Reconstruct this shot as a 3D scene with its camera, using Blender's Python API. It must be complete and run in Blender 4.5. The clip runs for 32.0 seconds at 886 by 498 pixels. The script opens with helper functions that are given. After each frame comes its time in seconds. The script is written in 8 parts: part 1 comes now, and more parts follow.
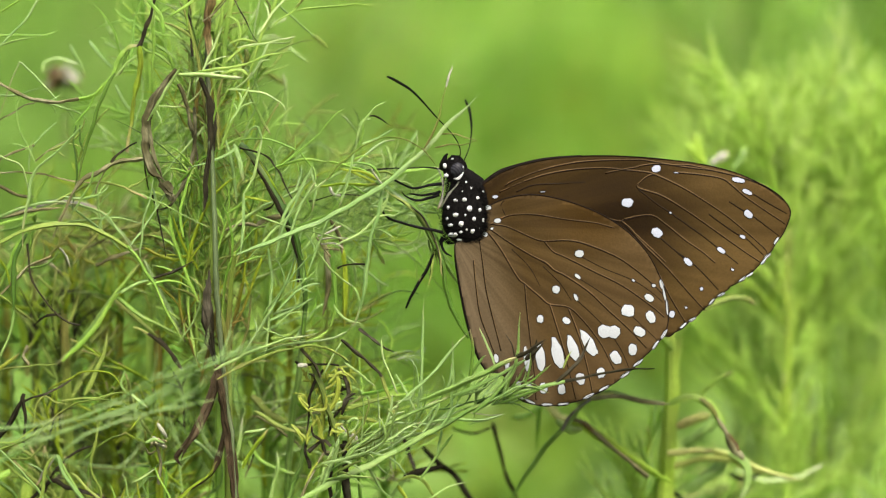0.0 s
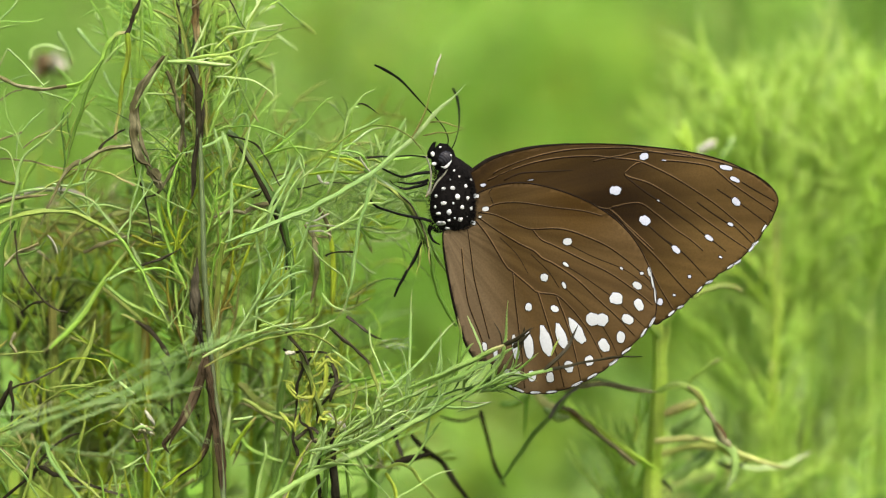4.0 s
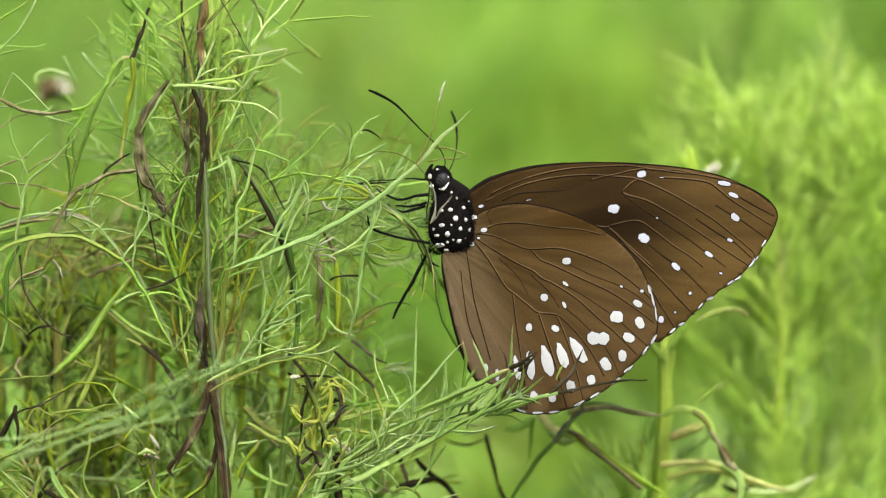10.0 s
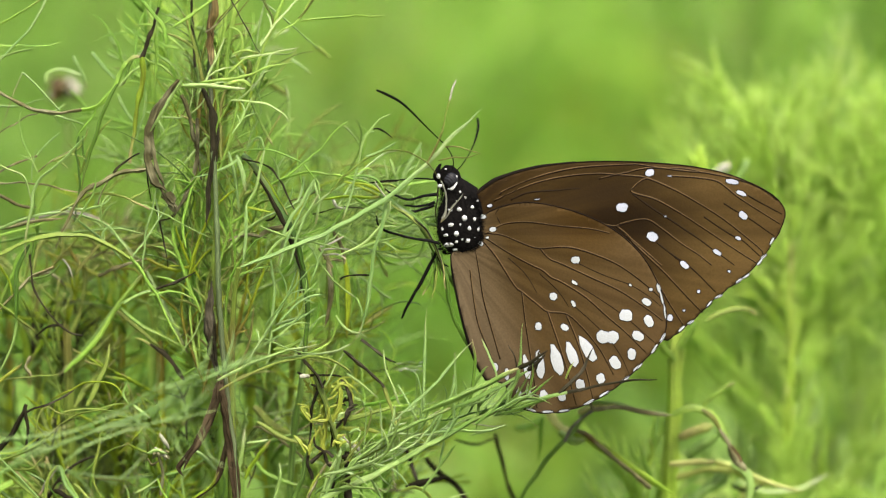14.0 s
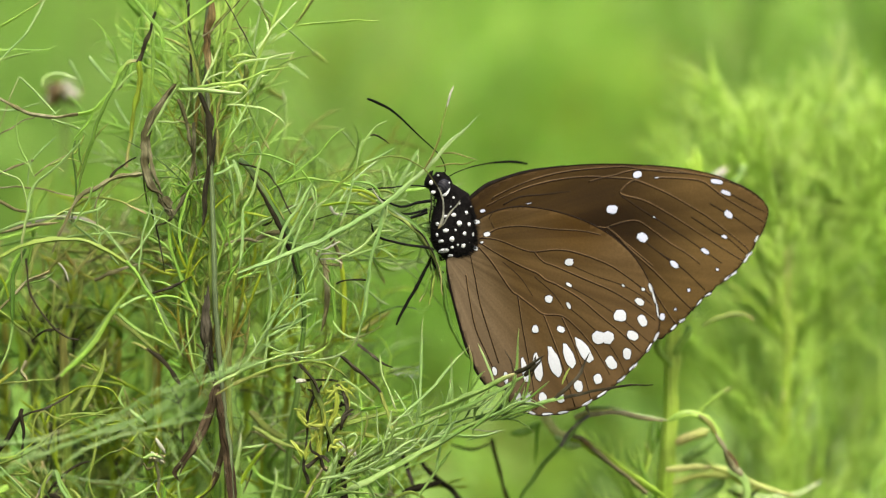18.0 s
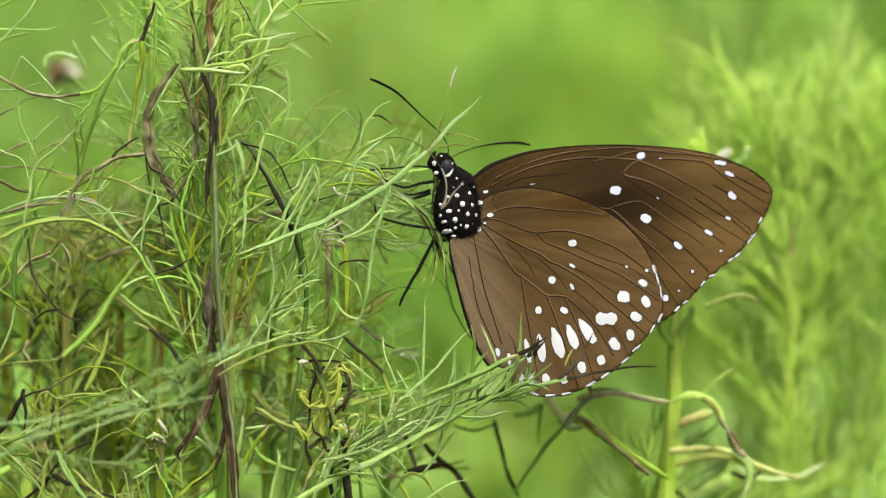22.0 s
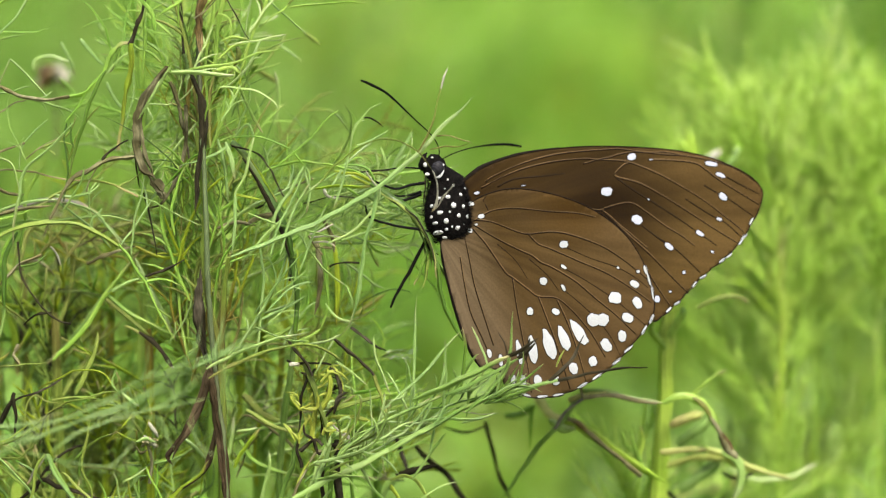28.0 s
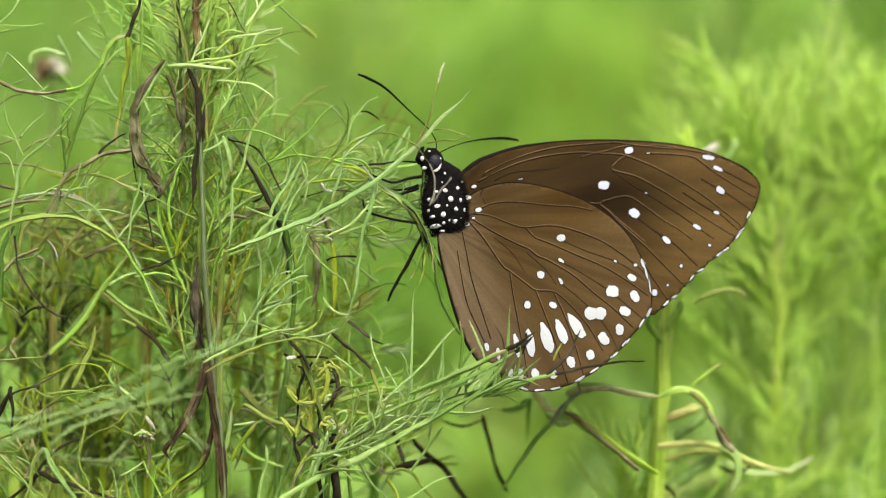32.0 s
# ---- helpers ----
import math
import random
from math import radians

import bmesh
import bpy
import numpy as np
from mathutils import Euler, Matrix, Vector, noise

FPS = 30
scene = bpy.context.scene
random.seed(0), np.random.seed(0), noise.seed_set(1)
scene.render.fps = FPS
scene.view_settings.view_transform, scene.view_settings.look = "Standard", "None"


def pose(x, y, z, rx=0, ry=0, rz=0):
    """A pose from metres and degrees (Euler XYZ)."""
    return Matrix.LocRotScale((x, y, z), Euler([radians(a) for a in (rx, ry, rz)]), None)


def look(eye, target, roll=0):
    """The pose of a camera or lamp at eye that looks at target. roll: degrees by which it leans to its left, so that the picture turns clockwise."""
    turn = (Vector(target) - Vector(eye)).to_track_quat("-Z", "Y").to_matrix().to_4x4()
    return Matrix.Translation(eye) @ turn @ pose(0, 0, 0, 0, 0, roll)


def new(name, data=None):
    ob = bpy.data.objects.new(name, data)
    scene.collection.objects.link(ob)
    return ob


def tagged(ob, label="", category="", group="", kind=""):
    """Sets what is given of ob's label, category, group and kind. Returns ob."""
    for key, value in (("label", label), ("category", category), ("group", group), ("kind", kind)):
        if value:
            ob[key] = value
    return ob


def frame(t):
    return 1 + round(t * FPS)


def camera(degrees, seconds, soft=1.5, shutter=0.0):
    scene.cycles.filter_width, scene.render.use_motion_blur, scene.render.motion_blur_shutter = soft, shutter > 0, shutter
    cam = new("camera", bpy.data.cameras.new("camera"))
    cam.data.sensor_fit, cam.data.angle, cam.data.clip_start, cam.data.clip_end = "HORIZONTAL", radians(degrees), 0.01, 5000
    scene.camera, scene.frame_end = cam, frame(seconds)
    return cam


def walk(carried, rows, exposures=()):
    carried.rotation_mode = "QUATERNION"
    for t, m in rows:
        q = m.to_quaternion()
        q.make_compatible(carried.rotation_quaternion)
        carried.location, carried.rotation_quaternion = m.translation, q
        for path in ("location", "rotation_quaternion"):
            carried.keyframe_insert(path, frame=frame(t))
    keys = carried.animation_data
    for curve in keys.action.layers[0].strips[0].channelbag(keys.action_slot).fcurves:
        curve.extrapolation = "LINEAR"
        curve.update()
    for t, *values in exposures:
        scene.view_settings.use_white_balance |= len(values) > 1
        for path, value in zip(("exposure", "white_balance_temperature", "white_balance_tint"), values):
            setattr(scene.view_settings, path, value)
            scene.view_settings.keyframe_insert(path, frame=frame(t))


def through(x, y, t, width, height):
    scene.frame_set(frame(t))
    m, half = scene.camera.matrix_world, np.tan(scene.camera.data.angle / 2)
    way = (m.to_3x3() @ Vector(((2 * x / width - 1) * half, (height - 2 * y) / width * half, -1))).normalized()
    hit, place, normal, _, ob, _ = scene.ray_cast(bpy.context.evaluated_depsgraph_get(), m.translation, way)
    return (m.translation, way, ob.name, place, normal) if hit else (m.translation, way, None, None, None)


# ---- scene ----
# Camera: a close-up lens held almost still in front of the herb, focused on the wing.
cam = camera(24, 32.0, soft=1.22)
cam.data.dof.use_dof = True
cam.data.dof.focus_distance = 0.3185
cam.data.dof.aperture_fstop = 8.0
REACH, EYE_HEIGHT = 0.3207, 0.62


def held(forward, tilt, lean, turn):
    """The camera's pose: millimetres towards the herb, and small angles in degrees."""
    return pose(0, -REACH + forward * 0.001, EYE_HEIGHT, 90 + tilt, lean, turn)


walk(cam, [
    (0, held(0.00, 0.000, -0.03, 0.000)),
    (0.5, held(-0.03, -0.251, -0.05, 0.039)),
    (1, held(-0.04, -0.140, -0.04, -0.139)),
    (1.5, held(-0.03, -0.026, -0.01, -0.320)),
    (2, held(-0.03, -0.136, -0.04, -0.389)),
    (2.5, held(-0.03, -0.091, -0.11, -0.140)),
    (3, held(-0.10, -0.143, -0.18, -0.430)),
    (3.5, held(-0.09, -0.374, -0.13, -0.309)),
    (5.5, held(-0.09, -0.111, -0.04, -0.478)),
    (6, held(-0.11, -0.013, 0.07, -0.411)),
    (6.5, held(-0.06, 0.302, 0.14, -0.333)),
    (7, held(-0.02, 0.255, 0.17, -0.339)),
    (7.5, held(-0.02, 0.118, 0.20, -0.281)),
    (8, held(-0.09, 0.168, 0.15, -0.293)),
    (8.5, held(-0.07, 0.148, 0.13, -0.146)),
    (9, held(0.01, 0.111, 0.05, -0.168)),
    (9.5, held(0.00, 0.022, 0.00, -0.144)),
    (10, held(0.02, 0.317, -0.03, -0.196)),
    (10.5, held(0.02, 0.328, -0.04, -0.196)),
    (11, held(-0.01, 0.006, -0.03, -0.173)),
    (11.5, held(-0.07, -0.025, -0.07, -0.289)),
    (12, held(-0.05, -0.035, -0.12, -0.219)),
    (12.5, held(0.02, -0.002, -0.11, -0.283)),
    (13, held(-0.01, 0.111, -0.14, -0.449)),
    (13.5, held(-0.05, 0.215, -0.07, 0.021)),
    (15.5, held(-0.10, 0.541, -0.05, 0.111)),
    (16, held(-0.13, 0.629, -0.00, 0.186)),
    (16.5, held(-0.10, 0.655, -0.06, 0.221)),
    (17, held(-0.03, 0.593, -0.10, 0.191)),
    (17.5, held(0.05, 0.441, -0.15, 0.098)),
    (18, held(0.10, 0.433, -0.15, -0.028)),
    (18.5, held(0.20, 0.375, -0.15, 0.036)),
    (19, held(0.35, 0.182, -0.14, 0.093)),
    (19.5, held(0.49, 0.015, -0.16, -0.220)),
    (20, held(0.64, 0.016, -0.16, -0.179)),
    (20.5, held(0.73, 0.079, -0.14, -0.135)),
    (21, held(0.79, 0.008, -0.16, 0.097)),
    (21.5, held(0.83, -0.099, -0.20, 0.242)),
    (22, held(0.88, -0.093, -0.25, 0.052)),
    (22.5, held(0.96, -0.076, -0.24, -0.225)),
    (23, held(0.96, 0.065, -0.20, -0.265)),
    (23.5, held(0.96, 0.084, -0.16, -0.101)),
    (24, held(0.98, 0.176, -0.13, -0.064)),
    (24.5, held(1.05, 0.262, -0.11, -0.032)),
    (26.5, held(1.09, 0.324, -0.08, 0.140)),
    (27, held(1.17, 0.024, -0.04, -0.204)),
    (27.5, held(1.26, -0.076, -0.02, -0.356)),
    (28, held(1.30, -0.045, -0.04, -0.207)),
    (28.5, held(1.29, 0.098, -0.08, -0.114)),
    (29, held(1.33, 0.035, -0.10, 0.151)),
    (29.5, held(1.37, -0.115, -0.06, 0.268)),
    (30, held(1.40, -0.050, -0.01, 0.049)),
    (30.5, held(1.40, 0.022, 0.01, -0.163)),
    (31, held(1.44, -0.107, 0.00, -0.013)),
    (31.5, held(1.45, -0.276, -0.03, -0.023)),
    (32, held(1.43, -0.218, -0.03, -0.284)),
], [(0.0, 1.45), (32.0, 1.45)])

# ---- world and sun: a bright overcast day ----
world = bpy.data.worlds.new("sky")
scene.world = world
world.use_nodes = True
sky = world.node_tree.nodes.new("ShaderNodeTexSky")
sky.sky_type = "NISHITA"
sky.sun_disc = False
sky.sun_elevation, sky.sun_rotation = radians(52), radians(164)
sky.dust_density, sky.ozone_density = 7.0, 0.4
background = world.node_tree.nodes["Background"]
background.inputs[1].default_value = 0.14
world.node_tree.links.new(sky.outputs[0], background.inputs[0])
sun = new("sun", bpy.data.lights.new("sun", "SUN"))
sun.data.energy, sun.data.angle, sun.data.color = 3.6, radians(20), (1.0, 0.97, 0.90)
sun.matrix_world = look((0.55, -1.95, 2.75), (0, 0, 0))


# ---- materials ----
def shader(name):
    m = bpy.data.materials.new(name)
    m.use_nodes = True
    n = m.node_tree.nodes
    return m, n, m.node_tree.links, n["Principled BSDF"]


def mix(n, links, fac, a, b, blend="MIX"):
    node = n.new("ShaderNodeMix")
    node.data_type, node.blend_type = "RGBA", blend
    for value, slot in ((fac, 0), (a, 6), (b, 7)):
        if isinstance(value, bpy.types.NodeSocket):
            links.new(value, node.inputs[slot])
        else:
            node.inputs[slot].default_value = (*value, 1) if isinstance(value, tuple) else value
    return node.outputs[2]


def grain(n, links, scale, detail=3.0, stretch=(1, 1, 1)):
    tc, mp, tex = n.new("ShaderNodeTexCoord"), n.new("ShaderNodeMapping"), n.new("ShaderNodeTexNoise")
    mp.inputs["Scale"].default_value = stretch
    tex.inputs["Scale"].default_value, tex.inputs["Detail"].default_value = scale, detail
    links.new(tc.outputs["Object"], mp.inputs[0])
    links.new(mp.outputs[0], tex.inputs["Vector"])
    return tex.outputs["Fac"]


def ramp(n, links, value, low, high):
    node = n.new("ShaderNodeMapRange")
    node.inputs[1].default_value, node.inputs[2].default_value = low, high
    links.new(value, node.inputs[0])
    return node.outputs[0]


def bump(n, links, height, b, strength, distance):
    node = n.new("ShaderNodeBump")
    node.inputs["Strength"].default_value, node.inputs["Distance"].default_value = strength, distance
    links.new(height, node.inputs["Height"])
    links.new(node.outputs[0], b.inputs["Normal"])


def foliage(name, one, two, blotch, through=0.35, rough=0.45, fleck=0.3, big=60, small=900, tip=(0.30, 0.24, 0.12), shine=0.25):
    """Leaf or stalk: two hues by piece, blotches, fibres along it, fine grain, some dry tips, light shining through."""
    m, n, links, b = shader(name)
    info, tc = n.new("ShaderNodeObjectInfo"), n.new("ShaderNodeTexCoord")
    col = mix(n, links, info.outputs["Random"], one, two)
    col = mix(n, links, ramp(n, links, grain(n, links, big), 0.48, 0.70), col, blotch)
    sep = n.new("ShaderNodeSeparateXYZ")
    links.new(tc.outputs["UV"], sep.inputs[0])
    dry = n.new("ShaderNodeMath")
    dry.operation = "MULTIPLY"
    links.new(ramp(n, links, sep.outputs["Y"], 0.72, 1.0), dry.inputs[0])
    links.new(ramp(n, links, info.outputs["Random"], 0.45, 0.9), dry.inputs[1])
    col = mix(n, links, dry.outputs[0], col, tip)
    fibre, stretch = n.new("ShaderNodeTexNoise"), n.new("ShaderNodeMapping")
    stretch.inputs["Scale"].default_value = (9, 2.5, 1)
    links.new(tc.outputs["UV"], stretch.inputs[0])
    links.new(stretch.outputs[0], fibre.inputs["Vector"])
    fibre.inputs["Scale"].default_value, fibre.inputs["Detail"].default_value = 1.6, 4
    col = mix(n, links, 0.75, col, mix(n, links, ramp(n, links, fibre.outputs["Fac"], 0.32, 0.66), (0.42, 0.44, 0.40), (1.25, 1.22, 1.25)), "MULTIPLY")
    fine = grain(n, links, small, 4)
    col = mix(n, links, fleck, col, mix(n, links, ramp(n, links, fine, 0.3, 0.7), (0.3, 0.3, 0.25), (1, 1, 1)), "MULTIPLY")
    links.new(col, b.inputs["Base Color"])
    b.inputs["Roughness"].default_value = rough
    b.inputs["Specular IOR Level"].default_value = shine
    bump(n, links, fibre.outputs["Fac"], b, 0.6, 0.00015)
    glow, both = n.new("ShaderNodeBsdfTranslucent"), n.new("ShaderNodeMixShader")
    links.new(col, glow.inputs[0])
    both.inputs[0].default_value = through
    links.new(b.outputs[0], both.inputs[1])
    links.new(glow.outputs[0], both.inputs[2])
    links.new(both.outputs[0], n["Material Output"].inputs[0])
    return m


G = foliage("fresh_leaf", (0.127, 0.28, 0.026), (0.253, 0.44, 0.062), (0.319, 0.47, 0.085), 0.5, 0.42, shine=0.35)
P = foliage("pale_leaf", (0.190, 0.33, 0.072), (0.28, 0.42, 0.118), (0.34, 0.45, 0.165), 0.45, 0.36, tip=(0.40, 0.42, 0.26), shine=0.42)
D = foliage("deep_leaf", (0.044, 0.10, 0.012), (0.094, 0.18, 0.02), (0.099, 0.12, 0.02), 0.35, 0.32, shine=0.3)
Y = foliage("yellowed_leaf", (0.28, 0.36, 0.022), (0.21, 0.33, 0.025), (0.16, 0.13, 0.025), 0.5, 0.4, shine=0.15)
O = foliage("olive_stalk", (0.115, 0.175, 0.025), (0.18, 0.23, 0.05), (0.12, 0.12, 0.03), 0.2, shine=0.12)
B = foliage("dry_leaf", (0.080, 0.076, 0.030), (0.145, 0.138, 0.060), (0.26, 0.255, 0.15), 0.15, 0.7, 0.7, 150, shine=0.1)
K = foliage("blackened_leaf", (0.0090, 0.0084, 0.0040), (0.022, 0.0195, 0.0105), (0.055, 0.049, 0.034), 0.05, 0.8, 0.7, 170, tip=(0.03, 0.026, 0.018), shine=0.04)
H = foliage("withered_leaf", (0.034, 0.032, 0.014), (0.060, 0.056, 0.024), (0.185, 0.18, 0.105), 0.1, 0.8, 0.7, 220, tip=(0.06, 0.05, 0.03), shine=0.05)
T = foliage("straw_shoot", (0.33, 0.39, 0.09), (0.39, 0.42, 0.15), (0.24, 0.20, 0.08), 0.35, 0.5, 0.3, shine=0.15)
V = foliage("brown_sheath", (0.017, 0.0122, 0.0060), (0.038, 0.0265, 0.0135), (0.080, 0.060, 0.034), 0.05, 0.8, 0.7, 170, tip=(0.06, 0.042, 0.026), shine=0.05)
R = foliage("russet_sheath", (0.060, 0.032, 0.013), (0.085, 0.047, 0.018), (0.12, 0.09, 0.03), 0.1, 0.6, 0.5, shine=0.15)
W = foliage("bleached_leaf", (0.33, 0.34, 0.26), (0.42, 0.42, 0.34), (0.22, 0.21, 0.15), 0.3, 0.7, 0.4, shine=0.15)
M = foliage("yellow_green_stem", (0.26, 0.42, 0.040), (0.28, 0.43, 0.045), (0.34, 0.46, 0.08), 0.4, 0.45, 0.25)
E = foliage("mid_green_leaf", (0.085, 0.172, 0.027), (0.14, 0.24, 0.047), (0.20, 0.30, 0.085), 0.35, 0.30, shine=0.3)
Q = foliage("yellow_withering_leaf", (0.33, 0.43, 0.05), (0.40, 0.47, 0.08), (0.22, 0.25, 0.03), 0.5, 0.4)
F = foliage("grey_green_leaf", (0.15, 0.275, 0.068), (0.22, 0.35, 0.105), (0.28, 0.385, 0.15), 0.4, 0.33, 0.3, shine=0.5)
S = foliage("grey_green_stem", (0.085, 0.12, 0.05), (0.105, 0.145, 0.065), (0.07, 0.08, 0.04), 0.15, 0.5, 0.4, shine=0.2)
N = foliage("grey_withered_leaf", (0.085, 0.083, 0.062), (0.12, 0.118, 0.09), (0.19, 0.19, 0.15), 0.2, 0.6, 0.5, shine=0.2)
PLUME = foliage("plume_leaf", (0.42, 0.63, 0.105), (0.52, 0.70, 0.165), (0.57, 0.71, 0.24), 0.7, 0.4, 0.10, tip=(0.50, 0.60, 0.28))
MEADOW = [foliage("meadow_leaf_bright", (0.19, 0.39, 0.046), (0.265, 0.46, 0.070), (0.33, 0.49, 0.085), 0.5, big=9, small=80),
          foliage("meadow_leaf_yellow", (0.237, 0.392, 0.044), (0.295, 0.42, 0.056), (0.199, 0.363, 0.053), 0.5, big=9, small=80),
          foliage("meadow_leaf_mid", (0.104, 0.255, 0.026), (0.146, 0.304, 0.036), (0.187, 0.333, 0.040), 0.45, big=9, small=80),
          foliage("meadow_leaf_dusty", (0.225, 0.375, 0.084), (0.285, 0.44, 0.112), (0.195, 0.375, 0.058), 0.45, big=9, small=80),
          foliage("meadow_leaf_deep", (0.092, 0.185, 0.020), (0.122, 0.225, 0.027), (0.15, 0.235, 0.033), 0.45, big=9, small=80)]


def plain(name, col, rough=0.6, scale=2500, depth=0.6, second=None, strength=0.4, shine=0.15):
    m, n, links, b = shader(name)
    fine = grain(n, links, scale, 3)
    links.new(mix(n, links, ramp(n, links, fine, 0.35, 0.65), tuple(c * depth for c in col), second or col), b.inputs["Base Color"])
    b.inputs["Roughness"].default_value = rough
    b.inputs["Specular IOR Level"].default_value = shine
    bump(n, links, fine, b, strength, 0.00012)
    return m


FUZZ = plain("black_fuzz", (0.0015, 0.0013, 0.0013), 0.9, 3000, 0.5, (0.0036, 0.0031, 0.0028), 1.0, 0.05)
LEG = plain("black_leg", (0.0015, 0.0015, 0.0015), 0.55, 3000, 0.7, (0.0030, 0.0028, 0.0026), 0.4, 0.03)
SPOT = plain("white_scales", (0.225, 0.238, 0.252), 0.7, 6000, 0.85, None, 0.3)
BLUE_SPOT = plain("bluish_white_scales", (0.215, 0.230, 0.278), 0.7, 6000, 0.85, None, 0.3)
BODY_SPOT = plain("white_body_scales", (0.36, 0.365, 0.365), 0.7, 6000, 0.85, None, 0.5)
VEIN = plain("wing_vein", (0.0060, 0.0036, 0.0017), 0.5, 2500, 0.7, shine=0.03)
# pale colour for the highlight painted beside the veins
VEIN_HIGHLIGHT = plain("wing_vein_highlight", (0.066, 0.042, 0.018), 0.5, 2500, 0.7, shine=0.03)
RIM = plain("wing_rim", (0.005, 0.0035, 0.0025), 0.6, 2500, 0.7, shine=0.03)
WEB = plain("cobweb", (0.36, 0.37, 0.34), 0.6)
EYE, n, links, b = shader("striped_eye")
wave, tc = n.new("ShaderNodeTexWave"), n.new("ShaderNodeTexCoord")
wave.inputs["Scale"].default_value, wave.inputs["Distortion"].default_value = 1100, 1.0
wave.bands_direction = "DIAGONAL"
links.new(tc.outputs["Object"], wave.inputs["Vector"])
links.new(mix(n, links, wave.outputs["Fac"], (0.003, 0.003, 0.004), (0.022, 0.022, 0.026)), b.inputs["Base Color"])
b.inputs["Roughness"].default_value = 0.4
b.inputs["Specular IOR Level"].default_value = 0.06


def wing_material(name, inner, outer, pale, pale_x, dark, dark_at, dark_size):
    """Brown scales: darker towards the margin, a paler fold, a dark patch of pigment and painted shade, streaks running
    out from the base.
    """
    m, n, links, b = shader(name)
    tc, sep = n.new("ShaderNodeTexCoord"), n.new("ShaderNodeSeparateXYZ")
    links.new(tc.outputs["Object"], sep.inputs[0])
    far = n.new("ShaderNodeVectorMath")
    far.operation = "LENGTH"
    links.new(tc.outputs["Object"], far.inputs[0])
    col = mix(n, links, ramp(n, links, far.outputs["Value"], 0.010, 0.046), inner, outer)
    lean = n.new("ShaderNodeMath")
    lean.operation = "MULTIPLY_ADD"
    lean.inputs[1].default_value = 0.30
    links.new(sep.outputs["Z"], lean.inputs[0])
    links.new(sep.outputs["X"], lean.inputs[2])
    col = mix(n, links, ramp(n, links, lean.outputs[0], pale_x[1], pale_x[0]), col, pale)
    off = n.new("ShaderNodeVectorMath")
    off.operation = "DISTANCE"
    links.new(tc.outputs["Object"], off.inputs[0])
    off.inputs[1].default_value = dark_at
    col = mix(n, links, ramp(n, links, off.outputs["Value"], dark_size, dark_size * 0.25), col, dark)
    turn = n.new("ShaderNodeMath")
    turn.operation = "ARCTAN2"
    links.new(sep.outputs["Z"], turn.inputs[0])
    links.new(sep.outputs["X"], turn.inputs[1])
    polar = n.new("ShaderNodeCombineXYZ")
    links.new(turn.outputs[0], polar.inputs[0])
    links.new(far.outputs["Value"], polar.inputs[1])
    streak = n.new("ShaderNodeTexNoise")
    stretch = n.new("ShaderNodeMapping")
    stretch.inputs["Scale"].default_value = (32, 16, 1)
    links.new(polar.outputs[0], stretch.inputs[0])
    links.new(stretch.outputs[0], streak.inputs["Vector"])
    streak.inputs["Scale"].default_value, streak.inputs["Detail"].default_value = 1.0, 4
    col = mix(n, links, 0.22, col, mix(n, links, ramp(n, links, streak.outputs["Fac"], 0.3, 0.7), (0.38, 0.34, 0.3), (1.25, 1.25, 1.25)), "MULTIPLY")
    panel, broad = n.new("ShaderNodeTexNoise"), n.new("ShaderNodeMapping")
    broad.inputs["Scale"].default_value = (9, 9, 1)
    links.new(polar.outputs[0], broad.inputs[0])
    links.new(broad.outputs[0], panel.inputs["Vector"])
    panel.inputs["Scale"].default_value, panel.inputs["Detail"].default_value = 1.0, 2
    col = mix(n, links, 0.6, col, mix(n, links, ramp(n, links, panel.outputs["Fac"], 0.35, 0.65), (0.62, 0.58, 0.55), (1.4, 1.4, 1.4)), "MULTIPLY")
    fine = grain(n, links, 3500, 2)
    col = mix(n, links, 0.3, col, mix(n, links, ramp(n, links, fine, 0.3, 0.7), (0.5, 0.5, 0.5), (1.1, 1.1, 1.1)), "MULTIPLY")
    links.new(col, b.inputs["Base Color"])
    b.inputs["Roughness"].default_value = 0.8
    b.inputs["Specular IOR Level"].default_value = 0.04
    bump(n, links, fine, b, 0.35, 0.00006)
    return m


HIND = wing_material("hindwing_scales", (0.0239, 0.0144, 0.0042), (0.0452, 0.0286, 0.0119), (0.0578, 0.0431, 0.0247), (0.0000, 0.0100), (0.0255, 0.0139, 0.0029), (0.022, 0, 0.002), 0.008)
# the dark patch is pigment with shade by the hindwing's edge painted in
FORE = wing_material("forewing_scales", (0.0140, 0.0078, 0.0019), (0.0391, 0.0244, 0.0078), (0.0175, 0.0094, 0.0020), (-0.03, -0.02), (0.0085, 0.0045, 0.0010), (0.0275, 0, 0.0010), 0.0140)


# ---- building helpers; places are in millimetres from the middle of the wing plane ----
ORIGIN = Vector((0, 0, EYE_HEIGHT))


def part(name, bm, material, parent, label=""):
    me = bpy.data.meshes.new(name)
    bm.to_mesh(me)
    bm.free()
    for face in me.polygons:
        face.use_smooth = True
    me.materials.append(material)
    ob = new(name, me)
    ob.parent = parent
    return tagged(ob, label)


def thing(name, place, label, category, group="", kind=""):
    ob = new(name)
    ob.empty_display_size = 0.01
    ob.location = ORIGIN + Vector(place) * 0.001
    return tagged(ob, label, category, group, kind)


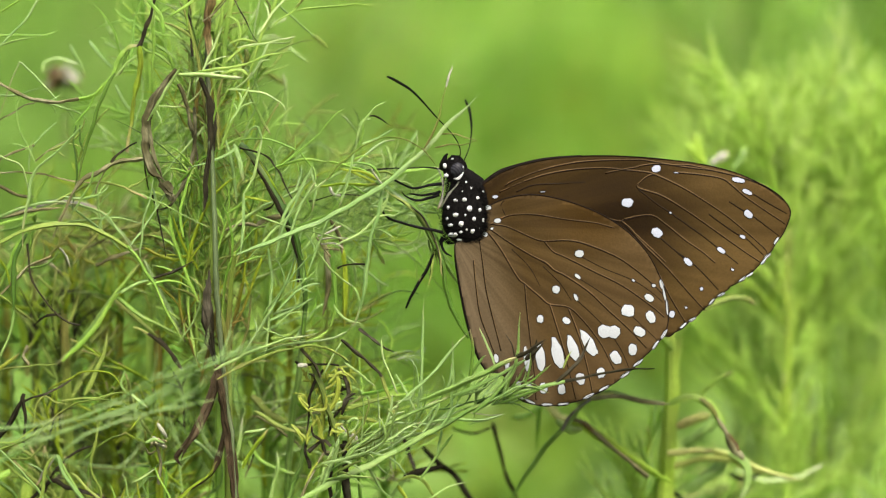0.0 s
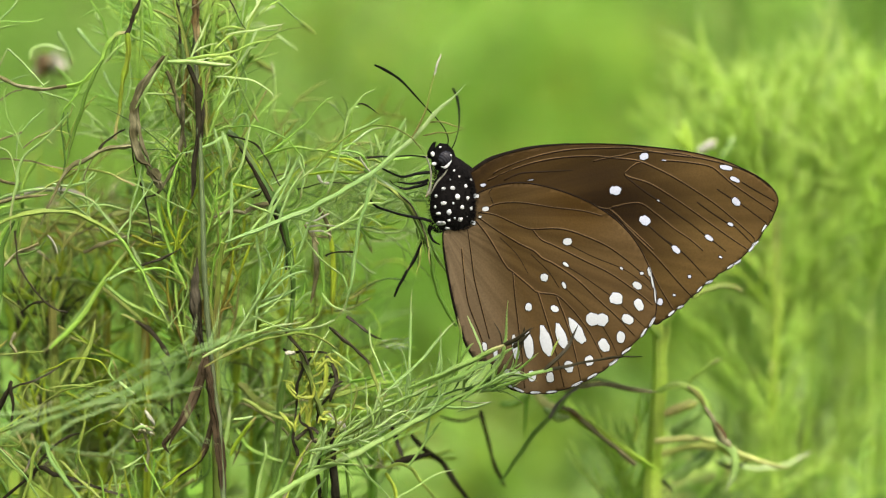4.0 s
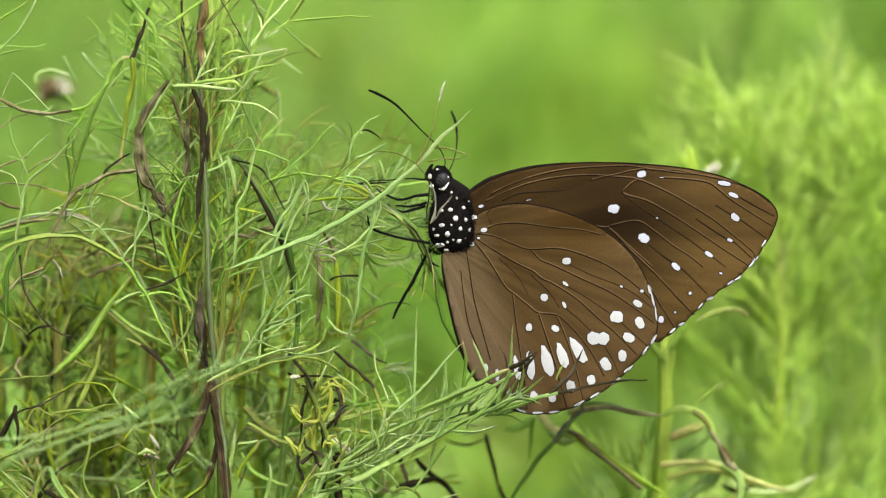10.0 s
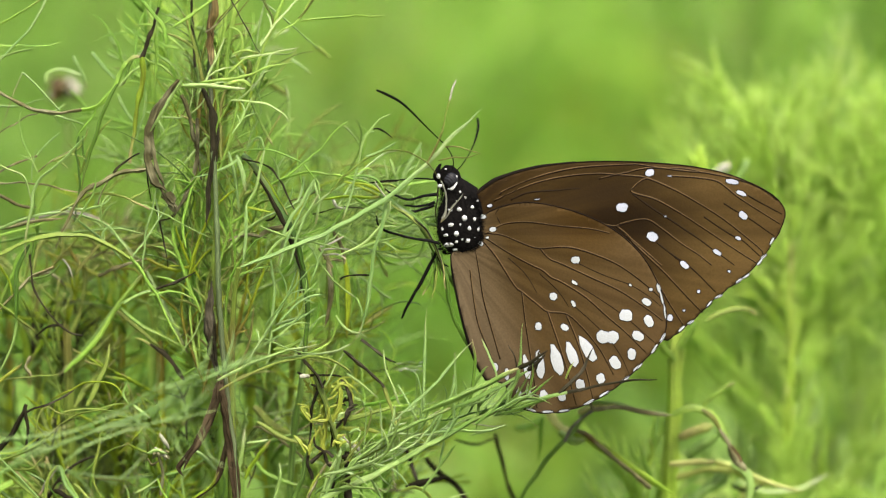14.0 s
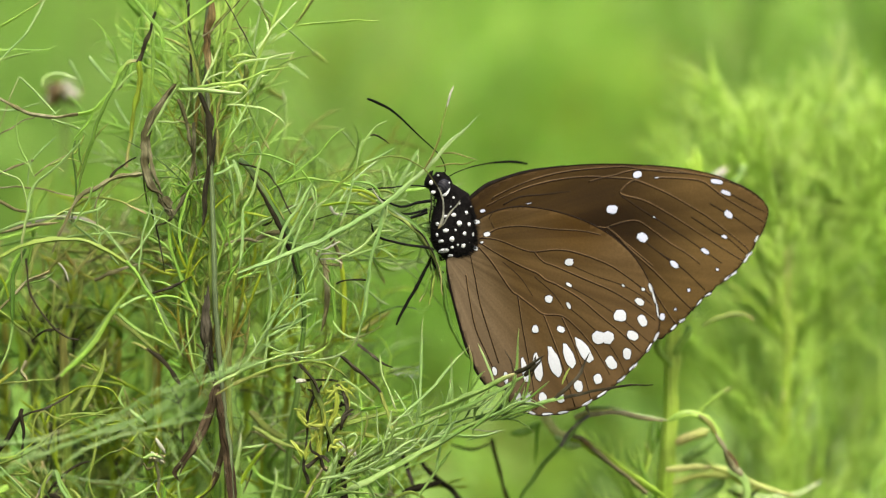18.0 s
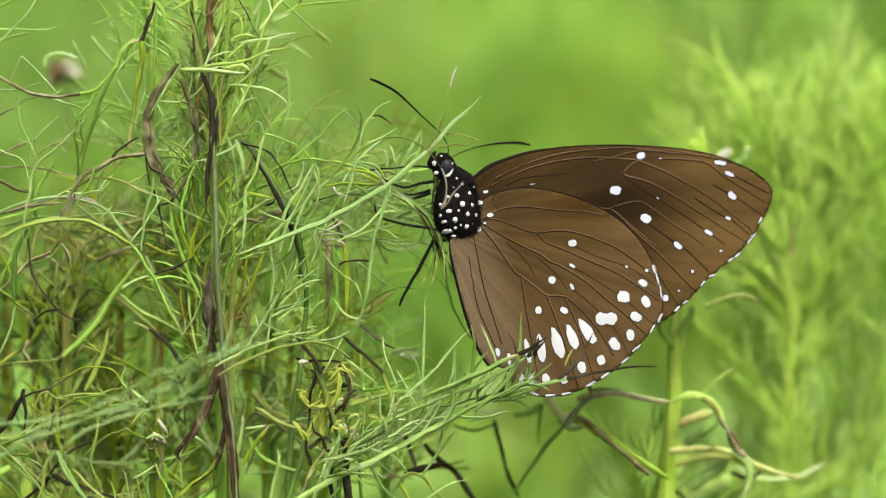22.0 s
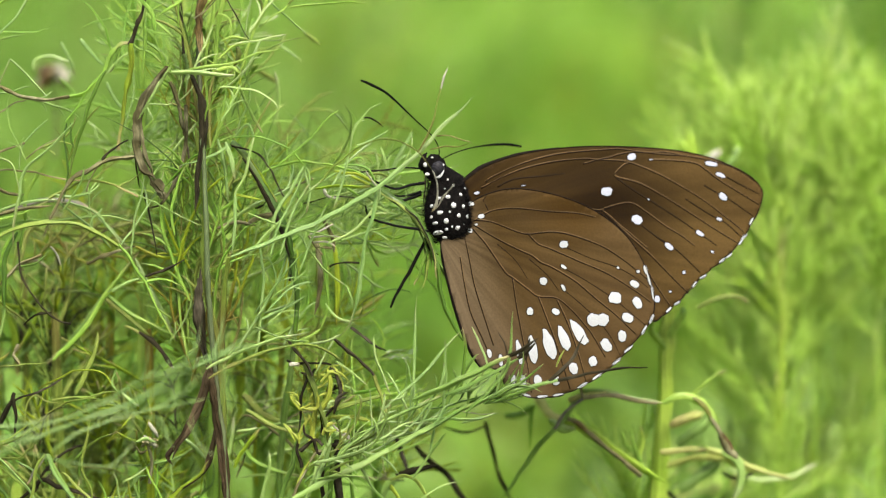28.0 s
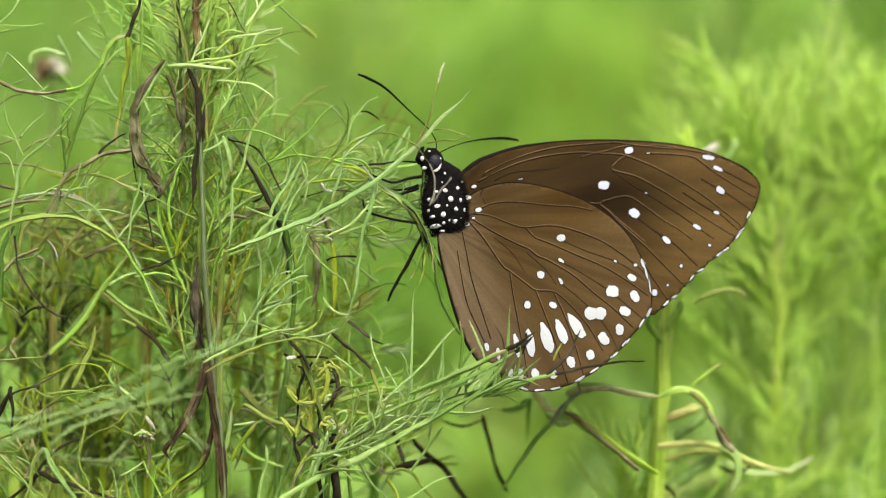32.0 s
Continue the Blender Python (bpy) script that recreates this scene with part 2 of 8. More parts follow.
def glide(points, steps):
    """A smooth line through points."""
    p = [Vector(q) for q in points]
    p = [2 * p[0] - p[1]] + p + [2 * p[-1] - p[-2]]
    line = []
    for i in range(1, len(p) - 2):
        for k in range(steps):
            t = k / steps
            a, b, c, d = p[i - 1:i + 3]
            line.append(0.5 * (2 * b + (c - a) * t + (2 * a - 5 * b + 4 * c - d) * t * t + (3 * b - a - 3 * c + d) * t ** 3))
    return line + [p[-2]]


CHANNELLED = ((-1, 0), (-0.7, -0.5), (0, -0.72), (0.7, -0.5), (1, 0), (0.75, 0.5), (0.3, 0.52), (0, 0.26), (-0.3, 0.52), (-0.75, 0.5))


def tube(bm, line, radii, sides=6, flat=0.75, rough=0.0, seed=0.0, twist=None, section=None, taper=False):
    """A tapering thread along line (metres); radii are spread along it. section: a channelled blade instead of a round."""
    rings, count = [], len(line) - 1
    around = section or [(math.cos(j * math.tau / sides), flat * math.sin(j * math.tau / sides)) for j in range(sides)]
    sides = len(around)
    for i, c in enumerate(line):
        along = (line[min(i + 1, count)] - line[max(i - 1, 0)]).normalized()
        side = along.cross(Vector((0, 1, 0)))
        side = side.normalized() if side.length > 1e-4 else Vector((1, 0, 0))
        deep = side.cross(along)
        if twist:
            q = twist[0] + twist[1] * i / count
            side, deep = side * math.cos(q) + deep * math.sin(q), deep * math.cos(q) - side * math.sin(q)
        t = i / count * (len(radii) - 1)
        k = min(int(t), len(radii) - 2) if len(radii) > 1 else 0
        r = radii[k] + (radii[min(k + 1, len(radii) - 1)] - radii[k]) * (t - k)
        if rough:
            r *= 1 + rough * noise.noise(Vector((i * 0.55, seed, 0.3)))
            c = c + side * (r * rough * 0.6 * noise.noise(Vector((i * 0.4, seed, 7.7))))
        if taper:
            r *= min(1, 0.6 + 5 * i / count, 0.15 + 6 * (1 - i / count))
        rings.append([bm.verts.new(c + (side * u + deep * v) * r * (1 + rough * 0.35 * math.sin(j * 2.4 + seed))) for j, (u, v) in enumerate(around)])
    uv = bm.loops.layers.uv.verify()
    for i, (a, b) in enumerate(zip(rings, rings[1:])):
        for j in range(sides):
            face = bm.faces.new((a[j], a[j - 1], b[j - 1], b[j]))
            for loop, (p, q) in zip(face.loops, ((j + 1, i), (j, i), (j, i + 1), (j + 1, i + 1))):
                loop[uv].uv = (p / sides, q / count)
    bm.faces.new(rings[0])
    bm.faces.new(rings[-1][::-1])


def strand(parent, name, material, points, radii, label="", steps=4, local=False, lobes=()):
    """One leaf thread, twig or stalk of a plant; lobes: (share of the way, side, length in mm) of short side threads."""
    bm = bmesh.new()
    shift = Vector() if local else ORIGIN - parent.location
    line = [q * 0.001 + shift for q in glide(points, steps)]
    if len(radii) == 1:
        radii = [radii[0], radii[0] * 0.95, radii[0] * 0.6]
    seed = points[0][0] * 3.1 + points[-1][2] * 1.7
    wide = [r * 0.001 for r in radii]
    # no thread of a leaf runs quite true
    for i, q in enumerate(line[1:-1], 1):
        line[i] = q + Vector((noise.noise(q * 420 + Vector((seed, 0, 0))), 0, noise.noise(q * 420 + Vector((0, seed, 5))))) * 0.00022
    if "leaf" in name and name != "curled_leaf":
        tube(bm, line, wide, rough=0.22, seed=seed, twist=(math.sin(seed * 5) * 0.6, math.sin(seed * 9) * 1.1), section=CHANNELLED, taper=True)
        for share, hand, long in lobes:
            i = int(share * (len(line) - 2))
            go = (line[i + 1] - line[i]).normalized()
            out = Vector((go.z, 0.4 * math.sin(seed * 7 + i), -go.x)) * hand
            way = [line[i] + (go * q * (0.95 - 0.25 * q) + out * (0.5 * q + 0.25 * q * q)) * long * 0.001 for q in (0, 0.3, 0.65, 1)]
            tube(bm, way, [wide[0] * 0.9, wide[0] * 0.95, wide[0] * 0.5], section=CHANNELLED, twist=(hand * 0.4, 0.8), taper=True)
    elif name in ("curled_leaf", "sheath"):
        # shrivelled fibres wound about one another
        for j in range(3):
            wound = []
            for i, q in enumerate(line):
                turn = j * 2.1 + i * 0.10 + 1.5 * noise.noise(Vector((i * 0.3, seed, j)))
                w = wide[min(int(i / len(line) * len(wide)), len(wide) - 1)]
                wound.append(q + Vector((math.cos(turn), math.sin(turn) * 0.7, 0.5 * math.sin(turn * 1.3))) * w * 0.5)
            tube(bm, wound, [w * (0.72, 0.55, 0.42)[j] for w in wide], 7, 0.6, 0.75, seed + j * 3.3, (j, 3.0), None, True)
    else:
        tube(bm, line, wide, 8, 0.9, 0.55 if name in ("twig", "stemlet") else 0.3, seed, (0, 1.0))
    ob = part(name, bm, material, parent, label)
    ob.data.set_sharp_from_angle(angle=radians(50))
    return ob


# ---- the ground and the meadow behind ----
def ground_sheet():
    bm = bmesh.new()
    bmesh.ops.create_grid(bm, x_segments=60, y_segments=60, size=400)
    for v in bm.verts:
        v.co.x, v.co.y = (math.copysign(abs(c / 400) ** 3 * 400, c) for c in (v.co.x, v.co.y))
        v.co.z = 0.02 * noise.noise(v.co * 1.3)
    soil = foliage("grassy_soil", (0.07, 0.11, 0.03), (0.08, 0.12, 0.03), (0.09, 0.08, 0.05), 0.0, 0.9, 0.5, 3, 60)
    tagged(part("ground", bm, soil, None), "grassy soil under a green meadow", "ground", "", "structure")


def meadow_clump(seed, height, spread, count, material, width):
    """A stand of many narrow leaves on hidden stalks."""
    rnd = random.Random(seed)
    bm = bmesh.new()
    for i in range(count):
        x, y = rnd.gauss(0, spread), rnd.gauss(0, spread * 0.6)
        z = height * rnd.uniform(0.25, 0.95)
        a, lift, ln = rnd.uniform(0, math.tau), rnd.uniform(0.2, 1.3), rnd.uniform(0.05, 0.16) * height
        out = Vector((math.cos(a) * math.cos(lift), math.sin(a) * math.cos(lift), math.sin(lift)))
        base = Vector((x, y, z))
        side = out.cross(Vector((0.2, 0.3, 1))).normalized()
        rows = []
        for k in range(4):
            t = k / 3
            c = base + out * ln * t - Vector((0, 0, 0.35 * ln * t * t))
            w = width * (0.5, 1, 0.8, 0.08)[k] * rnd.uniform(0.8, 1.2)
            rows.append((bm.verts.new(c - side * w), bm.verts.new(c + side * w)))
        for p, q in zip(rows, rows[1:]):
            bm.faces.new((p[0], p[1], q[1], q[0]))
    for i in range(max(3, count // 40)):
        x, y = rnd.gauss(0, spread), rnd.gauss(0, spread * 0.6)
        tube(bm, [Vector((x, y, -0.01)), Vector((x + 0.02, y, height * 0.5)), Vector((x + rnd.gauss(0, 0.03), y, height * 0.95))], [0.003, 0.001], 4)
    me = bpy.data.meshes.new("meadow_herb")
    bm.to_mesh(me)
    bm.free()
    me.materials.append(material)
    return me


def meadow():
    rnd = random.Random(5)
    kinds = [meadow_clump(20 + k, (0.95, 0.85, 0.8, 0.9, 0.8)[k], 0.15, 420, MEADOW[k], (0.006, 0.005, 0.007, 0.004, 0.006)[k]) for k in range(5)]
    for row in range(9):
        y = 0.5 + row * 0.2
        for i in range(25):
            x = (i / 24 * 2 - 1) * 1.6 + rnd.uniform(-0.05, 0.05)
            k = rnd.choices(range(5), (5, 2, 2, 2, 0) if row > 1 else (2, 2, 1, 5, 0) if x > 0.09 else (0, 0, 3, 1, 3))[0]
            ob = new("meadow_herb", kinds[k])
            tall = rnd.uniform(0.75, 0.95) + max(0, y - 0.9) * 0.18
            if row < 2:
                tall = rnd.uniform(0.60, 0.78) - (0 if x < 0.06 else 0.10)
            ob.matrix_world = pose(x, y + rnd.uniform(-0.06, 0.06), 0, 0, 0, rnd.uniform(0, 360)) @ Matrix.Diagonal((1, 1, tall, 1))
            tagged(ob, ("bright green meadow herb in the distance", "yellow-green meadow herb in the distance", "mid-green leafy meadow herb behind", "pale dusty-green meadow herb behind", "deep green meadow herb behind")[k], "meadow plants", "meadow behind the herb", "stuff")
    olive = foliage("meadow_leaf_olive", (0.15, 0.20, 0.012), (0.19, 0.24, 0.018), (0.13, 0.15, 0.015), 0.45, big=9, small=80)
    low, dusty, dull = (meadow_clump(24, 0.8, 0.10, 420, m, 0.006) for m in (MEADOW[4], MEADOW[3], olive))
    for i in range(34):
        ob = new("meadow_herb", dusty if 7 <= i < 12 else dull if i < 15 else low if i < 25 or i % 2 else dusty)
        y = rnd.uniform(0.26, 0.48)
        tall = (0.565 + (0.02 if i > 24 or i < 9 else 0) + rnd.uniform(0, 0.04)) / 0.86
        ob.matrix_world = pose(-0.21 + i * 0.0122 + rnd.uniform(-0.01, 0.01), y, 0, 0, 0, rnd.uniform(0, 360)) @ Matrix.Diagonal((0.6, 0.6, tall, 1))
        tagged(ob, "low green meadow herb a little behind", "meadow plants", "meadow behind the herb", "stuff")
    for x, y in ((-0.215, 0.62), (-0.25, 0.80), (-0.185, 0.74)):
        ob = new("meadow_herb", kinds[2 if x < -0.24 else 3])
        ob.matrix_world = pose(x, y, 0, 0, 0, 70 * y) @ Matrix.Diagonal((0.35, 0.35, 1.0, 1))
        tagged(ob, "leafy green meadow herb behind", "meadow plants", "meadow behind the herb", "stuff")
    for x, y in ((-0.085, 0.68), (-0.060, 0.84), (-0.115, 0.78)):
        ob = new("meadow_herb", kinds[3])
        ob.matrix_world = pose(x, y, 0, 0, 0, 50 * y) @ Matrix.Diagonal((0.45, 0.45, 0.95, 1))
        tagged(ob, "pale dusty-green meadow herb behind", "meadow plants", "meadow behind the herb", "stuff")
    ochre = meadow_clump(31, 0.9, 0.09, 260, foliage("meadow_leaf_ochre", (0.30, 0.33, 0.06), (0.36, 0.36, 0.08), (0.28, 0.24, 0.07), 0.4, big=9, small=80), 0.005)
    for x, y, tall in ((0.145, 1.02, 0.86), (0.118, 0.95, 0.80), (0.235, 1.30, 1.0)):
        ob = new("meadow_herb", ochre)
        ob.matrix_world = pose(x, y, 0, 0, 0, 90 * y) @ Matrix.Diagonal((0.4, 0.4, tall, 1))
        tagged(ob, "ochre meadow herb going to seed", "meadow plants", "meadow behind the herb", "stuff")
    bm = bmesh.new()
    bmesh.ops.create_grid(bm, x_segments=90, y_segments=50, size=1)
    for v in bm.verts:
        x, z = v.co.x * 6, (v.co.y + 1) * 1.3
        v.co = (x, 2.7 - 0.25 * z + 0.35 * noise.fractal(Vector((x * 1.6, z * 1.6, 3)), 1.0, 2.0, 4), z - 0.02)
    hedge = foliage("thicket", (0.16, 0.35, 0.04), (0.16, 0.35, 0.04), (0.27, 0.44, 0.06), 0.0, 0.8, 0.6, 3.5, 60)
    tagged(part("backdrop", bm, hedge, None), "dense green thicket far behind the meadow", "thicket", "", "structure")


# ---- feathery herbs ----
def feather_mesh(seed, length, side_count, radius, curl, upright=1.0):
    """A fine divided leaf along +z: a midrib and thread-like side lobes (millimetres); upright ones lie close to the midrib."""
    rnd = random.Random(seed)
    bm = bmesh.new()
    bow = rnd.uniform(-1, 1) * curl
    mid = lambda t: Vector((bow * t * t * length, 0.3 * curl * length * t * t, length * t))
    tube(bm, [mid(k / 6) * 0.001 for k in range(7)], [radius * 0.001, radius * 0.0009, radius * 0.0004], 5, 0.8)
    for i in range(side_count):
        t = 0.15 + 0.75 * (i + rnd.random() * 0.6) / side_count
        s, ln = (1 if i % 2 else -1), length * rnd.uniform(0.25, 0.55) * (1.1 - 0.5 * t)
        out = Vector((s * rnd.uniform(0.4, 0.8), rnd.uniform(-0.5, 0.5), rnd.uniform(0.5, 1.0) * upright)).normalized()
        up = Vector((s * rnd.uniform(-0.4, 0.3), rnd.uniform(-0.3, 0.3), 0.5))
        tube(bm, [(mid(t) + (out * q + up * q * q * 0.5) * ln) * 0.001 for q in (0, 0.3, 0.65, 1)], [radius * 0.0008, radius * 0.0008, radius * 0.0003], 4, 0.8)
    me = bpy.data.meshes.new("leaf")
    bm.to_mesh(me)
    bm.free()
    for face in me.polygons:
        face.use_smooth = True
    return me


FEATHERS = {}


def feathers(material, size):
    key = (material.name, size)
    if key not in FEATHERS:
        FEATHERS[key] = []
        for k in range(6):
            if material == PLUME or size > 40:
                me = feather_mesh(k * 7 + size, size * (0.8 + 0.08 * k), 9 + k % 4, 0.24 + 0.004 * size, 0.2 + 0.1 * (k % 3), 1.8)
            else:
                me = feather_mesh(k * 7 + size, size * (0.8 + 0.08 * k), 3 + k % 4, 0.26 + 0.008 * size, 0.2 + 0.1 * (k % 3))
            me.materials.append(material)
            FEATHERS[key].append(me)
    return FEATHERS[key]


def herb(seed, x, y, top, low, lean, leaves, size, materials, label, stem_r=0.8, rise=(0.1, 1.2)):
    """A feathery herb: a stem from the ground to top, and divided leaves between low and top (millimetres)."""
    rnd = random.Random(seed)
    root = thing("feathery_herb", (x + lean * 2, y, -EYE_HEIGHT * 1000), label, "herb", "feathery herbs")
    strand(root, "stem", materials[0], [(x + lean * 2, y, -EYE_HEIGHT * 1000), (x + lean, y, -200), (x + lean * 0.3, y, (low + top) / 2), (x, y, top)], [stem_r * 1.6, stem_r * 1.2, stem_r, stem_r * 0.35])
    for i in range(leaves):
        t = ((i + rnd.random()) / leaves) ** (1.0 if x < 30 else 0.75)
        z = low + (top - low) * t
        m = rnd.choice(materials)
        a, up = rnd.uniform(0, math.tau), rnd.uniform(*rise)
        way = Vector((math.cos(a) * math.cos(up), math.sin(a) * math.cos(up) * 0.7, math.sin(up)))
        ob = new("leaf", rnd.choice(feathers(m, size)))
        ob.parent = root
        ob.matrix_basis = Matrix.Translation((ORIGIN + Vector((x + lean * 0.3 * (1 - t), y, z)) * 0.001) - root.location) @ way.to_track_quat("Z", "Y").to_matrix().to_4x4() @ pose(0, 0, 0, 0, 0, rnd.uniform(0, 360))
    return root


def herbs_behind():
    n = 0
    for x, y, top, low, lean, leaves, size, mats in HERBS:
        n += 1
        herb(100 + n, x, y, top, low, lean, leaves, size, mats, ("feathery yellow-green herb with thread-like leaves behind the perch" if x < 30 else "tall bright green plume-like herb behind the butterfly" if y < 200 else "tall pale green meadow herb with feathery tops"), 0.8 if x < 30 else 0.6 if mats[0] == M else 0.35, (0.1, 1.2) if x < 30 else (0.65, 1.35))


HERBS = [
    (-62, 14, -8, -48, 6, 17, 14, (O, Y, O)),
    (-52, 20, 0, -48, -4, 18, 14, (Y, G, Y)),
    (-46, 12, -14, -48, 3, 15, 12, (Y, O, Y)),
    (-68, 24, -4, -50, 2, 18, 14, (O, Y, D)),
    (-36, 16, 6, -48, 3, 17, 14, (G, P, PLUME)),
    (-28, 22, 0, -48, -3, 17, 14, (G, Y, PLUME)),
    (-20, 18, -14, -48, 2, 15, 12, (G, Y, PLUME)),
    (-24, 34, -4, -52, 2, 17, 16, (PLUME, Y, G)),
    (-44, 38, 10, -52, 3, 18, 16, (PLUME, G, P)),
    (-58, 44, 0, -54, -3, 19, 18, (Y, Q, O)),
    (-76, 40, -8, -54, 3, 18, 18, (Y, E, O)),
    (-38, 55, 14, -54, 2, 17, 18, (PLUME, G, P)),
    (-48, 16, 34, 6, 2, 9, 12, (G, P, G)),
    (-36, 12, 40, 6, 1, 12, 12, (G, P, G)),
    (-42, 28, 42, -6, 1, 10, 16, (G, P, PLUME)),
    (-10, 24, -28, -52, 1, 12, 12, (G, P, Y)),
    (63.3, 70, 14.3, -61.3, 2, 22, 18, (PLUME,)),
    (70.0, 107, 6.2, -61.7, 3, 9, 27, (PLUME,)),
    (82.2, 96, 14.4, -61.6, -3, 17, 29, (PLUME, PLUME, P)),
    (74.2, 123, 12.4, -68.0, 2, 14, 29, (PLUME,)),
    (57.3, 84, 10.2, -4.1, 1, 13, 23, (PLUME,)),
    (69.8, 101, 14.4, 0.0, 1, 13, 23, (PLUME,)),
    (90.2, 90, 18.4, 0.0, 1, 14, 25, (PLUME,)),
    (78.8, 79, 12.3, -2.0, 1, 13, 23, (PLUME,)),
    (32.5, 28, -38, -60, 1, 16, 12, (PLUME,)),
    (55.2, 79, -45.0, -63.4, 2, 9, 18, (PLUME, P)),
    (73.6, 84, -45.0, -63.4, -2, 13, 20, (PLUME, Y, P)),
    (57.5, 62, 15, -40, 2, 26, 20, (PLUME,)),
    (62, 58, 19, -30, 3, 24, 22, (PLUME,)),
    (70, 60, 18, -22, -2, 22, 22, (PLUME,)),
    (79, 56, 13, -18, 2, 18, 20, (PLUME,)),
    (85, 64, 16, -20, 1, 18, 24, (PLUME,)),
    (61.5, 50, 4, -58, 0, 24, 15, (M, PLUME, PLUME)),
    (88, 270, 52, -60, -4, 26, 48, (MEADOW[0],)),
    (104, 220, 50, -60, 3, 26, 46, (MEADOW[3], MEADOW[0])),
    (126, 250, 60, -60, -3, 26, 50, (MEADOW[0],)),
    (95, 330, 74, -40, 3, 22, 56, (MEADOW[3],)),
    (150, 340, 78, -40, 3, 22, 56, (MEADOW[0],)),
]


# ---- the near herb, sprig by sprig ----
LOW = -EYE_HEIGHT * 1000


def plants():
    main = thing("feathery_herb", (-27, 6, LOW), "upright feathery herb with a withered dark stem sheath", "herb", "feathery herbs")
    left = thing("feathery_herb", (-75, 2, LOW), "tangled feathery herb with drying brown twigs", "herb", "feathery herbs")
    front = thing("feathery_herb", (-90, -12, LOW), "soft pale green feathery sprig in front of the stem", "herb", "feathery herbs")
    sprig = thing("perch_sprig", (-30, 5, LOW), "green sprig with long thin leaves that the butterfly clings to", "herb sprig", "feathery herbs")
    side = thing("feathery_herb", (-24, 8, LOW), "feathery sprig with curling pale leaves and a dark stalk", "herb", "feathery herbs")
    wilt = thing("feathery_herb", (-16, 3, LOW), "wilting herb with yellowed and blackened curled leaves", "herb", "feathery herbs")
    bright = thing("feathery_herb", (-60, -4, LOW), "bright green leaning sprig crossing the wing's edge", "herb", "feathery herbs")
    mid = thing("feathery_herb", (36, 25, LOW), "yellow-green stalk with drooping dry side shoots", "herb", "feathery herbs")
    strand(main, "stem", O, [(-27, 6, LOW), (-30, 6, -300), (-31.9, 6, -58)], [2.2, 1.9, 1.2])
    strand(left, "stem", O, [(-75, 2, LOW), (-76, 2, -300), (-72, 2, -40), (-70, 1, 0), (-70.5, 0, 27)], [2.0, 1.6, 1.0, 0.6])
    strand(front, "stem", G, [(-90, -12, LOW), (-88, -12, -300), (-78, -12, -60), (-64, -12, -33)], [1.8, 1.4, 1.0, 0.5])
    strand(sprig, "stem", O, [(-30, 5, LOW), (-32, 5, -300), (-33.5, 4, -40), (-33.5, 1, -15), (-31.8, -4, -1)], [1.8, 1.5, 0.8, 0.5, 0.4])
    strand(side, "stem", E, [(-24, 12, LOW), (-26, 12, -300), (-25, 10, -60), (-21.7, 2, -14)], [1.8, 1.4, 0.6, 0.4])
    strand(wilt, "stem", D, [(-16, 3, LOW), (-16, 2, -300), (-16.8, 0, -48)], [1.5, 1.2, 0.6])
    strand(bright, "stem", F, [(-60, -4, LOW), (-58, -4, -300), (-45, -4, -80), (-27, -4, -41.5)], [1.5, 1.2, 0.8, 0.45])
    strand(mid, "stem", M, [(35.8, 22, LOW), (35.8, 22, -300), (35.9, 22, -60)], [2.2, 1.8, 1.4])

    # main
    strand(main, 'stem', S, [(-36.3, 3.0, 46.2), (-36.5, 3.0, 39.7), (-36.7, 3.0, 32.7), (-36.5, 3.0, 25.7), (-35.6, -2.5, 17.9), (-35.2, -2.5, 11.5), (-35.0, -2.5, 4.6), (-34.7, -2.5, -1.4), (-34.3, -2.5, -9.2), (-33.8, -2.5, -16.1), (-33.0, -2.5, -22.9), (-32.2, -2.5, -29.8), (-31.6, -2.5, -39.3), (-31.3, -2.5, -44.3)], [0.36, 0.38, 0.4, 0.42, 0.42, 0.42, 0.45])
    strand(main, 'sheath', R, [(-35.1, 0.0, 45.3), (-35.8, 0.0, 38.8), (-36.2, 0.0, 35.3), (-36.1, 0.0, 32.3), (-35.9, 0.0, 29.6)], [0.418, 0.73, 0.73, 0.314])
    strand(main, 'sheath', K, [(-37.7, 0.0, 26.3), (-36.6, 0.0, 24.4), (-35.4, 0.0, 21.0), (-35.4, 0.0, 15.7), (-35.8, 0.0, 9.7)], [0.348, 0.522, 0.522, 0.435, 0.435])
    strand(main, 'stem_leaf', O, [(-36.6, -1.0, 17.9), (-35.8, -1.0, 13.1), (-35.2, -1.0, 5.3), (-35.4, -1.0, -0.8), (-34.8, -1.0, -6.8), (-33.6, -1.0, -12.9), (-32.9, -1.0, -17.2)], [0.26, 0.433, 0.52, 0.433, 0.52, 0.433, 0.347])
    strand(main, 'sheath', K, [(-36.3, -1.0, -4.7), (-36.2, -1.0, -8.6), (-35.8, -1.0, -12.0), (-35.5, -1.0, -14.2), (-34.8, -1.0, -18.1)], [0.347, 0.693, 0.78, 0.693, 0.52])
    strand(main, 'sheath', V, [(-34.5, -1.0, -18.1), (-35.5, -1.0, -21.8), (-37.3, -1.0, -26.1), (-39.1, -1.0, -29.4), (-40.6, -1.0, -31.4), (-40.8, -1.0, -32.4), (-40.0, -1.0, -33.5)], [0.693, 0.693, 0.607, 0.607, 0.52, 0.26, 0.087])
    strand(main, 'sheath', V, [(-34.6, 0.0, -18.0), (-33.7, 0.0, -22.5), (-33.4, 0.0, -27.0), (-34.3, 0.0, -31.9), (-35.6, 0.0, -34.5), (-38.4, 0.0, -36.6), (-41.4, 0.0, -39.0)], [0.696, 0.609, 0.609, 0.522, 0.435, 0.435, 0.435])
